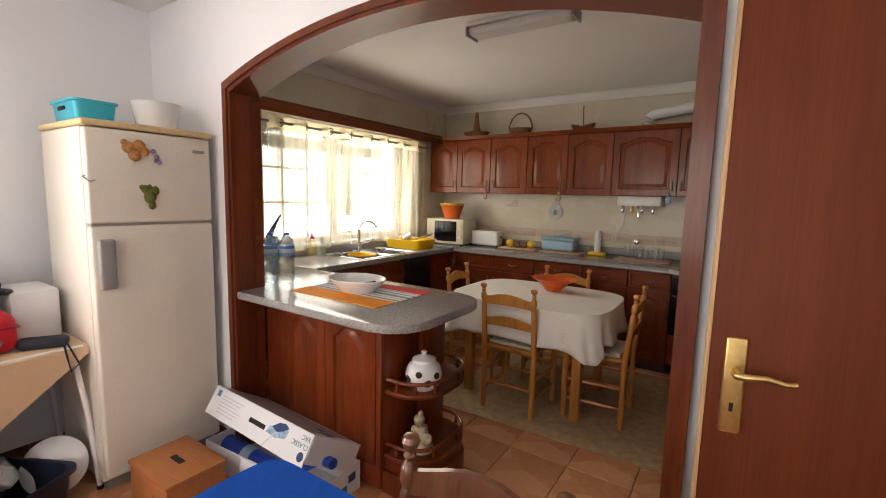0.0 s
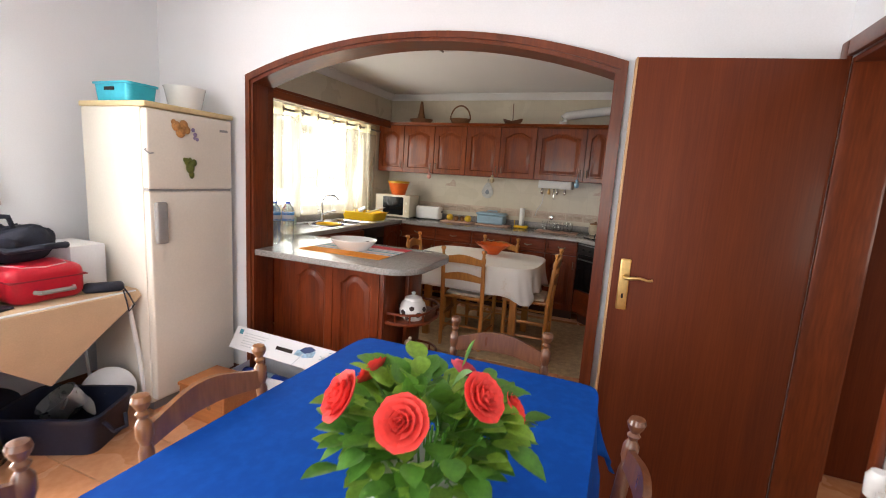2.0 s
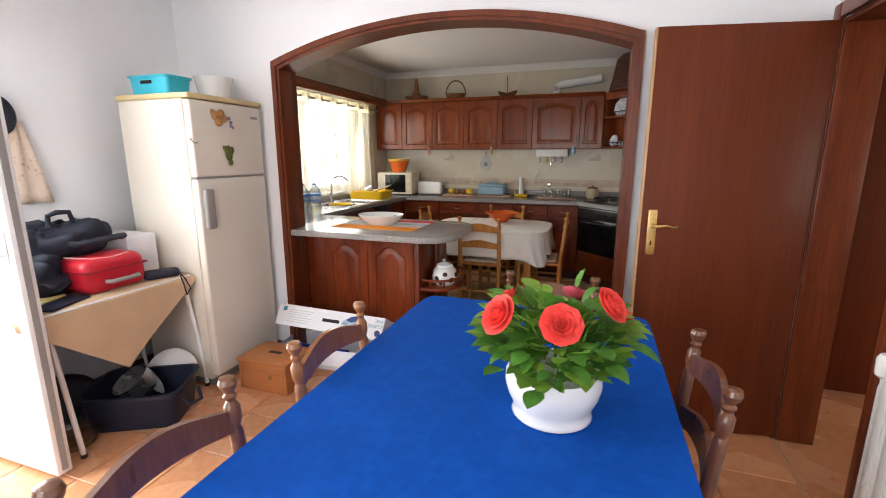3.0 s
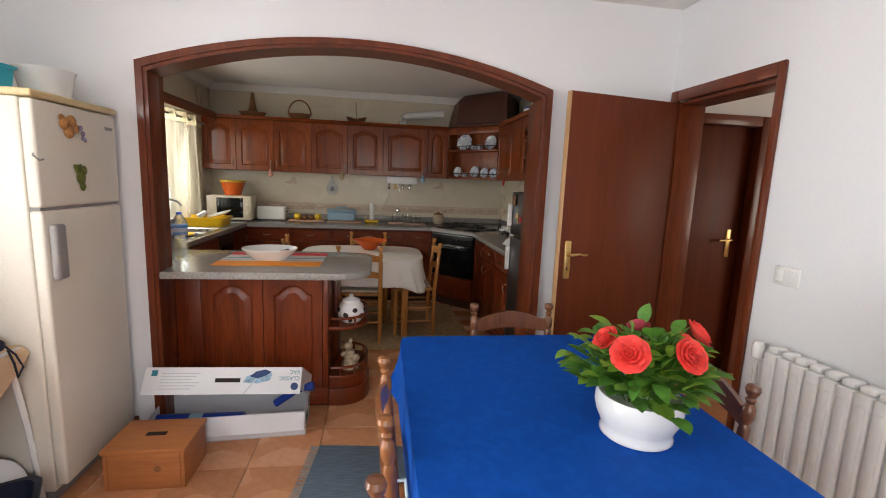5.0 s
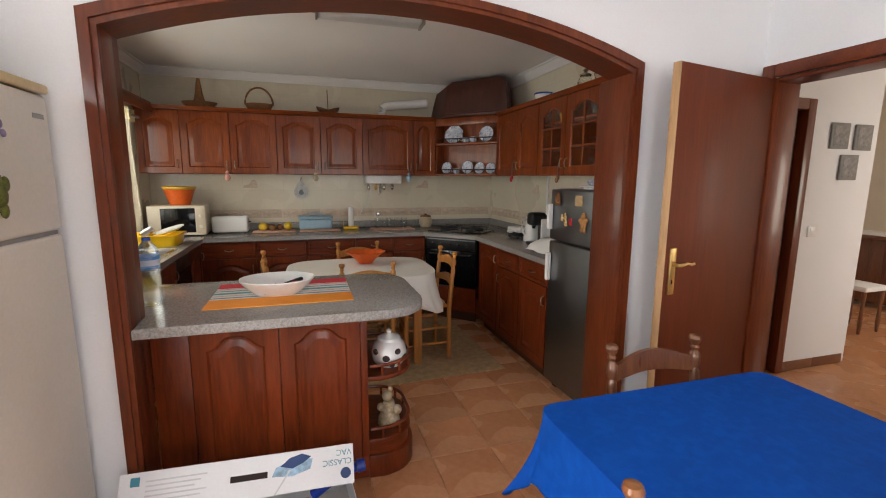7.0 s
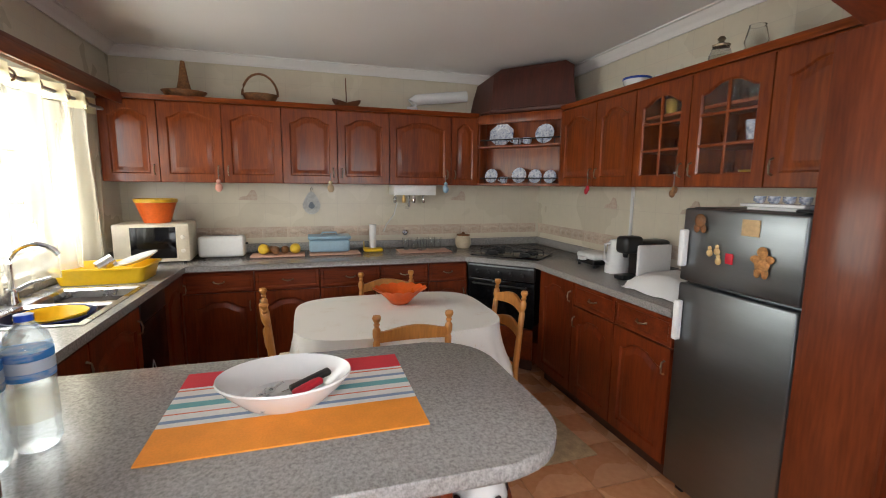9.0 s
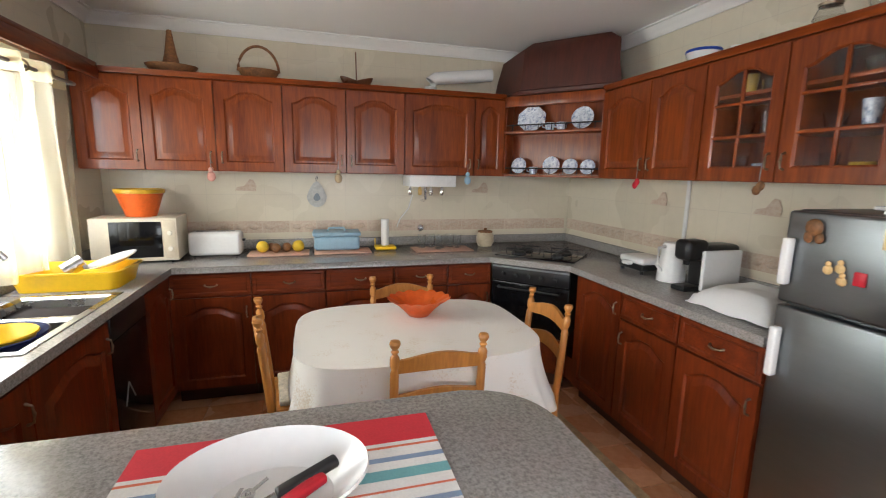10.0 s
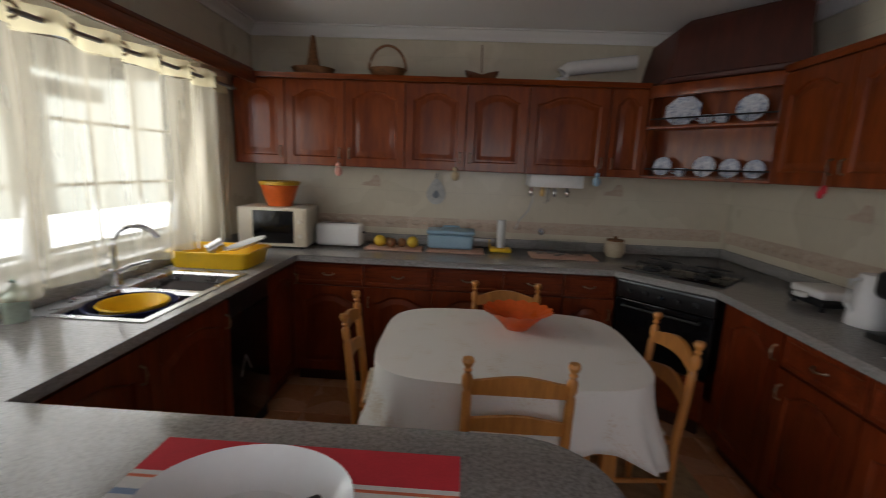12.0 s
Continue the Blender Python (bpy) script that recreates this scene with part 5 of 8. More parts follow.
for x, y, r, mm, lb in ((-2.15, 4.46, 0.042, M_LEMON, "yellow lemon on the tray"), (-2.06, 4.44, 0.034, M_PEAR, "brown fruit on the tray"), (-1.99, 4.47, 0.033, M_PEAR, "brown fruit on the tray"), (-1.91, 4.46, 0.042, M_LEMON, "yellow lemon on the tray"), (-2.10, 4.52, 0.03, M_PEAR, "brown fruit on the tray")):
    bm = lathe(bmesh.new(), [(0.001, -r * 1.1), (r * 0.45, -r * 0.95), (r * 0.9, -r * 0.45), (r, 0), (r * 0.9, r * 0.5), (r * 0.4, r * 0.95), (0.001, r * 1.15)], (0, 0, 0), 14)
    solo("fruit", moved(bm, pose(x, y, CT + 0.016 + r * 0.97, 0, 85, random.uniform(0, 180))), mm, (x, y, CT + 0.016), lb, "fruit", "fruit on the tray")
bb = thing("storage_box", (-1.62, 4.55, CT), "pale blue plastic bread box", "storage box")
part("tub", B((-1.80, 4.46, CT + 0.016), (-1.47, 4.66, CT + 0.12), 0.02, 3), M_PALEBLUE, bb)
part("lid", B((-1.81, 4.45, CT + 0.121), (-1.46, 4.67, CT + 0.15), 0.012, 3), M_PALEBLUE, bb)
part("grip", tube(bmesh.new(), [(-1.70, 4.56, CT + 0.148), (-1.69, 4.56, CT + 0.172), (-1.58, 4.56, CT + 0.172), (-1.57, 4.56, CT + 0.148)], 0.008, 8), M_PALEBLUE, bb)
solo("placemat", B((-1.80, 4.38, CT + 0.001), (-1.39, 4.60, CT + 0.012), 0.004), M_PINKMAT, (-1.6, 4.49, CT), "salmon mat under the bread box", "mat")
pr = thing("paper_roll", (-1.26, 4.56, CT), "paper towel roll on a yellow stand", "paper roll")
part("stand", B((-1.345, 4.50, CT + 0.001), (-1.185, 4.62, CT + 0.028), 0.010, 3), M_YELLOW, pr, "yellow stand")
part("roll", lathe(bmesh.new(), [(0.012, CT + 0.03), (0.030, CT + 0.03), (0.031, CT + 0.235), (0.012, CT + 0.236)], (-1.265, 4.565, 0), 18), M_PAPER, pr)
part("post", tube(bmesh.new(), [(-1.345, 4.545, CT + 0.027), (-1.345, 4.545, CT + 0.09)], 0.004, 6), M_YELLOW, pr)
solo("placemat", B((-1.06, 4.34, CT + 0.001), (-0.60, 4.58, CT + 0.008), 0.003), M_PINKMAT, (-0.83, 4.46, CT), "salmon mat with drinking glasses on it", "mat")
for k, (x, y) in enumerate(((-0.98, 4.52), (-0.90, 4.54), (-0.82, 4.51), (-0.74, 4.54), (-0.86, 4.46), (-0.69, 4.50))):
    solo("drinking_glass", lathe(bmesh.new(), [(0.001, CT + 0.009), (0.026, CT + 0.009), (0.032, CT + 0.115), (0.0305, CT + 0.115), (0.025, CT + 0.016), (0.001, CT + 0.016)], (x, y, 0), 16), M_GLASS, (x, y, CT + 0.008), "clear drinking glass drying on the mat", "glass", "glasses on the mat")
cn = thing("canister", (-0.42, 4.58, CT), "cream ceramic canister with a lid", "canister")
part("jar", lathe(bmesh.new(), [(0.001, CT + 0.001), (0.055, CT + 0.001), (0.075, CT + 0.04), (0.072, CT + 0.09), (0.058, CT + 0.115), (0.001, CT + 0.116)], (-0.42, 4.58, 0), 22), mat("sand_glaze", (0.52, 0.43, 0.30), 0.3, var=0.1, bump=0.02), cn)
part("lid", lathe(bmesh.new(), [(0.062, CT + 0.1165), (0.060, CT + 0.128), (0.015, CT + 0.135), (0.012, CT + 0.15), (0.001, CT + 0.152)], (-0.42, 4.58, 0), 22), M_WICKER, cn, "wooden lid")

gh = thing("gas_heater", (-0.85, 4.62, 1.40), "white gas water heater with taps, mostly hidden in its cabinet", "water heater")
part("case", B((-1.09, 4.47, 1.40), (-0.72, YN - 0.003, ZU0 - 0.002), 0.006), M_WHITE, gh)
for x in (-1.06, -0.98, -0.89, -0.80):
    part("valve", lathe(bmesh.new(), [(0.012, 1.33), (0.018, 1.345), (0.018, 1.37), (0.010, 1.385), (0.010, 1.401)], (x, 4.60, 0), 10), M_BRASS if x == -0.98 else M_CHROME, gh)
part("gas_pipe", tube(bmesh.new(), [(-0.93, 4.62, 1.40), (-0.93, 4.62, 1.30), (-0.93, 4.70, 1.28), (-0.93, YN - 0.002, 1.28)], 0.012, 8), M_CHROME, gh)
part("hose", tube(bmesh.new(), [(-1.04, 4.60, 1.33), (-1.06, 4.66, 1.22), (-1.12, 4.71, 1.13), (-1.14, YN - 0.006, 1.06)], 0.005, 6), M_PORCELAIN, gh)
solo("wall_valve", lathe(bmesh.new(), [(0.028, YN - 0.002), (0.026, YN - 0.015), (0.014, YN - 0.02), (0.014, YN - 0.045), (0.001, YN - 0.046)], (-0.94, 0, 1.05), 14, "y"), M_CHROME, (-0.94, YN - 0.01, 1.02), "round chrome wall valve", "valve")
fl = thing("flue_pipe", (-0.6, 4.63, ZU1 + 0.03), "white flue pipe running from the heater to the hood", "pipe")
part("pipe", tube(bmesh.new(), [(-0.90, 4.62, ZU1 + 0.002), (-0.90, 4.62, 2.16), (-0.895, 4.62, 2.20), (-0.86, 4.62, 2.225), (-0.80, 4.62, 2.235), (-0.40, 4.62, 2.285)], 0.048, 16), M_WHITE, fl)

# east side
def magnet(name, blobs, material, base, label):
    bm = bmesh.new()
    for c, r, sq in blobs:
        ball(bm, c, r, sq, 10, 6)
    return solo(name, bm, material, base, label, "magnet")


kf = thing("fridge_freezer", (0.15, 2.05, 0), "steel grey two-door fridge with white handles beside the arch", "fridge")
KX, KY0, KY1, KZ = -0.14, 1.78, 2.325, 1.40
part("body", B((KX + 0.05, KY0, 0.03), (XK - 0.004, KY1, KZ), 0.010, 3), M_STEEL, kf)
lo_d = part("fridge_door", B((KX, KY0 + 0.002, 0.06), (KX + 0.049, KY1 - 0.002, 1.05), 0.012, 3), M_STEEL, kf)
up_d = part("freezer_door", B((KX, KY0 + 0.002, 1.062), (KX + 0.049, KY1 - 0.002, KZ - 0.004), 0.012, 3), M_STEEL, kf)
part("handle", B((KX - 0.035, KY1 - 0.045, 0.78), (KX - 0.001, KY1 - 0.015, 0.97), 0.008, 3), M_WHITE, lo_d, "white grip handle")
part("handle", B((KX - 0.035, KY1 - 0.045, 1.13), (KX - 0.001, KY1 - 0.015, 1.30), 0.008, 3), M_WHITE, up_d, "white grip handle")
part("hinge_cover", B((KX + 0.005, KY0 + 0.01, KZ + 0.001), (KX + 0.06, KY0 + 0.06, KZ + 0.012), 0.004), M_BLACK, kf)
for y in (KY0 + 0.05, KY1 - 0.05):
    part("foot", B((KX + 0.06, y - 0.02, 0.0), (KX + 0.10, y + 0.02, 0.03), 0), M_BLACK, kf)
magnet("fridge_magnet", [((KX - 0.008, 1.93, 1.20), 0.035, (0.25, 0.9, 1)), ((KX - 0.010, 1.93, 1.245), 0.022, (0.3, 1, 1)), ((KX - 0.008, 1.905, 1.22), 0.02, (0.3, 1.2, 0.8)), ((KX - 0.008, 1.955, 1.215), 0.02, (0.3, 1.2, 0.8)), ((KX - 0.008, 1.915, 1.165), 0.018, (0.3, 0.8, 1.2)), ((KX - 0.008, 1.945, 1.165), 0.018, (0.3, 0.8, 1.2))], M_TERRAFIG, (KX - 0.005, 1.93, 1.15), "brown bear-shaped fridge magnet")
solo("fridge_magnet", B((KX - 0.006, 1.955, 1.30), (KX - 0.0005, 2.03, 1.365), 0.003), mat("straw_note", (0.60, 0.42, 0.22), 0.7, bump=0.1), (KX - 0.003, 1.99, 1.30), "square straw coloured fridge magnet", "magnet")
for y, z in ((2.13, 1.22), (2.165, 1.21), (2.12, 1.18)):
    magnet("fridge_magnet", [((KX - 0.006, y, z), 0.016, (0.35, 1, 1)), ((KX - 0.007, y, z + 0.02), 0.010, (0.4, 1, 1))], mat("cream_figure", (0.70, 0.48, 0.22), 0.6, bump=0.1), (KX - 0.003, y, z - 0.02), "small cream fridge magnet figure")
solo("fridge_magnet", B((KX - 0.006, 2.055, 1.175), (KX - 0.0005, 2.09, 1.22), 0.003), M_RED, (KX - 0.003, 2.07, 1.175), "small red fridge magnet", "magnet")
magnet("fridge_magnet", [((KX - 0.008, 2.225, 1.345), 0.03, (0.3, 1, 1)), ((KX - 0.008, 2.205, 1.31), 0.016, (0.3, 1, 1.2)), ((KX - 0.008, 2.24, 1.31), 0.016, (0.3, 1, 1.3))], M_PEAR, (KX - 0.005, 2.22, 1.29), "brown animal fridge magnet")
tr = thing("glass_tray", (0.05, 1.98, KZ), "small tray with little glass cups on the fridge", "tray")
part("tray", B((-0.06, 1.86, KZ + 0.0125), (0.10, 2.12, KZ + 0.026), 0.005), M_PORCELAIN, tr)
part("tray_foot", B((-0.04, 1.90, KZ + 0.0005), (0.08, 2.10, KZ + 0.012), 0), M_PORCELAIN, tr)
for k in range(4):
    cup((0.0, 1.90 + k * 0.06, KZ + 0.026), 0.022, 0.03, M_BLUEWARE, "tiny china cup on the fridge tray", grp="fridge cups")

wa = thing("waffle_maker", (0.24, 3.45, CT), "white folding waffle maker with dark feet", "waffle maker")
part("lower_shell", B((0.13, 3.35, CT + 0.02), (0.34, 3.57, CT + 0.055), 0.012, 3), M_BLACK, wa)
part("upper_shell", B((0.13, 3.35, CT + 0.056), (0.34, 3.57, CT + 0.10), 0.018, 3), M_WHITE, wa)
part("grip", B((0.09, 3.43, CT + 0.05), (0.129, 3.49, CT + 0.075), 0.006), M_WHITE, wa)
for x, y in ((0.15, 3.37), (0.32, 3.37), (0.15, 3.55), (0.32, 3.55)):
    part("foot", lathe(bmesh.new(), [(0.012, CT), (0.012, CT + 0.021)], (x, y, 0), 8), M_BLACK, wa)
ke = thing("kettle", (0.20, 3.19, CT), "white plastic jug kettle", "kettle")
part("jug", lathe(bmesh.new(), [(0.001, CT + 0.002), (0.078, CT + 0.002), (0.078, CT + 0.03), (0.070, CT + 0.12), (0.058, CT + 0.215), (0.050, CT + 0.225), (0.001, CT + 0.23)], (0.20, 3.19, 0), 22), M_WHITE, ke)
part("handle", tube(bmesh.new(), [(0.14, 3.19, CT + 0.205), (0.10, 3.19, CT + 0.20), (0.092, 3.19, CT + 0.10), (0.13, 3.19, CT + 0.06)], 0.010, 8), M_WHITE, ke)
cm = thing("coffee_machine", (0.20, 2.98, CT), "black and white capsule coffee machine", "coffee machine")
part("column", B((0.17, 2.93, CT + 0.002), (0.40, 3.06, CT + 0.25), 0.030, 4), M_BLACK, cm)
part("head", B((0.06, 2.94, CT + 0.165), (0.20, 3.05, CT + 0.275), 0.028, 4), M_BLACK, cm)
part("side_cover", B((0.13, 2.905, CT + 0.012), (0.38, 2.929, CT + 0.225), 0.010, 3), M_WHITE, cm, "white side cover")
part("drip_tray", B((0.06, 2.95, CT + 0.001), (0.169, 3.04, CT + 0.03), 0.008), M_BLACK, cm)
part("spout", lathe(bmesh.new(), [(0.014, CT + 0.14), (0.018, CT + 0.166)], (0.105, 2.995, 0), 10), M_BLACK, cm)
cl = thing("cloth_tray", (0.14, 2.60, CT), "tray covered with a white cloth", "tray")
bm = bmesh.new()
gridv = []
for i in range(15):
    row = []
    for j in range(19):
        u, v = i / 14, j / 18
        x, y = -0.06 + 0.40 * u, 2.40 + 0.42 * v
        e = min(u, 1 - u, v, 1 - v)
        z = CT + 0.006 + 0.095 * min(1, e / 0.22) ** 0.7 + 0.012 * noise.noise(Vector((x * 11, y * 11, 0)))
        row.append(bm.verts.new((x, y, max(z, CT + 0.003))))
    gridv.append(row)
for i in range(14):
    for j in range(18):
        bm.faces.new((gridv[i][j], gridv[i + 1][j], gridv[i + 1][j + 1], gridv[i][j + 1]))
part("cloth", bm, M_PAPER, cl, "draped white cloth", smooth=180)
part("tray_base", B((-0.03, 2.43, CT + 0.0005), (0.31, 2.79, CT + 0.002), 0), M_WHITE, cl)
solo("wall_rail", B((XK - 0.014, 3.36, 1.10), (XK - 0.001, 3.385, 1.488), 0.002), M_WHITE, (XK - 0.007, 3.37, 1.1), "narrow white cable cover on the tiles", "cable cover")

# above the cabinets
def basket(c, rx, ry, h, handle, label):
    x, y, z = c
    b = thing("basket", c, label, "basket", "baskets on the cabinets")
    bm = lathe(bmesh.new(), [(0.001, z + 0.001), (rx * 0.75, z + 0.001), (rx, z + h), (rx * 1.04, z + h + 0.008), (rx * 0.97, z + h + 0.008), (rx * 0.72, z + 0.012), (0.001, z + 0.012)], (x, y, 0), 24, "z", (1, ry / rx))
    part("bowl", bm, M_WICKER, b)
    if handle:
        part("handle", tube(bmesh.new(), [(x + rx * math.cos(a), y, z + h + handle * math.sin(a)) for a in (math.pi * i / 14 for i in range(15))], 0.009, 8), M_WICKER, b)
    return b


ZT = ZU1 + 0.034
basket((-2.13, 4.55, ZT), 0.13, 0.10, 0.055, 0.165, "brown wicker basket with a hooped handle")
b = basket((-2.66, 4.55, ZT), 0.15, 0.11, 0.045, 0, "shallow wicker basket with a pointed straw cone")
part("cone", lathe(bmesh.new(), [(0.055, ZT + 0.05), (0.035, ZT + 0.13), (0.022, ZT + 0.22), (0.015, ZT + 0.27), (0.001, ZT + 0.275)], (-2.66, 4.55, 0), 14), M_WICKER, b)
tt = thing("trinket", (-1.47, 4.55, ZT), "carved wooden bow-shaped dish with an upright stick", "ornament")
for sx in (-1, 1):
    part("lobe", moved(lathe(bmesh.new(), [(0.001, 0), (0.030, 0.004), (0.052, 0.026), (0.060, 0.046), (0.054, 0.046), (0.040, 0.022), (0.001, 0.012)], (0, 0, 0), 16, "z", (1.15, 0.7)), pose(-1.47 + sx * 0.062, 4.55, ZT + 0.010, 0, -sx * 14, 0)), M_WALNUT, tt)
part("base", B((-1.50, 4.535, ZT), (-1.44, 4.565, ZT + 0.020), 0.006), M_WALNUT, tt)
part("stick", tube(bmesh.new(), [(-1.47, 4.55, ZT + 0.012), (-1.475, 4.55, ZT + 0.24)], 0.005, 6), M_WALNUT, tt)
bw = thing("china_bowl", (0.30, 3.20, ZT), "white china bowl with a blue rim on the cabinet", "bowl")
part("bowl", lathe(bmesh.new(), [(0.001, ZT + 0.001), (0.06, ZT + 0.001), (0.085, ZT + 0.05), (0.088, ZT + 0.075), (0.08, ZT + 0.075), (0.001, ZT + 0.03)], (0.27, 3.20, 0), 24), M_PORCELAIN, bw)
part("rim", lathe(bmesh.new(), [(0.0885, ZT + 0.064), (0.090, ZT + 0.066), (0.090, ZT + 0.076), (0.0885, ZT + 0.078)], (0.27, 3.20, 0), 24), M_COBALT, bw, "blue painted rim")
solo("china_cup", lathe(bmesh.new(), [(0.001, ZT + 0.001), (0.021, ZT + 0.001), (0.030, ZT + 0.045), (0.027, ZT + 0.045), (0.018, ZT + 0.006), (0.001, ZT + 0.006)], (0.25, 2.98, 0), 18), M_PORCELAIN, (0.25, 2.98, ZT), "small white cup on the cabinet", "cup")
for y, r, h, lidded in ((2.55, 0.055, 0.085, True), (2.36, 0.050, 0.13, False)):
    gj = thing("glass_jar", (0.23, y, ZT), "round clear glass jar with a dark metal lid on the cabinet" if lidded else "clear glass jar on the cabinet", "jar")
    part("jar", lathe(bmesh.new(), [(0.001, ZT + 0.001), (r * 0.7, ZT + 0.001), (r, ZT + h * 0.45), (r * 0.7, ZT + h * 0.95), (r * 0.72, ZT + h), (r * 0.64, ZT + h), (r * 0.94, ZT + h * 0.45), (r * 0.6, ZT + 0.006), (0.001, ZT + 0.006)], (0.23, y, 0), 20), M_GLASS, gj)
    if lidded:
        part("lid", lathe(bmesh.new(), [(0.040, ZT + h + 0.001), (0.042, ZT + h + 0.010), (0.020, ZT + h + 0.018), (0.010, ZT + h + 0.026), (0.020, ZT + h + 0.038), (0.012, ZT + h + 0.050), (0.001, ZT + h + 0.054)], (0.23, y, 0), 18), M_PEWTER, gj, "dark metal lid with a finial")
# crockery behind the glass doors
for k, (y0, y1) in enumerate(((2.60, 3.01), (2.17, 2.60))):
    for s, z in enumerate((ZU0 + 0.0185, ZU0 + 0.2185, ZU0 + 0.4085)):
        for j in range(3):
            y = y0 + 0.09 + j * (y1 - y0 - 0.18) / 2
            mm = (M_GLASS, M_BLUEWARE, M_GLASS, M_AMBER, M_GLASS)[(k * 2 + s * 3 + j) % 5]
            r, h = (0.045, 0.07) if (s + j) % 2 else (0.035, 0.11)
            solo("crockery", lathe(bmesh.new(), [(0.001, z + 0.001), (r * 0.7, z + 0.001), (r, z + h), (r * 0.92, z + h), (r * 0.62, z + 0.01), (0.001, z + 0.01)], (0.30, y, 0), 14), mm, (0.30, y, z), "cup standing inside the glazed cabinet", "cup", "cabinet crockery")

# hanging bits on the cabinet pulls and walls
mitt = thing("pot_holder", (-1.77, YN - 0.01, 1.26), "drop-shaped grey and white pot holder hanging on the tiles", "pot holder")
lp = [(0.075 * math.sin(a) * (1 - 0.42 * (math.cos(a) > 0) * math.cos(a)), 0.085 * math.cos(a) * (1.35 if math.cos(a) > 0 else 1)) for a in (2 * math.pi * i / 24 for i in range(24))]
part("pad", prism(bmesh.new(), lp, 0.012, Matrix.Translation((-1.77, YN - 0.014, 1.31))), mat("grey_quilt", (0.55, 0.55, 0.53), 0.9, bump=0.3), mitt)
part("motif", prism(bmesh.new(), [(x * 0.35, z * 0.3) for x, z in lp], 0.004, Matrix.Translation((-1.77, YN - 0.0185, 1.30))), mat("slate_motif", (0.24, 0.27, 0.31), 0.9, bump=0.1), mitt, "slate blue motif")
part("loop", tube(bmesh.new(), [(-1.77, YN - 0.008, 1.42), (-1.775, YN - 0.008, 1.45), (-1.765, YN - 0.008, 1.465), (-1.76, YN - 0.008, 1.44)], 0.004, 6), M_FRAMEGR, mitt)
for x, mm, lb in ((-2.435, mat("faded_pink_cloth", (0.66, 0.33, 0.27), 0.9, bump=0.2), "small pink cloth figure hanging from a cabinet pull"), (-1.62, mat("cream_cloth", (0.55, 0.42, 0.26), 0.9, bump=0.2), "small cream cloth figure hanging from a cabinet pull"), (-0.655, M_PALEBLUE, "small blue cloth figure hanging from a cabinet pull")):
    h = thing("hanging_figure", (x, YU - 0.05, 1.43), lb, "ornament", "hanging figures")
    part("body", ball(ball(bmesh.new(), (x, YU - 0.05, 1.455), 0.030, (0.9, 0.5, 1.1)), (x, YU - 0.05, 1.50), 0.017), mm, h)
    part("string", tube(bmesh.new(), [(x, YU - 0.05, 1.51), (x, YU - 0.047, 1.575)], 0.0025, 6), M_FRAMEGR, h)
for y, mm in ((3.425, M_RED), (2.64, M_PEAR)):
    h = thing("hanging_figure", (XU - 0.05, y, 1.43), "small red cloth heart hanging from a cabinet pull" if mm is M_RED else "small brown cloth figure hanging from a cabinet pull", "ornament", "hanging figures")
    part("body", ball(ball(bmesh.new(), (XU - 0.05, y - 0.008, 1.475), 0.020, (0.5, 1, 1.1)), (XU - 0.05, y + 0.008, 1.455), 0.020, (0.5, 1, 1.1)), mm, h)
    part("string", tube(bmesh.new(), [(XU - 0.05, y, 1.49), (XU - 0.047, y, 1.575)], 0.0025, 6), M_FRAMEGR, h)

lamp = thing("ceiling_light", (-1.29, 2.62, ZC), "unlit fluorescent ceiling light with a ribbed plastic cover", "ceiling light")
part("tray", B((-1.62, 2.55, ZC - 0.022), (-0.96, 2.69, ZC - 0.001), 0.004), M_WHITE, lamp)
part("diffuser", B((-1.61, 2.555, ZC - 0.075), (-0.97, 2.685, ZC - 0.0225), 0.022, 4), M_LAMPGLASS, lamp)
for x in (-1.625, -0.97):
    part("end_cap", B((x, 2.55, ZC - 0.078), (x + 0.015, 2.69, ZC - 0.0225), 0.004), M_GREYPL, lamp)

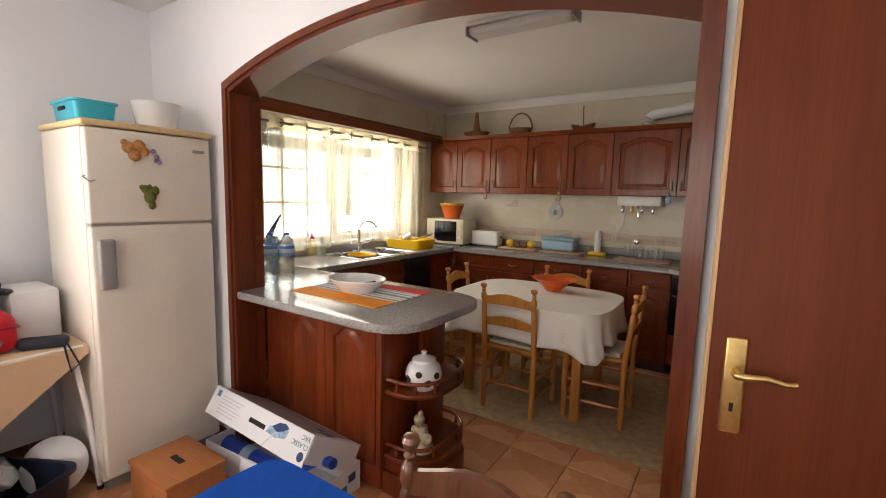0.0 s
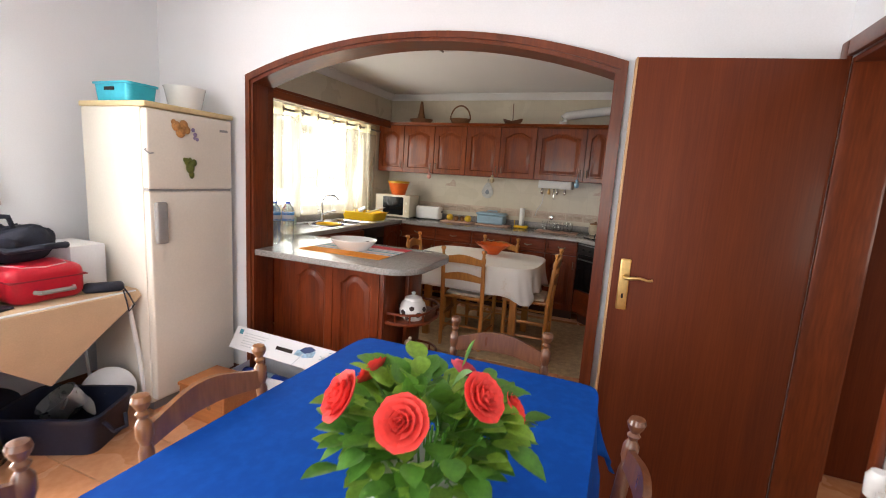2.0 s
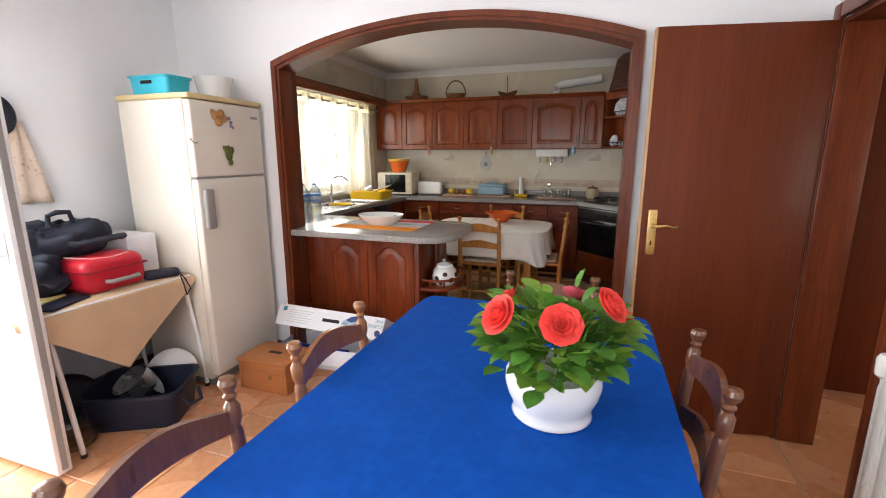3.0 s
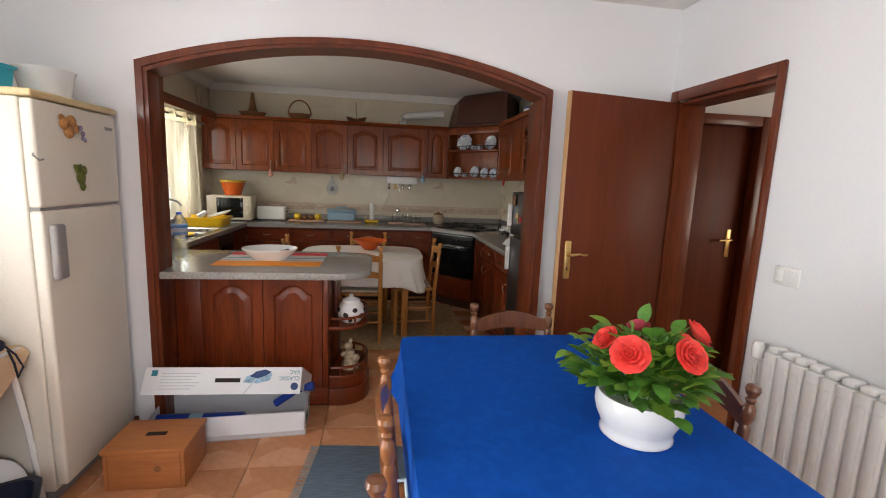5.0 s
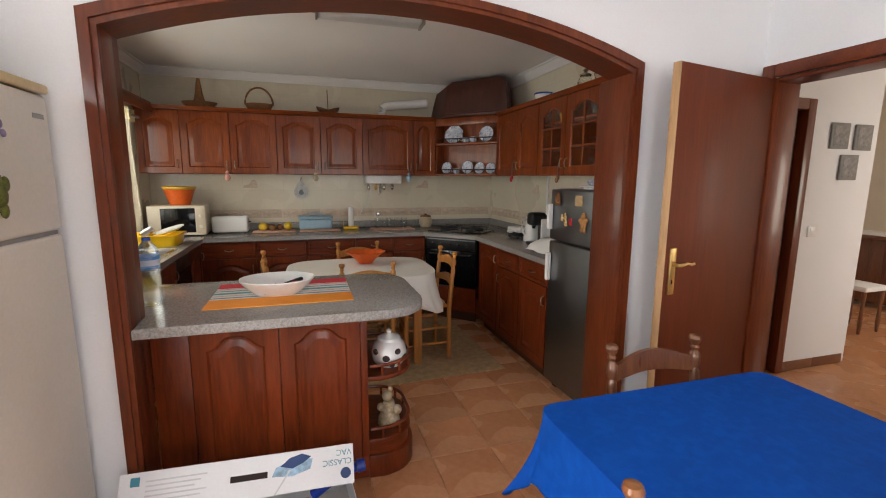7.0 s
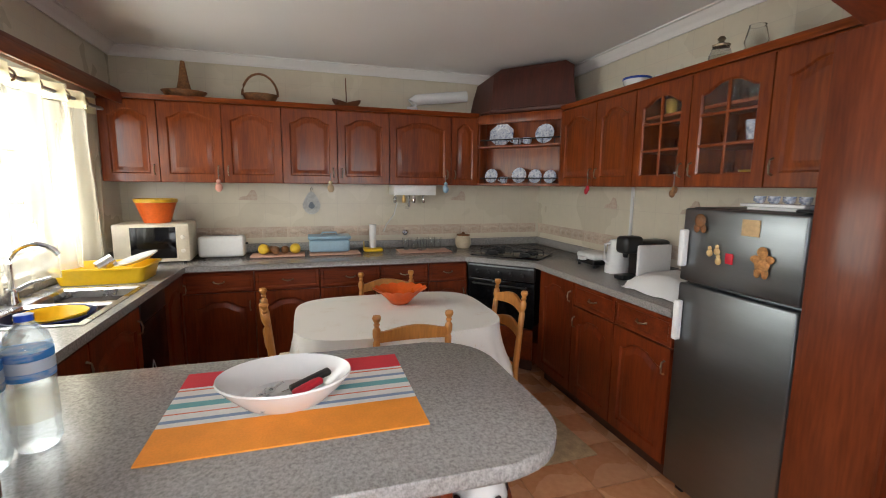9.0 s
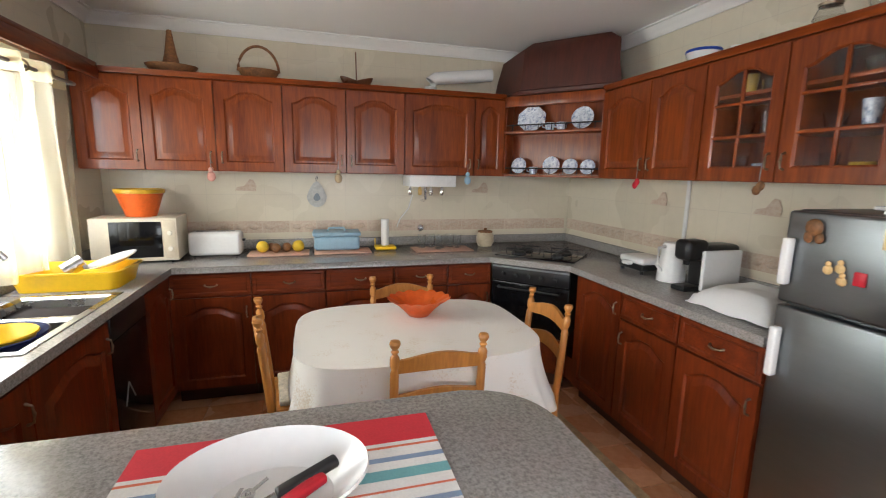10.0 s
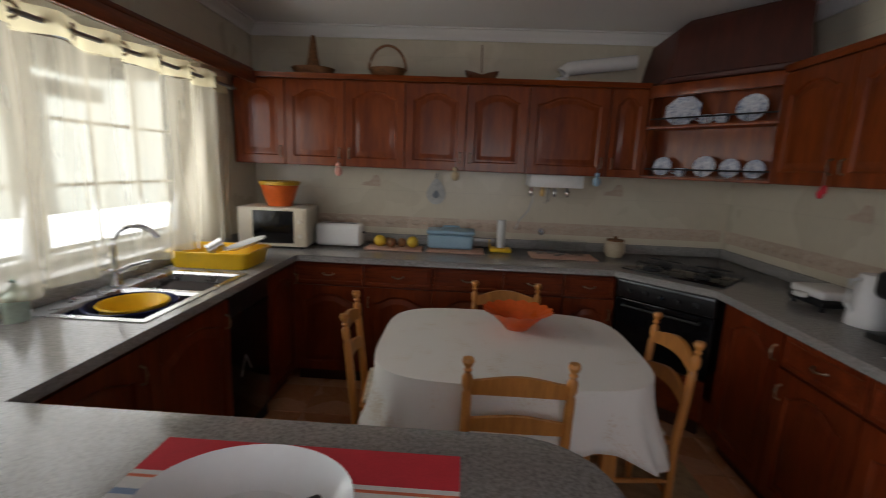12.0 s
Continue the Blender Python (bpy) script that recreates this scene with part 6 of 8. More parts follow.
# ---- kitchen table and chairs ----


def cloth(name, cx, cy, hx, hy, power, z, drop, flare, label, material, waves, seed, corner_drop=0.0):
    """A tablecloth: a flat top with a wavy hanging skirt."""
    n = 168
    rnd = random.Random(seed)
    ph = [rnd.uniform(0, 6.28) for _ in range(4)]
    bm = bmesh.new()

    def outline(scale, i):
        a = 2 * math.pi * i / n
        c, s = math.cos(a), math.sin(a)
        x = (abs(c) ** (2 / power)) * (1 if c >= 0 else -1)
        y = (abs(s) ** (2 / power)) * (1 if s >= 0 else -1)
        return x * hx * scale, y * hy * scale, a
    rows = []
    for f in (0.3, 0.6, 0.85, 0.97):
        rows.append([bm.verts.new((cx + outline(f, i)[0], cy + outline(f, i)[1], z + 0.0015 * noise.noise(Vector((outline(f, i)[0] * 6, outline(f, i)[1] * 6, seed))))) for i in range(n)])
    steps = 9
    for r in range(steps + 1):
        t = r / steps
        row = []
        for i in range(n):
            x, y, a = outline(1.0, i)
            nx, ny = x / hx ** 2, y / hy ** 2
            ln = math.hypot(nx, ny) or 1
            nx, ny = nx / ln, ny / ln
            corner = abs(math.sin(2 * a)) ** 5
            w = 0.55 * math.sin(waves * a + ph[0]) + 0.3 * math.sin(waves * 1.7 * a + ph[1]) + 0.25 * math.sin(waves * 0.5 * a + ph[2])
            d = drop * (1 + 0.06 * math.sin(3 * a + ph[3]) + corner_drop * corner)
            out = 0.008 + flare * t * (0.35 + 0.65 * w) + flare * (1.25 + 1.4 * corner_drop) * t * corner
            zz = z - 0.006 * (1 - (1 - min(1, t * 3)) ** 2) - d * t
            row.append(bm.verts.new((cx + x + nx * out * (0.2 + t), cy + y + ny * out * (0.2 + t), zz)))
        rows.append(row)
    for a, b in zip(rows, rows[1:]):
        ring_faces(bm, a, b)
    bm.faces.new(rows[0])
    ob = solo(name, bm, material, (cx, cy, z), label, "tablecloth", smooth=60)
    md = ob.modifiers.new("thickness", "SOLIDIFY")
    md.thickness, md.offset = 0.0025, -1
    return ob


KTX, KTY, KTZ = -1.325, 3.20, 0.745
kt = thing("kitchen_table", (KTX, KTY, 0), "pine kitchen table under a cream tablecloth", "table")
part("tabletop", slab(bmesh.new(), [(KTX + 0.545 * math.copysign(abs(math.cos(a)) ** 0.45, math.cos(a)), KTY + 0.415 * math.copysign(abs(math.sin(a)) ** 0.45, math.sin(a))) for a in (2 * math.pi * i / 48 for i in range(48))], KTZ - 0.03, KTZ - 0.005, 0.004), M_PINE, kt)
for sx in (-1, 1):
    for sy in (-1, 1):
        part("leg", B((KTX + sx * 0.40 - 0.03, KTY + sy * 0.28 - 0.03, 0), (KTX + sx * 0.40 + 0.03, KTY + sy * 0.28 + 0.03, KTZ - 0.031), 0.006), M_PINE, kt)
for sy in (-1, 1):
    part("apron_rail", B((KTX - 0.369, KTY + sy * 0.28 - 0.012, KTZ - 0.12), (KTX + 0.369, KTY + sy * 0.28 + 0.012, KTZ - 0.031), 0.003), M_PINE, kt)
cloth("kitchen_tablecloth", KTX, KTY, 0.565, 0.435, 4.2, KTZ + 0.002, 0.215, 0.042, "cream printed tablecloth hanging in soft folds over the kitchen table", M_LINEN, 15, 5, 0.32)


def ladder_chair(name, m, wood, height, label, category, group, seat_mat, slats, width=0.36, cushion=True):
    """A ladder-back chair with turned posts: back at y = 0, seat towards +y."""
    c = tagged(new(name), label, category, group)
    OFFS[c.name] = Vector((0, 0, 0))
    h = width / 2
    lean = 0.045
    def yb(z):
        return -lean * max(0, (z - 0.42)) / (height - 0.42)
    for sx in (-1, 1):
        prof = [(0.001, 0.0), (0.015, 0.0), (0.018, 0.10), (0.018, 0.42), (0.019, 0.46), (0.017, height - 0.14), (0.012, height - 0.125), (0.019, height - 0.105), (0.019, height - 0.075), (0.010, height - 0.060), (0.016, height - 0.048), (0.010, height - 0.040), (0.018, height - 0.028), (0.022, height - 0.016), (0.018, height - 0.004), (0.001, height)]
        bm = lathe(bmesh.new(), prof, (0, 0, 0), 12)
        for v in bm.verts:
            v.co.y += yb(v.co.z)
            v.co.x += sx * h
        part("back_post", bm, wood, c)
        part("front_leg", lathe(bmesh.new(), [(0.001, 0), (0.014, 0), (0.018, 0.12), (0.020, 0.25), (0.018, 0.40), (0.020, 0.445), (0.001, 0.447)], (sx * h * 1.06, 0.36, 0), 12), wood, c)
        for z in (0.14, 0.27):
            part("side_stretcher", tube(bmesh.new(), [(sx * h, 0.012, z), (sx * h * 1.03, 0.18, z), (sx * h * 1.06, 0.345, z)], [0.008, 0.012, 0.008], 8), wood, c)
    for z in (0.18, 0.30):
        part("front_stretcher", tube(bmesh.new(), [(-h * 1.06 + 0.015, 0.36, z), (0, 0.36, z), (h * 1.06 - 0.015, 0.36, z)], [0.008, 0.012, 0.008], 8), wood, c)
    part("back_stretcher", tube(bmesh.new(), [(-h + 0.015, 0, 0.20), (h - 0.015, 0, 0.20)], 0.009, 8), wood, c)
    for z, hh in slats:
        bm = bmesh.new()
        n = 12
        vs = []
        for i in range(n + 1):
            u = i / n
            x = -h + 0.012 + (width - 0.024) * u
            crest = hh * (0.62 + 0.38 * math.sin(math.pi * u) ** 1.3)
            dip = hh * 0.16 * math.sin(math.pi * u)
            y0 = -0.022 * math.sin(math.pi * u)
            vs.append([bm.verts.new((x, y0 + dy + yb(zz), zz)) for dy, zz in ((-0.008, z + dip), (0.008, z + dip), (0.008, z + crest), (-0.008, z + crest))])
        for a, b in zip(vs, vs[1:]):
            ring_faces(bm, a, b)
        bm.faces.new(vs[0])
        bm.faces.new(vs[-1])
        part("slat", bm, wood, c)
    part("seat", slab(bmesh.new(), [(-h * 1.0, 0.015), (h * 1.0, 0.015), (h * 1.13, 0.385), (-h * 1.13, 0.385)], 0.43, 0.458, 0.010), seat_mat if not cushion else wood, c)
    if cushion:
        part("seat_pad", slab(bmesh.new(), [(-h * 0.9, 0.03), (h * 0.9, 0.03), (h * 1.05, 0.37), (-h * 1.05, 0.37)], 0.4585, 0.485, 0.012), seat_mat, c)
    if name == "dining_chair":  # bows that tie the pad to the back posts
        for sx in (-1, 1):
            bm = bmesh.new()
            k = Vector((sx * (h + 0.004), -0.026, 0.478))
            tube(bm, [Vector((sx * h * 0.86, 0.040, 0.478)), Vector((sx * (h - 0.030), -0.012, 0.480)), k], 0.005, 6)
            for ox in (-0.045, 0.05):
                tube(bm, [k, k + Vector((ox * 0.6, -0.012, 0.026)), k + Vector((ox, -0.016, 0.006)), k + Vector((ox * 0.5, -0.010, -0.012)), k], 0.006, 6)
                tube(bm, [k, k + Vector((ox * 0.35, -0.012, -0.05)), k + Vector((ox * 0.6, -0.008, -0.125))], 0.006, 6)
            part("tie", bm, seat_mat, c, "pale blue cloth tie in a bow")
    c.matrix_basis = m
    return c


KS = ((0.60, 0.08), (0.745, 0.085))
first = ladder_chair("kitchen_chair", pose(-1.33, 2.735, 0), M_PINE, 0.885, "honey pine ladder-back chair with a checked seat pad", "chair", "kitchen chairs", M_CUSHION, KS, 0.355)
for m in (pose(-1.285, 3.70, 0, 0, 0, 180), pose(-2.005, 3.24, 0, 0, 0, -84), pose(-0.655, 3.14, 0, 0, 0, 92)):
    copy_thing(first, m)

# orange bowl with a wavy rim
bm = bmesh.new()
ob_rows = []
for rad, z, wave in ((0.030, 0.002, 0.0), (0.048, 0.004, 0.0), (0.075, 0.035, 0.10), (0.108, 0.066, 0.30), (0.142, 0.088, 0.7), (0.150, 0.092, 1.0), (0.144, 0.089, 0.9), (0.104, 0.068, 0.35), (0.070, 0.040, 0.1), (0.040, 0.010, 0.0)):
    ring = []
    for i in range(96):
        a = 2 * math.pi * i / 96
        lobe = abs(math.sin(8 * a + 0.4))
        rr_ = 1.12 * rad * (1 + 0.05 * wave * (lobe - 0.5))
        ring.append(bm.verts.new((-1.265 + rr_ * math.cos(a), 3.355 + rr_ * 0.86 * math.sin(a), KTZ + 0.004 + z * 1.1 + 0.010 * wave * (lobe - 0.5))))
    ob_rows.append(ring)
for a, b in zip(ob_rows, ob_rows[1:]):
    ring_faces(bm, a, b)
bm.faces.new(ob_rows[0])
bm.faces.new(ob_rows[-1])
solo("orange_bowl", bm, two_sided(mat("orange_glass_glaze", (0.80, 0.14, 0.02), 0.3, var=0.08, scale=14, bump=0.02), (0.95, 0.22, 0.03), 0.2), (-1.265, 3.355, KTZ + 0.005), "orange bowl with a ribbed wavy rim on the kitchen table", "bowl", smooth=50)

# ---- peninsula things ----
pm = thing("placemat", (-1.84, 1.88, CT), "striped red, white and orange woven placemat", "placemat")
rows_def = [("orange", 1.655, 1.80), ("white", 1.80, 1.82), ("blue", 1.82, 1.835), ("white", 1.835, 1.862), ("coral", 1.862, 1.868), ("white", 1.868, 1.895), ("teal", 1.895, 1.925), ("white", 1.925, 1.95), ("blue", 1.95, 1.965), ("white", 1.965, 1.995), ("coral", 1.995, 2.003), ("white", 2.003, 2.015), ("red", 2.015, 2.118)]
for k, (cname, ya, yb_) in enumerate(rows_def):
    part("stripe", B((-2.155, ya + 0.0002, CT + 0.0008), (-1.53, yb_ - 0.0002, CT + 0.0045), 0), M_STRIPES[cname], pm)
sb = thing("serving_bowl", (-1.868, 1.878, CT + 0.005), "large white oval bowl with knives and keys in it", "bowl")
zb = CT + 0.005
part("bowl", lathe(bmesh.new(), [(0.001, zb), (0.104, zb), (0.112, zb + 0.006), (0.153, zb + 0.045), (0.172, zb + 0.068), (0.170, zb + 0.073), (0.149, zb + 0.050), (0.108, zb + 0.015), (0.001, zb + 0.010)], (-1.868, 1.878, 0), 44, "z", (1.0, 0.80)), M_PORCELAIN, sb)


def knife(x, y, rz, length, hm, label, lift=8):
    k = thing("knife", (x, y, zb + 0.02), label, "knife")
    m = pose(x, y, zb + 0.030, 0, -lift, rz)
    part("grip", moved(B((0, -0.013, -0.009), (length, 0.013, 0.009), 0.007, 3), m), hm, k)
    part("blade", moved(B((-0.09, -0.009, -0.001), (-0.0005, 0.009, 0.001), 0.0005), m), M_STAINLESS, k)
    return k


knife(-1.858, 1.865, 18, 0.115, M_BLACK, "knife with a black handle in the bowl", 14)
knife(-1.848, 1.835, 30, 0.085, M_RED, "small knife with a red handle in the bowl", 10)
for k, (x, y, rz) in enumerate(((-1.945, 1.850, 20), (-1.930, 1.872, 75), (-1.915, 1.845, 130), (-1.905, 1.880, 40), (-1.925, 1.825, 160))):
    ky = thing("key", (x, y, zb + 0.012), "small steel key lying in the white bowl", "key", "keys in the bowl")
    m = pose(x, y, zb + 0.017 + 0.004 * k, 8 * (k - 2), 12 * (k % 3 - 1), rz)
    part("bow", moved(lathe(bmesh.new(), [(0.005, -0.001), (0.012, -0.001), (0.012, 0.001), (0.005, 0.001), (0.005, -0.001)], (0, 0, 0), 14), m), M_STAINLESS, ky)
    part("blade", moved(B((0.011, -0.0035, -0.0009), (0.040, 0.0035, 0.0009), 0.0005), m), M_STAINLESS, ky)
for x, y, rz in ((-1.958, 1.838, 25), (-1.938, 1.812, 100)):
    solo("key_fob", moved(B((-0.016, -0.010, -0.005), (0.016, 0.010, 0.005), 0.004, 3), pose(x, y, zb + 0.024, 10, 14, rz)), M_PEAR, (x, y, zb + 0.012), "small brown leather key fob in the white bowl", "key fob")


def bottle(x, y, h, r, lab, label):
    b = thing("water_bottle", (x, y, CT), label, "bottle", "bottles on the peninsula")
    prof = [(0.001, CT + 0.002), (r * 0.8, CT + 0.002), (r, CT + 0.02)]
    for k in range(9):
        prof += [(r * (0.965 if k % 2 else 1.0), CT + 0.03 + k * h * 0.07)]
    prof += [(r, CT + h * 0.77), (r * 0.86, CT + h * 0.85), (r * 0.42, CT + h * 0.935), (0.014, CT + h * 0.955), (0.014, CT + h * 0.97), (0.001, CT + h * 0.971)]
    part("bottle_body", lathe(bmesh.new(), prof, (x, y, 0), 22), M_BOTTLE, b)
    part("cap", lathe(bmesh.new(), [(0.0165, CT + h * 0.955), (0.0165, CT + h), (0.001, CT + h + 0.001)], (x, y, 0), 16), M_CAP, b, "blue screw cap")
    for f0, f1, lm, lt in ((0.545, 0.60, M_LABEL, "blue label band"), (0.602, 0.685, M_LABELW, "white label band"), (0.687, 0.745, M_LABEL, "blue label band")):
        part("label", lathe(bmesh.new(), [(r * 1.008, CT + h * f0), (r * 1.012, CT + h * (f0 + 0.004)), (r * 1.012, CT + h * (f1 - 0.004)), (r * 1.008, CT + h * f1)], (x, y, 0), 22), lm, b, lt)
    if lab:
        part("lower_label", lathe(bmesh.new(), [(r * 1.008, CT + h * 0.24), (r * 1.012, CT + h * 0.245), (r * 1.012, CT + h * 0.42), (r * 1.008, CT + h * 0.425)], (x, y, 0), 22), M_LABELY, b, "yellow printed sleeve")
    return b


bottle(-2.428, 1.726, 0.298, 0.043, False, "clear plastic water bottle with a blue label")
bottle(-2.376, 1.803, 0.298, 0.043, True, "clear plastic water bottle with blue and yellow labels")
bottle(-2.60, 1.86, 0.298, 0.043, False, "clear plastic water bottle with a blue label")
sp = thing("snake_plant", (-2.83, 1.93, CT), "snake plant with upright pointed leaves in a blue pot", "plant")
part("pot", lathe(bmesh.new(), [(0.001, CT + 0.001), (0.055, CT + 0.001), (0.075, CT + 0.12), (0.068, CT + 0.12), (0.05, CT + 0.09), (0.001, CT + 0.09)], (-2.83, 1.93, 0), 20), M_COBALT, sp)
for dx, dy, tx, ty, hh in ((-0.02, 0.0, -0.03, -0.16, 0.36), (0.02, 0.01, 0.06, 0.10, 0.30), (0.0, -0.02, -0.06, 0.05, 0.24), (0.015, -0.02, 0.10, -0.05, 0.27)):
    bm = bmesh.new()
    rows = []
    for k in range(9):
        t = k / 8
        w = 0.026 * (1 - t ** 2.2) + 0.001
        cx_, cy_ = -2.83 + dx + tx * t ** 1.6, 1.93 + dy + ty * t ** 1.6
        rows.append([bm.verts.new((cx_ + w * 0.75 * s + (0.006 if s == 0 else 0), cy_ + w * 0.66 * s, CT + 0.085 + hh * t)) for s in (-1, 0, 1)])
    for a, b in zip(rows, rows[1:]):
        for s in range(2):
            bm.faces.new((a[s], a[s + 1], b[s + 1], b[s]))
    lf = part("leaf", bm, M_SANSE, sp)
    md = lf.modifiers.new("thickness", "SOLIDIFY")
    md.thickness = 0.004
jar = thing("ceramic_jar", (-1.345, 1.80, 0.523), "white lidded ceramic jar with dark spots on the shelf", "jar")
zj = 0.523
part("jar", lathe(bmesh.new(), [(0.001, zj), (0.060, zj), (0.085, zj + 0.03), (0.090, zj + 0.075), (0.075, zj + 0.115), (0.055, zj + 0.130), (0.001, zj + 0.131)], (-1.345, 1.80, 0), 24), M_PORCELAIN, jar)
part("lid", lathe(bmesh.new(), [(0.060, zj + 0.1315), (0.056, zj + 0.145), (0.025, zj + 0.158), (0.010, zj + 0.163), (0.016, zj + 0.178), (0.001, zj + 0.186)], (-1.345, 1.80, 0), 24), M_PORCELAIN, jar)
for a, z, r in ((-110, 0.06, 0.02), (-70, 0.09, 0.017), (-40, 0.05, 0.02), (-150, 0.085, 0.018), (-10, 0.08, 0.018), (-90, 0.025, 0.014)):
    rad = 0.089
    x, y = -1.345 + rad * math.cos(radians(a)), 1.80 + rad * math.sin(radians(a))
    part("spot", moved(lathe(bmesh.new(), [(0.001, 0.004), (r * 0.8, 0.002), (r, -0.004)], (0, 0, 0), 9), pose(x, y, zj + z, 0, 0, a) @ pose(0, 0, 0, 0, 90, 0)), M_SPOT, jar)
zf = 0.198
solo("china_figure", ball(ball(ball(ball(lathe(bmesh.new(), [(0.001, zf), (0.06, zf), (0.055, zf + 0.03), (0.035, zf + 0.07), (0.028, zf + 0.12), (0.001, zf + 0.13)], (-1.35, 1.80, 0), 14), (-1.36, 1.79, zf + 0.155), 0.028), (-1.31, 1.79, zf + 0.07), 0.026), (-1.39, 1.80, zf + 0.09), 0.022), (-1.345, 1.78, zf + 0.195), 0.013), M_GOLDFIG, (-1.35, 1.80, zf), "small painted china figure on the lower shelf", "figurine")

# ---- dining room ----
TX0, TX1, TY0, TY1, TZ = -1.075, -0.155, -0.80, 0.775, 0.780
dt = thing("dining_table", ((TX0 + TX1) / 2, (TY0 + TY1) / 2, 0), "wooden dining table under a royal blue cloth", "table")
part("tabletop", B((TX0 + 0.012, TY0 + 0.012, TZ - 0.035), (TX1 - 0.012, TY1 - 0.012, TZ - 0.004), 0.004), M_WALNUT, dt)
for x in (TX0 + 0.10, TX1 - 0.10):
    for y in (TY0 + 0.10, TY1 - 0.10):
        part("leg", B((x - 0.035, y - 0.035, 0), (x + 0.035, y + 0.035, TZ - 0.036), 0.006), M_WALNUT, dt)
cloth("blue_tablecloth", (TX0 + TX1) / 2, (TY0 + TY1) / 2, (TX1 - TX0) / 2, (TY1 - TY0) / 2, 22, TZ + 0.001, 0.20, 0.035, "royal blue tablecloth hanging over the edges of the dining table", M_BLUE, 13, 3, 0.55)
DS = ((0.60, 0.09), (0.765, 0.09))
M_PALEPAD = mat("pale_blue_pad_cloth", (0.50, 0.64, 0.74), 0.9, var=0.08, scale=14, fine=90, bump=0.3)
M_BOTTLEW = mat("white_bottle_plastic", (0.80, 0.81, 0.81), 0.38, var=0.03, scale=10, fine=80, bump=0.02)
LBL_D = "dark walnut ladder-back chair with turned posts at the dining table"
fd = ladder_chair("dining_chair", pose(-0.54, 0.845, 0, 0, 0, 180), M_WALNUT, 0.90, LBL_D, "chair", "dining chairs", M_PALEPAD, DS, 0.365, True)
for m in (pose(-1.125, -0.495, 0, 0, 0, -90), pose(-0.105, 0.195, 0, 0, 0, 90)):
    copy_thing(fd, m)
ladder_chair("dining_chair", pose(-1.105, 0.09, 0, 0, 0, -90), mat("lighter_chair_wood", (0.32, 0.125, 0.04), 0.32, scale=2.0, fine=12, bump=0.05, second=(0.19, 0.066, 0.022), stretch=UP, coat=0.4), 0.90, "reddish-brown ladder-back chair with turned posts beside the dining table", "chair", "dining chairs", M_PALEPAD, DS, 0.365, True)

# white bottle at the near end of the table
QX, QY, QZ = -0.42, -0.655, TZ + 0.0035
wbt = thing("plastic_bottle", (QX, QY, QZ), "white plastic bottle with a screw cap on the blue tablecloth", "bottle")
part("body", lathe(bmesh.new(), [(0.001, QZ), (0.029, QZ), (0.032, QZ + 0.004), (0.032, QZ + 0.160), (0.029, QZ + 0.185), (0.018, QZ + 0.215), (0.011, QZ + 0.226), (0.011, QZ + 0.234), (0.001, QZ + 0.234)], (QX, QY, 0), 32), M_BOTTLEW, wbt, smooth=60)
part("cap", lathe(bmesh.new(), [(0.0112, QZ + 0.230), (0.0125, QZ + 0.230), (0.0130, QZ + 0.232), (0.0126, QZ + 0.253), (0.0112, QZ + 0.2555), (0.0085, QZ + 0.2555), (0.0075, QZ + 0.2535), (0.001, QZ + 0.2535)], (QX, QY, 0), 28), M_BOTTLEW, wbt, "white screw cap with a sunk top", smooth=40)

# camellia bowl
FX, FY, FZ = -0.450, -0.020, TZ + 0.0035
fb = thing("flower_bowl", (FX, FY, FZ), "white ceramic bowl of coral flowers and glossy green leaves", "flower arrangement")
bm = lathe(bmesh.new(), [(0.001, FZ), (0.093, FZ), (0.097, FZ + 0.004), (0.095, FZ + 0.012), (0.093, FZ + 0.024), (0.098, FZ + 0.036), (0.109, FZ + 0.060), (0.115, FZ + 0.085), (0.114, FZ + 0.105), (0.109, FZ + 0.120), (0.103, FZ + 0.120), (0.107, FZ + 0.095), (0.06, FZ + 0.085), (0.001, FZ + 0.085)], (FX, FY, 0), 180)
for v in bm.verts:  # fine upright ribs round the belly
    d = Vector((v.co.x - FX, v.co.y - FY, 0))
    if 0.092 < d.length and 0.034 < v.co.z - FZ < 0.119:
        v.co -= d.normalized() * (0.0016 if round(math.atan2(d.y, d.x) / (2 * math.pi) * 180) % 2 else 0.0)
part("bowl", bm, M_PORCELAIN, fb, smooth=60)
rnd = random.Random(11)


def leaf_blade(bm, base, tip_dir, length, width, droop):
    d = Vector(tip_dir).normalized()
    side = d.cross(Vector((0, 0, 1)))
    if side.length < 0.05:
        side = Vector((1, 0, 0))
    side.normalize()
    up = side.cross(d).normalized()
    rows = []
    for k in range(6):
        t = k / 5
        w = width * math.sin(math.pi * min(1, 0.06 + t * 0.94)) ** 0.75 * (1 - 0.25 * t)
        p = Vector(base) + d * length * t - Vector((0, 0, 1)) * droop * length * t * t
        rows.append([bm.verts.new(p - side * w + up * w * 0.25), bm.verts.new(p), bm.verts.new(p + side * w + up * w * 0.25)])
    for a, b in zip(rows, rows[1:]):
        for s in range(2):
            bm.faces.new((a[s], a[s + 1], b[s + 1], b[s]))


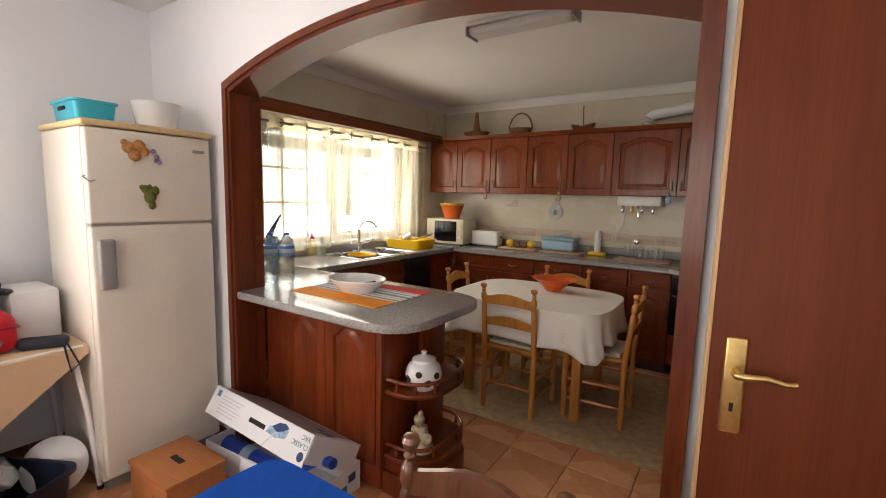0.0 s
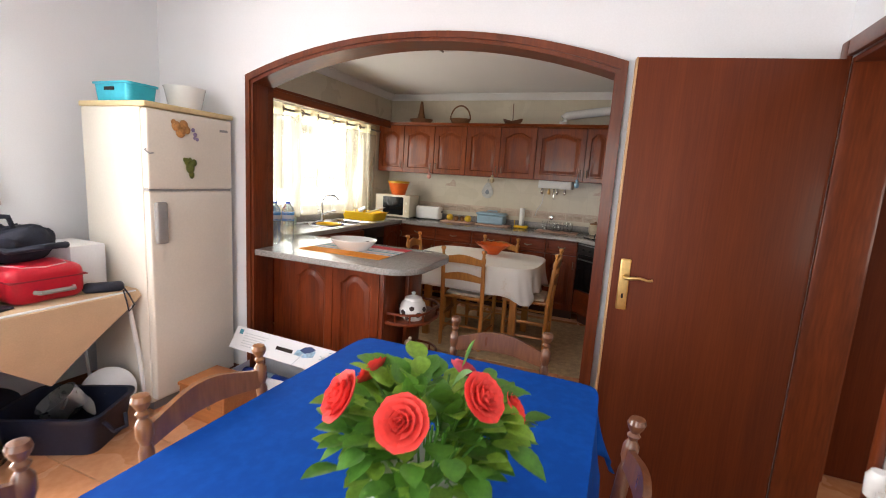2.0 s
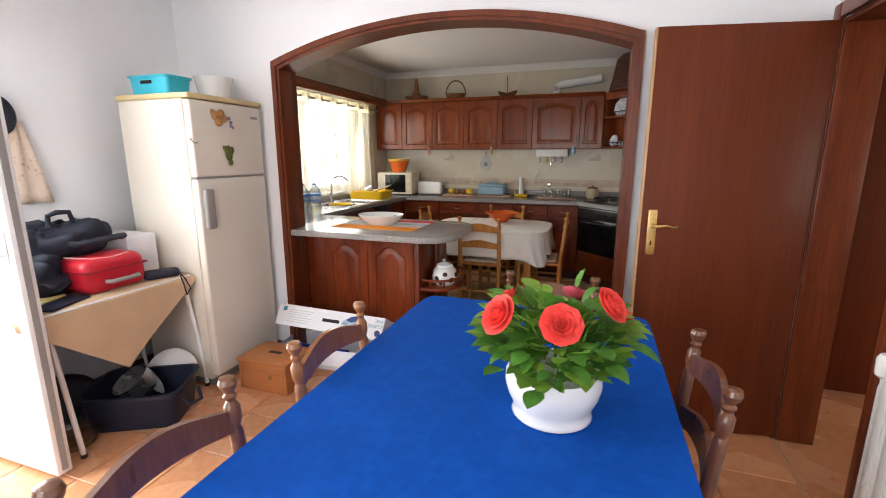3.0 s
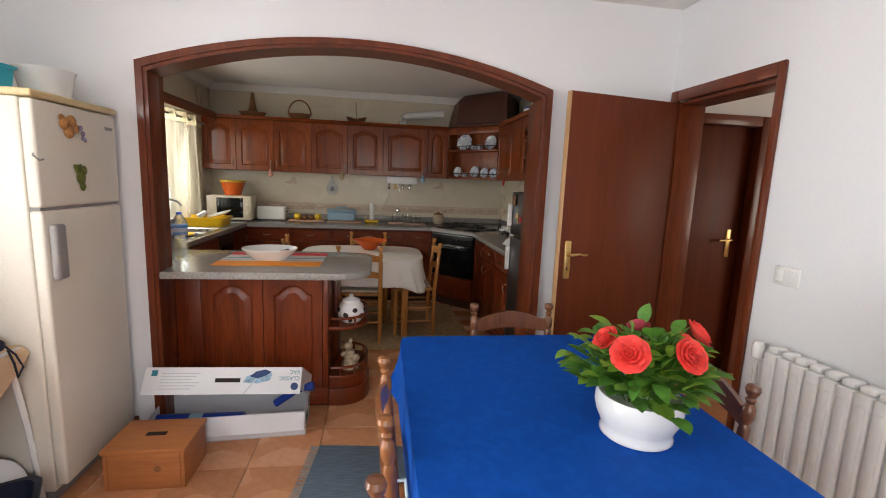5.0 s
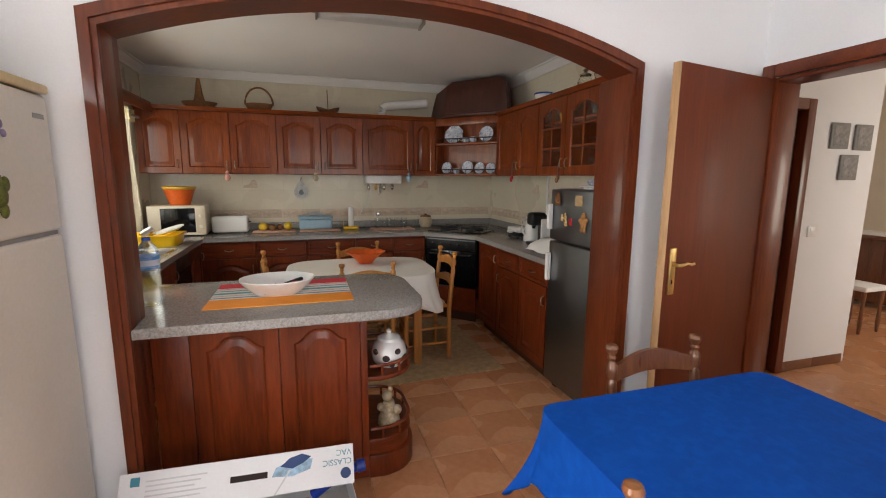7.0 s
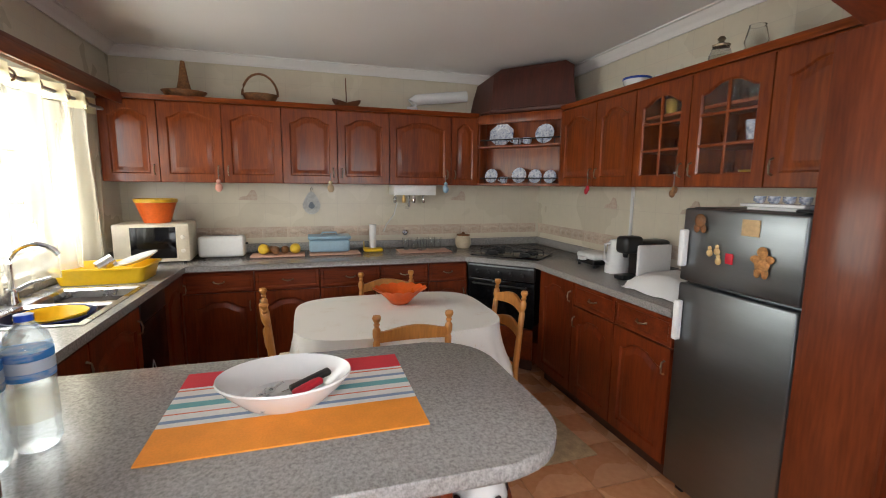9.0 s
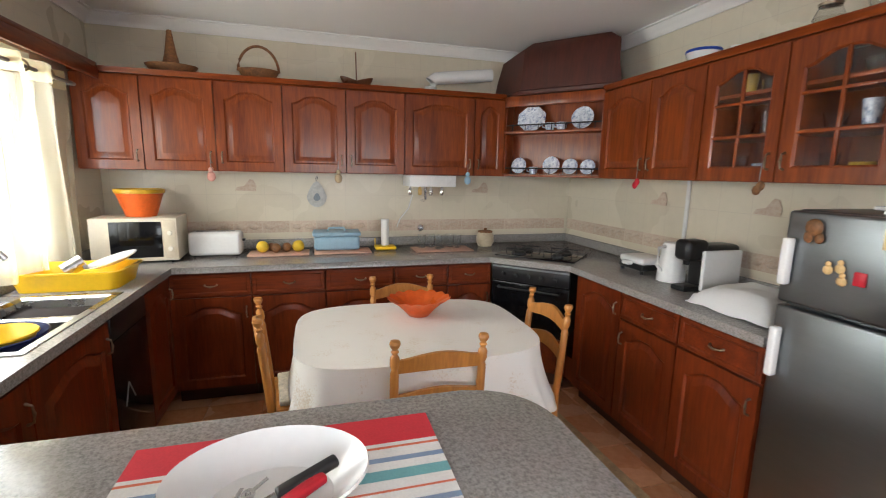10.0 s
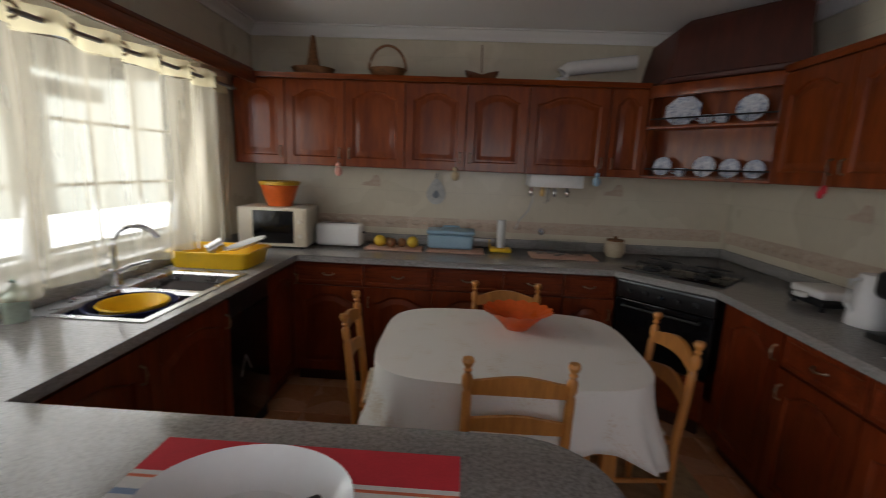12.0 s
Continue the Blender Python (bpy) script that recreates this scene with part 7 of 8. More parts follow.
for k in range(260):
    a = rnd.uniform(0, 2 * math.pi)
    el = rnd.choice((rnd.uniform(0.08, 0.55), rnd.uniform(0.3, 1.3)))
    d = Vector((math.cos(a) * math.cos(el), math.sin(a) * math.cos(el), math.sin(el) * 0.85))
    st = Vector((FX, FY, FZ + 0.12)) + d * rnd.uniform(0.05, 0.175) + Vector((0, 0, rnd.uniform(0.0, 0.075)))
    bm = bmesh.new()
    leaf_blade(bm, st, (d.x + rnd.uniform(-0.45, 0.45), d.y + rnd.uniform(-0.45, 0.45), d.z + rnd.uniform(-0.3, 0.35)), rnd.uniform(0.048, 0.072), rnd.uniform(0.020, 0.029), rnd.uniform(0.0, 0.4))
    lift = max(FZ + 0.122 + 0.12 * max(0, math.hypot(v.co.x - FX, v.co.y - FY) - 0.10) - v.co.z for v in bm.verts)
    if lift > 0:
        for v in bm.verts:
            v.co.z += lift
    part("leaf", bm, M_LEAFL if rnd.random() < 0.35 else M_LEAF, fb, smooth=180)
for k in range(16):
    a = 2 * math.pi * (k + rnd.uniform(-0.3, 0.3)) / 16
    reach, rise = rnd.uniform(0.13, 0.20), rnd.uniform(0.02, 0.10)
    tip = Vector((FX + reach * math.cos(a), FY + reach * math.sin(a), FZ + 0.13 + rise))
    root = Vector((FX + 0.06 * math.cos(a), FY + 0.06 * math.sin(a), FZ + 0.11))
    part("stem", tube(bmesh.new(), [root, (root + tip) / 2 + Vector((0, 0, 0.02)), tip], 0.002, 5), M_LEAF, fb)
    for j in range(4):
        off = rnd.uniform(-0.9, 0.9)
        bm = bmesh.new()
        leaf_blade(bm, tip - (tip - root) * 0.14 * j, (math.cos(a + off), math.sin(a + off), rnd.uniform(-0.15, 0.5)), rnd.uniform(0.048, 0.068), rnd.uniform(0.017, 0.024), rnd.uniform(0.0, 0.35))
        for v in bm.verts:
            v.co.z = max(v.co.z, FZ + 0.128)
        part("leaf", bm, M_LEAFL if rnd.random() < 0.5 else M_LEAF, fb, smooth=180)
for k in range(30):
    a, el = rnd.uniform(0, 2 * math.pi), rnd.uniform(0.85, 1.4)
    p0 = Vector((FX + 0.04 * math.cos(a), FY + 0.04 * math.sin(a), FZ + 0.10))
    part("stem", tube(bmesh.new(), [p0, p0 + Vector((math.cos(a) * math.cos(el), math.sin(a) * math.cos(el), math.sin(el))) * 0.17], 0.0025, 5), M_LEAF, fb)


def blossom(c, facing, r, material, parent):
    bm = bmesh.new()
    f = Vector(facing).normalized()
    q = f.to_track_quat("Z", "Y").to_matrix().to_4x4()
    for ring, (cnt, rad, tilt, sz) in enumerate(((8, 0.58, 18, 0.60), (8, 0.50, 36, 0.56), (7, 0.38, 52, 0.50), (6, 0.25, 64, 0.42), (5, 0.13, 76, 0.32), (3, 0.05, 84, 0.20))):
        for i in range(cnt):
            a = 360 / cnt * i + ring * 27
            petal = lathe(bmesh.new(), [(0.001, 0.0), (0.55, 0.06), (0.9, 0.20), (1.0, 0.34)], (0, 0, 0), 10)
            m = Matrix.Translation(c) @ q @ Matrix.Rotation(radians(a), 4, "Z") @ Matrix.Translation((rad * r, 0, ring * 0.085 * r)) @ Matrix.Rotation(radians(-tilt), 4, "Y") @ Matrix.Diagonal((sz * r, sz * r, sz * r * 0.55, 1))
            moved(petal, m)
            me = bpy.data.meshes.new("petal")
            petal.to_mesh(me)
            petal.free()
            bm.from_mesh(me)
            bpy.data.meshes.remove(me)
    part("blossom", bm, material, parent, "coral pink double blossom", smooth=60)


for dx, dy, dz, r, mm in ((0.020, -0.145, 0.252, 0.048, M_CORAL), (0.113, -0.045, 0.270, 0.047, M_CORAL), (-0.110, -0.112, 0.245, 0.052, M_CORAL), (0.035, 0.090, 0.245, 0.036, M_PINK), (-0.115, -0.005, 0.245, 0.042, M_CORAL), (0.150, 0.045, 0.215, 0.036, M_CORAL)):
    blossom((FX + dx, FY + dy, FZ + dz + 0.03), (dx, dy, 0.10), r * 0.85, mm, fb)

# cream fridge
fr = thing("fridge", (-2.78, 1.15, 0), "old cream two-door fridge with a yellowed top", "fridge")
FX0, FX1, FY0, FY1, FZT = -3.03, -2.545, 0.875, 1.425, 1.745
part("body", B((FX0, FY0, 0.05), (FX1, FY1, FZT - 0.03), 0.008, 3), M_CREAM, fr)
part("top", B((FX0 - 0.005, FY0 - 0.008, FZT - 0.029), (-2.49, FY1 + 0.008, FZT), 0.008, 3), M_CREAMTOP, fr, "yellowed plastic top")
ld = part("fridge_door", B((FX1 + 0.001, FY0 + 0.002, 0.08), (-2.495, FY1 - 0.002, 1.275), 0.012, 3), M_CREAM, fr)
ud = part("freezer_door", B((FX1 + 0.001, FY0 + 0.002, 1.288), (-2.495, FY1 - 0.002, FZT - 0.034), 0.012, 3), M_CREAM, fr)
part("handle", B((-2.494, FY0 + 0.02, 0.99), (-2.462, FY0 + 0.085, 1.22), 0.012, 3), M_GREYPL, ld, "grey recessed grip")
part("door_gap", B((FX1 + 0.001, FY0 + 0.01, 1.2755), (-2.505, FY1 - 0.01, 1.2875), 0), M_GREYPL, fr)
part("badge", B((-2.4945, 1.33, 1.635), (-2.4925, 1.39, 1.65), 0.001), M_GREYPL, ud)
part("plinth", B((FX0 + 0.02, FY0 + 0.02, 0.0), (FX1 - 0.01, FY1 - 0.02, 0.05), 0), M_GREYPL, fr)
part("key_hook", tube(bmesh.new(), [(-2.505, FY0 - 0.001, 1.50), (-2.50, FY0 - 0.012, 1.495), (-2.49, FY0 + 0.01, 1.475), (-2.49, FY0 + 0.03, 1.48)], 0.004, 6), M_GREYPL, fr)
magnet("fridge_magnet", [((-2.488, 1.07 + dx, 1.625 + dz), r, (0.4, 1, 1)) for dx, dz, r in ((-0.03, 0.01, 0.028), (0.015, 0.02, 0.028), (-0.005, -0.022, 0.03), (0.035, -0.005, 0.022), (-0.045, 0.03, 0.016))], M_TERRAFIG, (-2.49, 1.07, 1.59), "brown bread-dough fridge magnet")
magnet("fridge_magnet", [((-2.489, 1.145 + dx, 1.605 + dz), r, (0.4, 1, 1)) for dx, dz, r in ((0, 0.02, 0.012), (0.012, -0.005, 0.013), (0.025, -0.03, 0.011), (0.008, -0.025, 0.009))], M_LILAC, (-2.49, 1.15, 1.57), "small lilac fridge magnet")
magnet("fridge_magnet", [((-2.488, 1.12 + dx, 1.41 + dz), r, (0.35, 1, 1.2)) for dx, dz, r in ((0, 0, 0.028), (-0.02, 0.035, 0.018), (0.025, 0.03, 0.018), (0.008, -0.04, 0.018), (0.0, 0.045, 0.012), (-0.035, 0.045, 0.010))], M_GREENFIG, (-2.49, 1.12, 1.35), "olive green plant-shaped fridge magnet")
bk = thing("plastic_basket", (-2.80, 1.0, FZT), "turquoise plastic storage basket on the fridge", "basket")
bm = bmesh.new()
x0, x1, y0, y1, z0, z1 = -2.97, -2.66, 0.895, 1.085, FZT + 0.001, FZT + 0.105
rows = [rr(x0 + 0.02, x1 - 0.02, y0 + 0.02, y1 - 0.02, z0, 0.02), rr(x0 + 0.008, x1 - 0.008, y0 + 0.008, y1 - 0.008, z1 - 0.012, 0.03), rr(x0, x1, y0, y1, z1 - 0.010, 0.03), rr(x0, x1, y0, y1, z1, 0.03), rr(x0 + 0.01, x1 - 0.01, y0 + 0.01, y1 - 0.01, z1, 0.03), rr(x0 + 0.025, x1 - 0.025, y0 + 0.025, y1 - 0.025, z0 + 0.006, 0.02)]
for a, b in zip(rows, rows[1:]):
    ring_faces(bm, a, b)
bm.faces.new(rows[0])
bm.faces.new(rows[-1])
part("tub", bm, M_TURQ, bk)
part("grip_slot", B((-2.86, y0 + 0.004, FZT + 0.06), (-2.78, y0 + 0.0125, FZT + 0.078), 0.003), M_DARK, bk)
solo("white_bowl", lathe(bmesh.new(), [(0.001, FZT + 0.001), (0.085, FZT + 0.001), (0.11, FZT + 0.125), (0.115, FZT + 0.135), (0.109, FZT + 0.135), (0.08, FZT + 0.01), (0.001, FZT + 0.01)], (-2.68, 1.25, 0), 28), M_PORCELAIN, (-2.68, 1.25, FZT), "tall white plastic bowl on the fridge", "bowl")

# side table with its load
st = thing("folding_table", (-2.88, 0.45, 0), "white folding table with thin metal legs", "table")
SZ = 0.725
part("tabletop", B((-3.17, 0.03, SZ - 0.025), (-2.605, 0.858, SZ), 0.005), M_WHITE, st)
for x, y in ((-3.13, 0.10), (-2.63, 0.10), (-3.13, 0.82), (-2.63, 0.82)):
    part("leg", tube(bmesh.new(), [(x, y + (0.02 if y < 0.4 else 0.0), SZ - 0.026), (x + 0.015, y + 0.04, 0.36), (x + 0.03, y + 0.06, 0.012)], 0.012, 8), M_WHITE, st)
    part("foot", lathe(bmesh.new(), [(0.015, 0), (0.015, 0.02)], (x + 0.03, y + 0.06, 0), 8), M_BLACK, st)
bm = bmesh.new()
n = 24
rows = []
for i in range(n + 1):
    u = i / n
    y = 0.0 + 0.87 * u
    tri = 1 - abs(u - 0.5) / 0.5
    row = [bm.verts.new((-3.185, y, SZ + 0.002)), bm.verts.new((-2.62, y, SZ + 0.002)), bm.verts.new((-2.598, y, SZ - 0.012))]
    for k in range(1, 6):
        t = k / 5
        row.append(bm.verts.new((-2.596 + 0.012 * math.sin(9 * y) * t, y + (0.435 - y) * 0.0, SZ - 0.012 - (0.02 + 0.36 * tri) * t)))
    rows.append(row)
for a, b in zip(rows, rows[1:]):
    for k in range(len(a) - 1):
        bm.faces.new((a[k], a[k + 1], b[k + 1], b[k]))
solo("beige_tablecloth", bm, M_BEIGE, (-2.88, 0.435, SZ), "beige cloth laid cornerwise so that a point hangs over the front", "tablecloth", smooth=50)
ZS = SZ + 0.003
solo("white_carton", B((-3.12, 0.67, ZS), (-2.83, 0.845, ZS + 0.235), 0.006), M_CARD, (-2.96, 0.71, ZS), "plain white carton on the side table", "box")
rc = thing("red_case", (-2.82, 0.50, ZS), "glossy red carrying case with a grey handle", "case")
part("shell", B((-2.95, 0.345, ZS), (-2.68, 0.662, ZS + 0.178), 0.05, 5), M_RED, rc)
part("zip_band", B((-2.952, 0.343, ZS + 0.112), (-2.678, 0.664, ZS + 0.120), 0.003), mat("dark_red_zip", (0.28, 0.02, 0.03), 0.6, bump=0.0), rc, "dark red zip band")
part("handle", tube(bmesh.new(), [(-2.678, 0.435, ZS + 0.06), (-2.648, 0.445, ZS + 0.06), (-2.648, 0.585, ZS + 0.06), (-2.678, 0.595, ZS + 0.06)], 0.011, 8), M_GREYPL, rc)
part("seam_trim", tube(bmesh.new(), [(-2.9, 0.38, ZS + 0.178), (-2.8, 0.385, ZS + 0.179), (-2.72, 0.41, ZS + 0.176), (-2.705, 0.50, ZS + 0.172), (-2.72, 0.59, ZS + 0.176), (-2.8, 0.62, ZS + 0.179), (-2.9, 0.625, ZS + 0.178)], 0.004, 6), mat("pale_piping", (0.70, 0.45, 0.45), 0.5, bump=0.0), rc)
bg = thing("black_bag", (-2.95, 0.40, ZS), "black nylon bag with straps heaped over the red case", "bag")
bm = ball(bmesh.new(), (-3.02, 0.30, ZS + 0.17), 0.18, (0.85, 1.35, 1.0), 44, 28)
ball(bm, (-2.94, 0.47, ZS + 0.255), 0.125, (1.0, 1.55, 0.80), 40, 24)
ball(bm, (-2.86, 0.27, ZS + 0.11), 0.115, (0.9, 0.75, 1.0), 36, 22)
for v in bm.verts:
    k = noise.noise(v.co * 8) * 0.05 + (0.5 - abs(noise.noise(v.co * 17))) * 0.045 - 0.02 + noise.noise(v.co * 40) * 0.006
    v.co += Vector((k, k * 0.7, k))
    v.co.z = max(v.co.z, ZS + 0.001)
    v.co.x = max(v.co.x, XW + 0.004)
part("pouch", bm, M_BAG, bg, smooth=70)
part("strap", tube(bmesh.new(), [(-2.95, 0.38, ZS + 0.33), (-2.95, 0.385, ZS + 0.385), (-2.94, 0.42, ZS + 0.40), (-2.94, 0.475, ZS + 0.395), (-2.94, 0.49, ZS + 0.34)], 0.013, 8), M_BAG, bg)
part("strap", tube(bmesh.new(), [(-2.88, 0.36, ZS + 0.28), (-2.80, 0.40, ZS + 0.245), (-2.76, 0.52, ZS + 0.26), (-2.80, 0.64, ZS + 0.255), (-2.88, 0.68, ZS + 0.235)], 0.016, 8), M_BAG, bg)
pc = thing("black_pouch", (-2.68, 0.735, ZS), "small black sunglasses case with a wrist strap", "case")
part("case", moved(B((-0.09, -0.035, 0), (0.09, 0.035, 0.05), 0.022, 4), pose(-2.68, 0.735, ZS + 0.0005, 0, 0, 60)), M_BAG, pc)
part("strap", tube(bmesh.new(), [(-2.62, 0.80, ZS + 0.02), (-2.592, 0.81, ZS - 0.02), (-2.585, 0.83, ZS - 0.08), (-2.585, 0.80, ZS - 0.11), (-2.585, 0.79, ZS - 0.05), (-2.60, 0.785, ZS + 0.012)], 0.004, 6), M_BAG, pc)
fo = thing("document_folder", (-2.80, 0.20, ZS), "dark blue folder with yellow papers on the side table", "folder")
part("cover", moved(B((-0.16, -0.11, 0), (0.16, 0.11, 0.012), 0.003), pose(-2.80, 0.20, ZS + 0.0005, 0, 0, 20)), M_NAVY, fo)
part("papers", moved(B((-0.14, -0.10, 0.0125), (0.06, 0.09, 0.022), 0.002), pose(-2.80, 0.20, ZS + 0.0005, 0, 0, 20)), mat("yellow_paper", (0.72, 0.62, 0.25), 0.8, bump=0.1), fo)
# under the side table
cr = thing("plastic_crate", (-2.62, 0.55, 0), "dark navy plastic tub under the side table", "tub")
bm = bmesh.new()
x0, x1, y0, y1, z0, z1 = -2.90, -2.42, 0.34, 0.70, 0.001, 0.20
rows = [rr(x0 + 0.03, x1 - 0.03, y0 + 0.03, y1 - 0.03, z0, 0.05), rr(x0 + 0.008, x1 - 0.008, y0 + 0.008, y1 - 0.008, z1 - 0.02, 0.06), rr(x0 - 0.008, x1 + 0.008, y0 - 0.008, y1 + 0.008, z1 - 0.018, 0.06), rr(x0 - 0.008, x1 + 0.008, y0 - 0.008, y1 + 0.008, z1, 0.06), rr(x0 + 0.012, x1 - 0.012, y0 + 0.012, y1 - 0.012, z1, 0.06), rr(x0 + 0.034, x1 - 0.034, y0 + 0.034, y1 - 0.034, z0 + 0.008, 0.05)]
for a, b in zip(rows, rows[1:]):
    ring_faces(bm, a, b)
bm.faces.new(rows[0])
bm.faces.new(rows[-1])
moved(bm, Matrix.Translation((-2.66, 0.52, 0)) @ Matrix.Rotation(radians(28), 4, "Z") @ Matrix.Translation((2.66, -0.52, 0)))
part("tub", bm, M_NAVY, cr)
part("grip", tube(bmesh.new(), [(-2.37, 0.62, 0.17), (-2.345, 0.61, 0.11), (-2.365, 0.56, 0.10), (-2.39, 0.53, 0.16)], 0.010, 8), M_NAVY, cr)
lidt = thing("enamel_tray", (-2.73, 0.79, 0.0), "round white enamel tray leaning under the side table", "tray")
ML = pose(-2.70, 0.74, 0.150, 0, 68, -35)
part("disc", moved(lathe(bmesh.new(), [(0.001, 0.022), (0.06, 0.018), (0.125, 0.0), (0.132, -0.006), (0.125, -0.004), (0.05, 0.012), (0.001, 0.016)], (0, 0, 0), 32), ML), M_PORCELAIN, lidt)
part("knob", moved(lathe(bmesh.new(), [(0.008, 0.02), (0.008, 0.032), (0.018, 0.04), (0.016, 0.05), (0.001, 0.052)], (0, 0, 0), 14), ML), M_BLACK, lidt)
gp = thing("glass_pots", (-2.72, 0.50, 0.05), "steel pan lying in the tub", "pan")
part("pan", moved(lathe(bmesh.new(), [(0.001, 0), (0.09, 0), (0.10, 0.10), (0.096, 0.10), (0.086, 0.006), (0.001, 0.006)], (0, 0, 0), 24), pose(-2.70, 0.55, 0.13, 30, -15, 0)), M_STAINLESS, gp)
part("handle", tube(bmesh.new(), [(-2.62, 0.50, 0.23), (-2.56, 0.46, 0.245), (-2.50, 0.42, 0.255)], 0.008, 8), M_BLACK, gp)
bpn = thing("glass_dish", (-2.62, 0.20, 0.0), "stacked clear oven dishes on the floor", "dish")
for z in (0.0, 0.03):
    part("dish", lathe(bmesh.new(), [(0.001, z + 0.002), (0.09, z + 0.002), (0.12, z + 0.06), (0.116, z + 0.06), (0.086, z + 0.007), (0.001, z + 0.007)], (-2.76, 0.22, 0), 24), M_GLASS, bpn)
solo("black_backpack", (lambda b: ([setattr(v.co, "z", max(v.co.z, 0.001)) for v in b.verts], b)[1])(ball(bmesh.new(), (-2.98, 0.30, 0.12), 0.16, (0.9, 1.2, 0.95), 18, 12)), M_BAG, (-2.98, 0.30, 0), "slumped black bag on the floor by the wall", "bag")

# pine step box
sbx = thing("step_stool", (-2.215, 1.06, 0), "low pine box stool with a hand slot", "stool")
x0, x1, y0, y1, zt = -2.395, -2.035, 0.925, 1.195, 0.20
part("top_board", B((x0, y0, zt - 0.02), (x1, y1, zt), 0.004), M_PINEBOX, sbx)
for lo, hi in (((x0 + 0.008, y0 + 0.006, 0), (x0 + 0.026, y1 - 0.006, zt - 0.021)), ((x1 - 0.026, y0 + 0.006, 0), (x1 - 0.008, y1 - 0.006, zt - 0.021)), ((x0 + 0.0265, y0 + 0.006, 0), (x1 - 0.0265, y0 + 0.022, zt - 0.021)), ((x0 + 0.0265, y1 - 0.022, 0), (x1 - 0.0265, y1 - 0.006, zt - 0.021))):
    part("side_board", B(lo, hi, 0.003), M_PINEBOX, sbx)
part("hand_slot", B((-2.26, 1.045, zt - 0.0005), (-2.17, 1.075, zt + 0.0012), 0.0), M_DARK, sbx)
part("knot", lathe(bmesh.new(), [(0.001, y0 + 0.0045), (0.016, y0 + 0.0052), (0.018, y0 + 0.007)], (-2.16, 0, 0.10), 12, "y"), M_PEAR, sbx)

# vacuum cleaner carton
vb = thing("carton", (-1.98, 1.40, 0), "opened white printed vacuum cleaner carton with blue tubes inside", "box")
VX0, VX1, VY0, VY1, VH = -2.38, -1.575, 1.30, 1.585, 0.145
CARR = Matrix.Translation((-1.98, 1.44, 0)) @ Matrix.Rotation(radians(4), 4, "Z") @ Matrix.Translation((1.98, -1.44, 0))
part("floor_panel", moved(B((VX0, VY0, 0.001), (VX1, VY1, 0.006), 0), CARR), M_CARDIN, vb)
for lo, hi, mm in (((VX0, VY0, 0.0065), (VX1, VY0 + 0.004, VH), M_CARD), ((VX0, VY1 - 0.004, 0.0065), (VX1, VY1, VH), M_CARD), ((VX0, VY0 + 0.0045, 0.0065), (VX0 + 0.004, VY1 - 0.0045, VH), M_CARD), ((VX1 - 0.004, VY0 + 0.0045, 0.0065), (VX1, VY1 - 0.0045, VH), M_CARD)):
    part("side_panel", moved(B(lo, hi, 0), CARR), mm, vb)
part("front_flap", moved(B((VX0 + 0.30, -0.10, 0), (VX1 - 0.005, 0, 0.004), 0), CARR @ Matrix.Translation((0, VY0 - 0.002, VH)) @ Matrix.Rotation(radians(75), 4, "X")), M_CARD, vb)
LIDM = Matrix.Translation((-1.98, 1.554, 0.136)) @ Matrix.Rotation(radians(-2.5), 4, "Z") @ Matrix.Rotation(radians(-32), 4, "X") @ Matrix.Translation((1.98, 0, 0))
lid = part("lid", moved(B((VX0 - 0.005, -0.315, 0.115), (VX1 + 0.005, 0.0, 0.120), 0), LIDM), M_CARD, vb)
FRONT = LIDM @ Matrix.Translation((0, -0.316, 0))
part("lid_front", moved(B((VX0 - 0.005, -0.004, -0.022), (VX1 + 0.005, 0, 0.1195), 0), FRONT), M_CARD, vb)
for x in (VX0 - 0.005, VX1 + 0.001):
    part("lid_side", moved(B((x, -0.31, 0.0), (x + 0.004, -0.004, 0.1145), 0), LIDM), M_CARD, vb)
part("grip_slot", moved(B((-2.02, -0.0052, 0.040), (-1.89, -0.0042, 0.062), 0), FRONT), M_DARK, vb)
part("printed_picture", moved(prism(bmesh.new(), [(-1.845, 0.072), (-1.80, 0.060), (-1.76, 0.075), (-1.73, 0.095), (-1.765, 0.108), (-1.81, 0.098)], 0.0008, Matrix.Translation((0, -0.0052, 0))), FRONT), M_PRINT, vb)
part("printed_water", moved(prism(bmesh.new(), [(-1.875, 0.040), (-1.80, 0.034), (-1.735, 0.050), (-1.725, 0.086), (-1.80, 0.094), (-1.86, 0.070)], 0.0006, Matrix.Translation((0, -0.0049, 0))), FRONT), M_PRINTSKY, vb, "pale blue printed water")
part("printed_wand", moved(prism(bmesh.new(), [(-1.868, -0.022), (-1.862, -0.024), (-1.806, 0.055), (-1.812, 0.057)], 0.0008, Matrix.Translation((0, -0.0056, 0))), FRONT), M_PRINTGREY, vb)
for x0, x1, z0, z1 in ((-1.74, -1.69, 0.03, 0.07), (-1.66, -1.60, 0.05, 0.11)):
    part("printed_patch", moved(B((x0, -z1 - 0.1, 0.1208), (x1, -z0 - 0.1, 0.1213), 0), LIDM), M_PRINT, vb)
for y0, y1, z0, z1, pm_ in ((1.33, 1.39, 0.05, 0.10, M_PRINT), (1.41, 1.49, 0.03, 0.07, M_PRINTTEAL), (1.50, 1.55, 0.07, 0.11, M_PRINT)):
    part("printed_patch", moved(B((VX1 + 0.0002, y0, z0), (VX1 + 0.001, y1, z1), 0), CARR), pm_, vb)
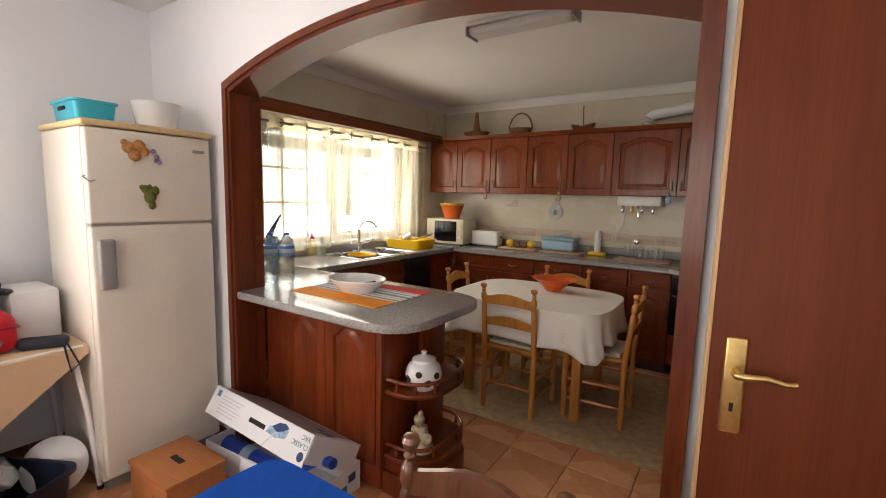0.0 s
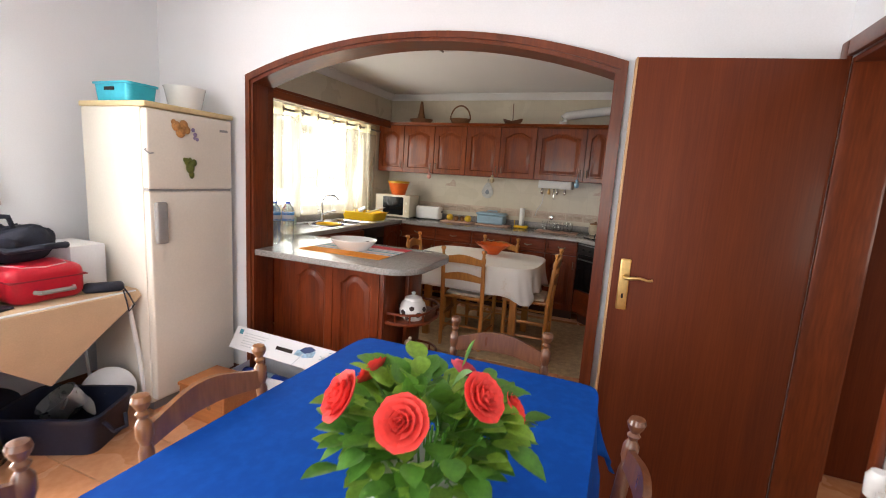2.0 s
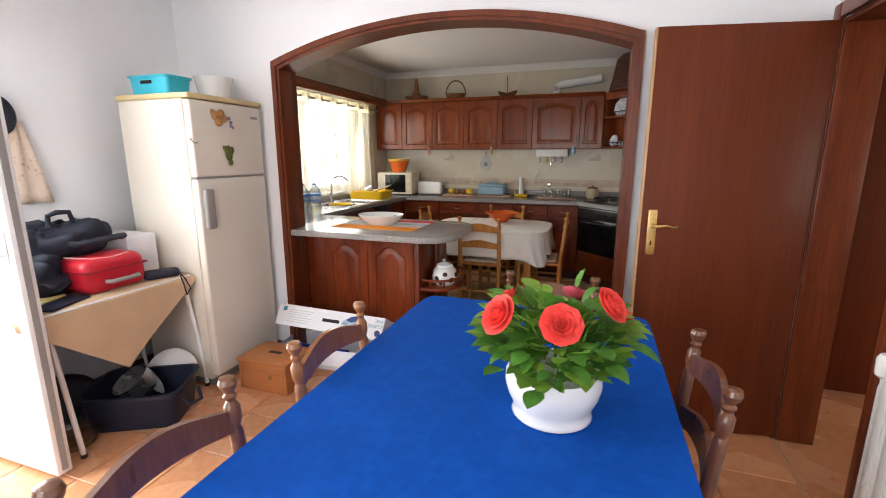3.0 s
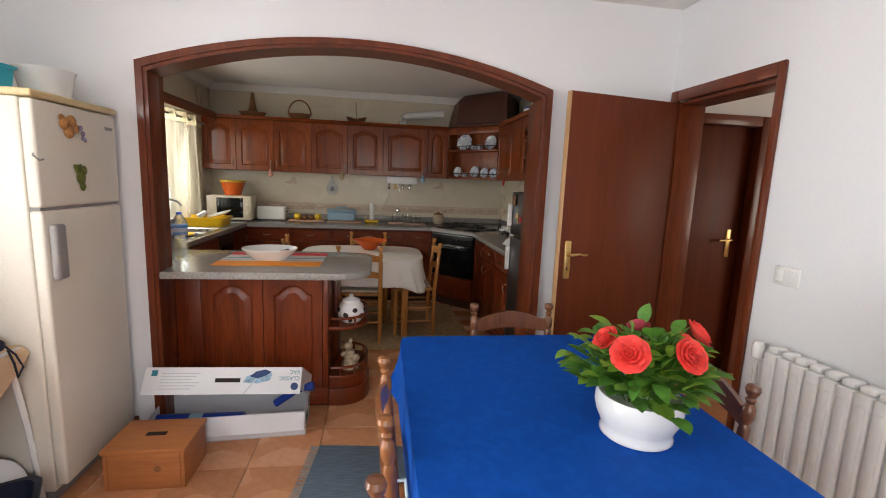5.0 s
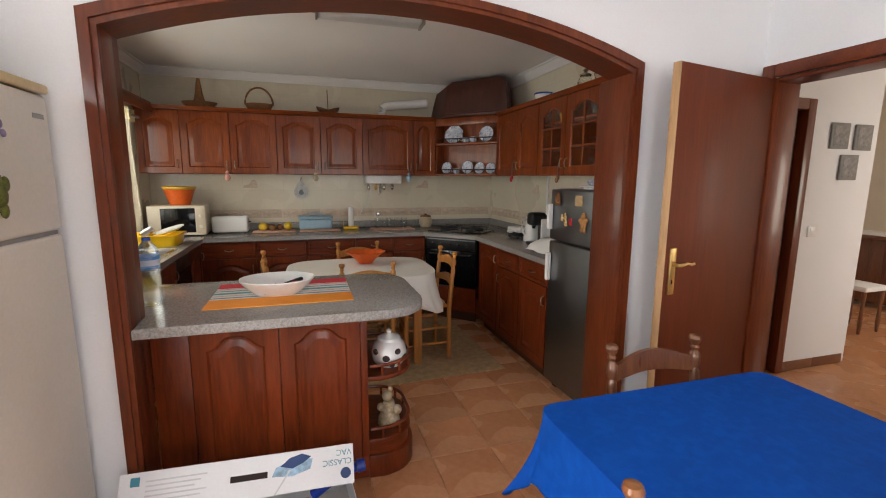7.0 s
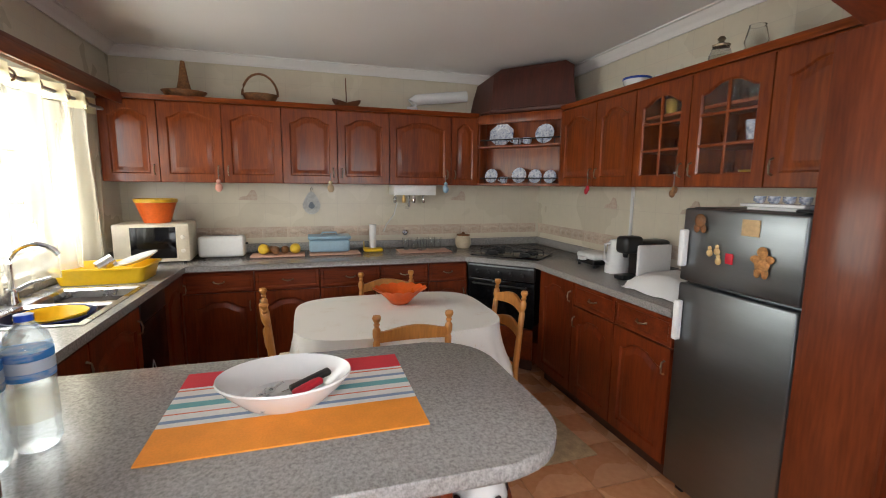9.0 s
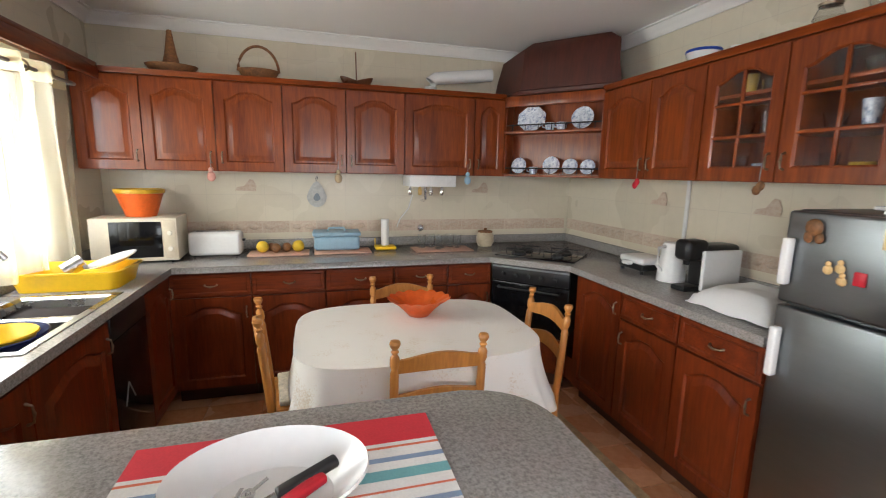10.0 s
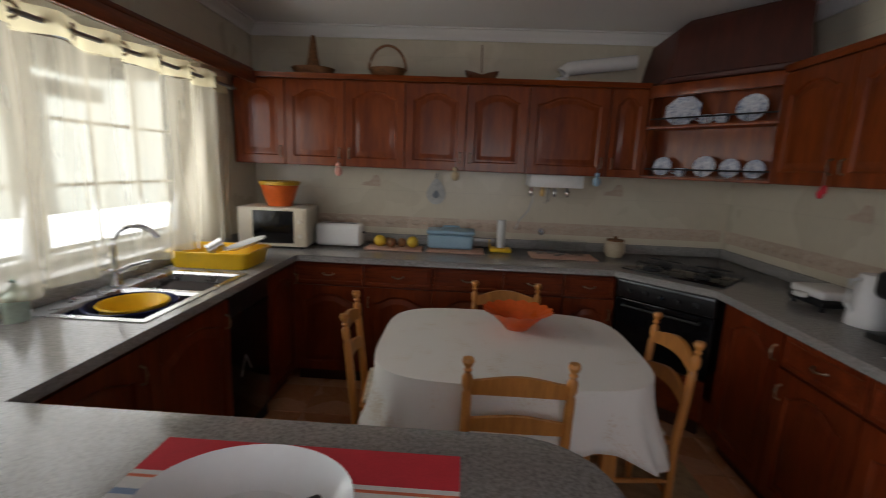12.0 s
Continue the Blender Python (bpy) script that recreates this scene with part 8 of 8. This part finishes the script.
# darker grey-brown sheet over most of the lid's top
part("lid_top_panel", moved(B((VX0 + 0.03, -0.305, 0.1201), (VX1 - 0.05, -0.02, 0.1206), 0), LIDM), M_LIDTOP, vb, "grey-brown panel on the lid")
part("printed_disc", moved(lathe(bmesh.new(), [(0.001, -0.0055), (0.020, -0.0055), (0.020, -0.0042)], (-1.602, 0, 0.018), 20, "y"), FRONT), M_PRINT, vb)
part("printed_square", moved(B((-2.35, -0.0052, 0.075), (-2.32, -0.0042, 0.105), 0), FRONT), M_PRINTTEAL, vb)
for k in range(6):
    part("text_bar", moved(B((-2.30, -0.0052, 0.085 - k * 0.016), (-2.30 + 0.20 - 0.02 * (k % 3), -0.0042, 0.090 - k * 0.016), 0), FRONT), M_PRINTGREY, vb)
FLIP = Matrix.Rotation(radians(90), 4, "X") @ Matrix.Rotation(radians(180), 4, "Z")
lettering("CLASSIC", 0.030, FRONT @ Matrix.Translation((VX1 - 0.002, -0.0050, 0.070)) @ FLIP, M_PRINTTEAL, vb)
lettering("VAC", 0.030, FRONT @ Matrix.Translation((VX1 - 0.002, -0.0050, 0.103)) @ FLIP, M_PRINTTEAL, vb)
vt = thing("vacuum_tube", (-2.1, 1.42, 0.007), "blue plastic vacuum cleaner tube lying in the carton", "vacuum part")
part("tube", tube(bmesh.new(), [(-2.38, 1.40, 0.06), (-2.10, 1.40, 0.06), (-1.92, 1.40, 0.06)], 0.050, 18), M_COBALT, vt)
part("collar", tube(bmesh.new(), [(-2.20, 1.40, 0.06), (-2.13, 1.40, 0.06)], 0.053, 18), M_PALEBLUE, vt, "clear plastic collar")
vn = thing("vacuum_nozzle", (-1.60, 1.42, 0.15), "blue plastic nozzle poking out of the carton", "vacuum part")
part("nozzle", tube(bmesh.new(), [(-1.74, 1.40, 0.16), (-1.62, 1.39, 0.248), (-1.56, 1.385, 0.263)], [0.022, 0.022, 0.020], 14), M_COBALT, vn)
part("collar", tube(bmesh.new(), [(-1.558, 1.385, 0.264), (-1.525, 1.383, 0.268)], [0.026, 0.024], 14), M_COBALT, vn)

# rugs
rug = thing("rag_rug", (-0.95, 0.85, 0), "blue-grey woven rag rug with fringed ends half under the table", "rug")
RM = pose(-1.47, 1.21, 0, 0, 0, -6)
part("weave", moved(B((0, -0.62, 0.001), (1.10, 0, 0.010), 0.003), RM), M_RUGBLUE, rug)
bm = bmesh.new()
for k in range(60):
    y = -0.005 - k * 0.0103
    tube(bm, [(0.002, y, 0.005), (-0.02, y + rnd.uniform(-0.005, 0.005), 0.004), (-0.045, y + rnd.uniform(-0.01, 0.01), 0.003)], 0.002, 5)
part("fringe", moved(bm, RM), M_FRINGE, rug)
solo("kitchen_rug", moved(B((-1.55, 0, 0.001), (0, 1.35, 0.009), 0.003), pose(-0.29, 2.63, 0, 0, 0, 2)), M_RUGBEIGE, (-1.1, 3.2, 0), "flat beige rug under the kitchen table", "rug")

# radiator
rad = thing("radiator", (0.52, 0.0, 0), "white cast radiator of tall fluted sections under the wall switch", "radiator")
for k in range(16):
    y = 0.445 - k * 0.061
    bm = B((0.455, y, 0.15), (0.53, y + 0.058, 0.80), 0.008, 2)
    sec = part("section", bm, M_WHITE, rad)
    part("top_grille", B((0.465, y + 0.005, 0.801), (0.525, y + 0.053, 0.828), 0.010, 2), M_WHITE, sec)
    part("face_rib", B((0.450, y + 0.012, 0.18), (0.4545, y + 0.046, 0.76), 0.002), M_WHITE, sec)
part("valve", lathe(bmesh.new(), [(0.014, 0.74), (0.024, 0.75), (0.026, 0.80), (0.018, 0.815), (0.001, 0.818)], (0.49, 0.565, 0), 14), M_WHITE, rad)
part("pipe", tube(bmesh.new(), [(0.49, 0.508, 0.745), (0.49, 0.565, 0.745), (0.49, 0.565, 0.70), (0.49, 0.565, 0.0)], 0.010, 8), M_WHITE, rad)
for y in (0.3, -0.3):
    part("bracket", B((0.531, y, 0.60), (XE - 0.001, y + 0.03, 0.66), 0), M_WHITE, rad)
for c in ((XE - 0.011, 0.545, 1.075),):
    sw = thing("light_switch", c, "white double light switch on the plaster wall", "switch")
    part("plate", B((c[0], c[1] - 0.06, c[2]), (XE - 0.001, c[1] + 0.06, c[2] + 0.08), 0.003), M_WHITE, sw)
    for dy in (-0.03, 0.03):
        part("rocker", B((c[0] - 0.004, c[1] + dy - 0.02, c[2] + 0.015), (c[0] - 0.0005, c[1] + dy + 0.02, c[2] + 0.065), 0.002), M_WHITE, sw)

# balcony door, apron and cap
bdoor = tagged(new("balcony_door"), "open white glazed balcony door", "door", "", "structure")
YL = 0.045
for lo, hi in (((-3.195, YL - 0.03, 0.02), (-3.10, YL + 0.03, 2.07)), ((-2.63, YL - 0.03, 0.02), (-2.535, YL + 0.03, 2.07)), ((-3.099, YL - 0.03, 0.02), (-2.631, YL + 0.03, 0.13)), ((-3.099, YL - 0.03, 0.86), (-2.631, YL + 0.03, 0.97)), ((-3.099, YL - 0.03, 1.97), (-2.631, YL + 0.03, 2.07))):
    part("frame_rail", B(lo, hi, 0.006), M_PVC, bdoor)
part("lower_panel", B((-3.099, YL - 0.012, 0.131), (-2.631, YL + 0.012, 0.859), 0.0), M_PVC, bdoor)
gl = part("pane", B((-3.099, YL - 0.004, 0.971), (-2.631, YL + 0.004, 1.969), 0), M_GLASS, bdoor)
gl.visible_shadow = False
part("handle", tube(bmesh.new(), [(-2.58, YL - 0.031, 1.02), (-2.58, YL - 0.06, 1.02), (-2.60, YL - 0.066, 1.02), (-2.70, YL - 0.066, 1.015)], 0.010, 8), M_PVC, bdoor)
part("handle_plate", B((-2.60, YL - 0.036, 0.98), (-2.565, YL - 0.0305, 1.12), 0.003), M_PVC, bdoor)
part("edge_seal", B((-2.5345, YL - 0.012, 0.04), (-2.5315, YL + 0.012, 2.05), 0), M_GREYPL, bdoor)
for y0, y1 in ((BAL[0], BAL[0] + 0.05), (BAL[1] - 0.05, BAL[1])):
    part("outer_frame", B((-3.44, y0, 0), (-3.36, y1, BAL[3]), 0.004), M_PVC, bdoor)
apr = thing("apron", (-3.19, 0.42, 1.15), "flower-patterned apron hanging from a hook on the wall", "apron")
bm = bmesh.new()
rows = []
for r in range(10):
    t = r / 9
    rows.append([bm.verts.new((XW + 0.012 + 0.012 * (1 + math.sin(i * 1.3 + 2 * t)), 0.42 + (i / 10 - 0.5) * (0.10 + 0.16 * t), 1.58 - 0.42 * t)) for i in range(11)])
for a, b in zip(rows, rows[1:]):
    for i in range(10):
        bm.faces.new((a[i], a[i + 1], b[i + 1], b[i]))
ap = part("cloth", bm, M_APRON, apr, smooth=180)
md = ap.modifiers.new("thickness", "SOLIDIFY")
md.thickness = 0.006
part("hook", tube(bmesh.new(), [(XW + 0.001, 0.42, 1.62), (XW + 0.04, 0.42, 1.62), (XW + 0.05, 0.42, 1.65)], 0.005, 6), M_PEWTER, apr)
part("strap", tube(bmesh.new(), [(XW + 0.02, 0.38, 1.575), (XW + 0.035, 0.42, 1.628), (XW + 0.02, 0.46, 1.575)], 0.005, 6), M_APRON, apr)
solo("cap", (lambda b: ([setattr(v.co, "x", max(v.co.x, XW + 0.003)) for v in b.verts], b)[1])(ball(bmesh.new(), (XW + 0.045, 0.365, 1.60), 0.085, (0.55, 0.9, 1.15), 16, 12)), M_BAG, (XW + 0.02, 0.365, 1.55), "black cap hanging on the wall above the side table", "cap")

# hall things
for x, z, s in ((1.925, 1.695, 0.185), (2.175, 1.69, 0.185), (2.06, 1.47, 0.185)):
    p = thing("picture", (x + s / 2, 1.99, z), "small dark picture in a pewter frame on the hall wall", "picture", "hall pictures")
    part("frame", B((x, 1.982, z), (x + s, 1.999, z + s), 0.004), M_FRAMEGR, p)
    part("print", B((x + 0.022, 1.979, z + 0.022), (x + s - 0.022, 1.9815, z + s - 0.022), 0), M_PICT, p)
sw2 = thing("light_switch", (1.86, 1.99, 1.05), "white light switch on the hall wall", "switch")
part("plate", B((1.83, 1.989, 1.05), (1.91, 1.999, 1.13), 0.002), M_WHITE, sw2)
part("rocker", B((1.845, 1.985, 1.065), (1.895, 1.9885, 1.115), 0.002), M_WHITE, sw2)
sd = thing("sideboard", (4.9, 2.9, 0), "dark wooden sideboard with a white runner in the far room", "sideboard")
part("body", B((4.55, 2.55, 0.06), (5.1, 3.6, 0.80), 0.01), M_WALNUT, sd)
part("top", B((4.50, 2.50, 0.801), (5.15, 3.65, 0.84), 0.008), M_WALNUT, sd)
for y in (2.58, 3.5):
    part("foot", B((4.57, y, 0), (4.63, y + 0.06, 0.06), 0), M_WALNUT, sd)
solo("table_runner", B((4.55, 2.52, 0.841), (5.1, 3.6, 0.848), 0.002), M_PAPER, (4.8, 3.06, 0.841), "white runner on the sideboard", "runner")
cft = thing("stool", (3.45, 2.52, 0), "small dark wooden stool with a pale seat in the far room", "stool")
part("seat", B((3.30, 2.38, 0.42), (3.62, 2.68, 0.47), 0.012), M_PAPER, cft)
for x, y in ((3.33, 2.41), (3.59, 2.41), (3.33, 2.65), (3.59, 2.65)):
    part("leg", lathe(bmesh.new(), [(0.012, 0), (0.02, 0.1), (0.014, 0.25), (0.02, 0.4), (0.02, 0.419)], (x, y, 0), 10), M_WALNUT, cft)
for y, z in ((3.62, 1.62), (3.45, 1.25)):
    p = thing("picture", (5.99, y, z), "small wooden-framed picture on the living room wall", "picture", "living room pictures")
    part("frame", B((5.975, y - 0.10, z), (5.999, y + 0.10, z + 0.22), 0.005), M_WALNUT, p)
    part("print", B((5.972, y - 0.07, z + 0.03), (5.9745, y + 0.07, z + 0.19), 0), M_PICT, p)

# ---- outside ----
# emissive backdrop wall, added to make the view outside the windows bright
m_day = bpy.data.materials.new("glowing_daylight_backdrop")
m_day.use_nodes = True
nt = m_day.node_tree
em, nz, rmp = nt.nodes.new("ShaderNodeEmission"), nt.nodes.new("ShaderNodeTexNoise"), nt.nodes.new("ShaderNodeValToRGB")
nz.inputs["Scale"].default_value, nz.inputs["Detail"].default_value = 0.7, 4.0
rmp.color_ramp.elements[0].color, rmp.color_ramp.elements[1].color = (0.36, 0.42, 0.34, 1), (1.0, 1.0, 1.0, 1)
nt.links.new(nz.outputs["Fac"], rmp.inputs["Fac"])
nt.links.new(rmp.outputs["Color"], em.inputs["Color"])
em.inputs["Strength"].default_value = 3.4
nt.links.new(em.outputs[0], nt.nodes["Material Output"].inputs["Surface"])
setting("backdrop", B((-9.3, -30, -0.149), (-9.2, 35, 9), 0), m_day, "glowing backdrop for the bright hazy distance outside the windows")
setting("ground", B((-60, -60, -0.45), (-3.46, 60, -0.15), 0), M_PAVE, "pale paved terrace and ground")
porch = thing("porch_roof", (-5.2, 2.6, 0), "timber porch roof on white posts outside the window", "porch")
part("roof_boards", B((-6.9, -2.2, 2.52), (-3.46, 7.5, 2.58), 0), M_SHADEROOF, porch)
for y in (-1.5, 0.0, 1.5, 3.0, 4.5, 6.0):
    part("rafter", B((-6.85, y, 2.40), (-3.47, y + 0.09, 2.519), 0), M_SHADEROOF, porch)
part("beam", B((-6.8, -2.2, 2.20), (-6.65, 7.5, 2.399), 0), M_SHADEROOF, porch)
for y in (-2.0, 2.2, 6.4):
    part("post", B((-6.82, y, -0.15), (-6.62, y + 0.2, 2.199), 0.01), M_PVC, porch)

# ---- tiles, last ----
TS = 0.335
bm = box(bmesh.new(), (-TS / 2 + 0.0025, -TS / 2 + 0.0025, -0.0055), (TS / 2 - 0.0025, TS / 2 - 0.0025, 0.0), 0)
top_edges = [e for e in bm.edges if all(v.co.z > -0.001 for v in e.verts)]
bmesh.ops.bevel(bm, geom=top_edges, offset=0.002, segments=1, affect="EDGES")
tile_mesh = mesh_of("tile", bm, M_TERRACOTTA, 0)
ix = 0
for j in range(22):
    for i in range(12):
        x, y = XE - 0.02 - TS * (i + 0.5), 4.74 - TS * (j + 0.5)
        if x < XW - 0.1:
            continue
        t = new("tile", tile_mesh)
        t.parent = floor
        t.location = (x, y, 0.0)
BW = 0.20
bm = bmesh.new()
box(bm, (-BW / 2 + 0.001, -0.004, -0.045), (BW / 2 - 0.001, 0.0, 0.045), 0.0)
for dx in (-0.045, 0.045):
    ball(bm, (dx, -0.004, 0.0), 0.03, (1.2, 0.22, 0.7), 8, 6)
border_mesh = mesh_of("border_tile", bm, M_BORDER)
k = 0
x = XW + BW / 2 + 0.02
while x < XK - BW / 2:
    t = new("border_tile", border_mesh)
    t.parent = wall_north
    t.location = (x, YN - 0.0005, 1.075)
    x += BW
y = YN - BW / 2 - 0.01
while y > 2.4:
    t = new("border_tile", border_mesh)
    t.parent = wall_kitchen_east
    t.matrix_basis = pose(XK - 0.0005, y, 1.075, 0, 0, -90)
    y -= BW
bm = bmesh.new()
prism(bm, [(-0.075, -0.035), (0.07, -0.04), (0.075, 0.0), (0.055, 0.045), (0.03, 0.05), (-0.01, 0.0), (-0.06, -0.01)], 0.005, Matrix.Translation((0, -0.0055, 0)))
shell_mesh = mesh_of("decor_tile", bm, M_BORDER)
for x in (-2.28, -0.42):
    t = new("decor_tile", shell_mesh)
    t.parent = wall_north
    t.location = (x, YN - 0.0005, 1.385)
for y in (3.62, 2.86):
    t = new("decor_tile", shell_mesh)
    t.parent = wall_kitchen_east
    t.matrix_basis = pose(XK - 0.0005, y, 1.36, 0, 0, -90)
SKW = 0.335
bm = box(bmesh.new(), (-SKW / 2 + 0.001, -0.009, 0.0), (SKW / 2 - 0.001, 0.0, 0.075), 0.002)
skirt_mesh = mesh_of("skirting_tile", bm, M_SKIRT)
sk = tagged(new("baseboard"), "brown glazed skirting tiles", "baseboard", "", "structure")
for k in range(2):
    t = new("skirting_tile", skirt_mesh)
    t.parent = sk
    t.location = (XW + 0.2 + k * SKW, YA - 0.0005, 0.0)
for k in range(4):
    t = new("skirting_tile", skirt_mesh)
    t.parent = sk
    t.matrix_basis = pose(XW + 0.0005, YA - 0.2 - k * SKW, 0.0, 0, 0, 90)
for k in range(9):
    t = new("skirting_tile", skirt_mesh)
    t.parent = sk
    t.matrix_basis = pose(XE - 0.0005, 0.53 - k * SKW, 0.0, 0, 0, -90)
for k in range(2):
    t = new("skirting_tile", skirt_mesh)
    t.parent = sk
    t.location = (1.735 + SKW / 2 + k * SKW, 1.9995, 0.0)
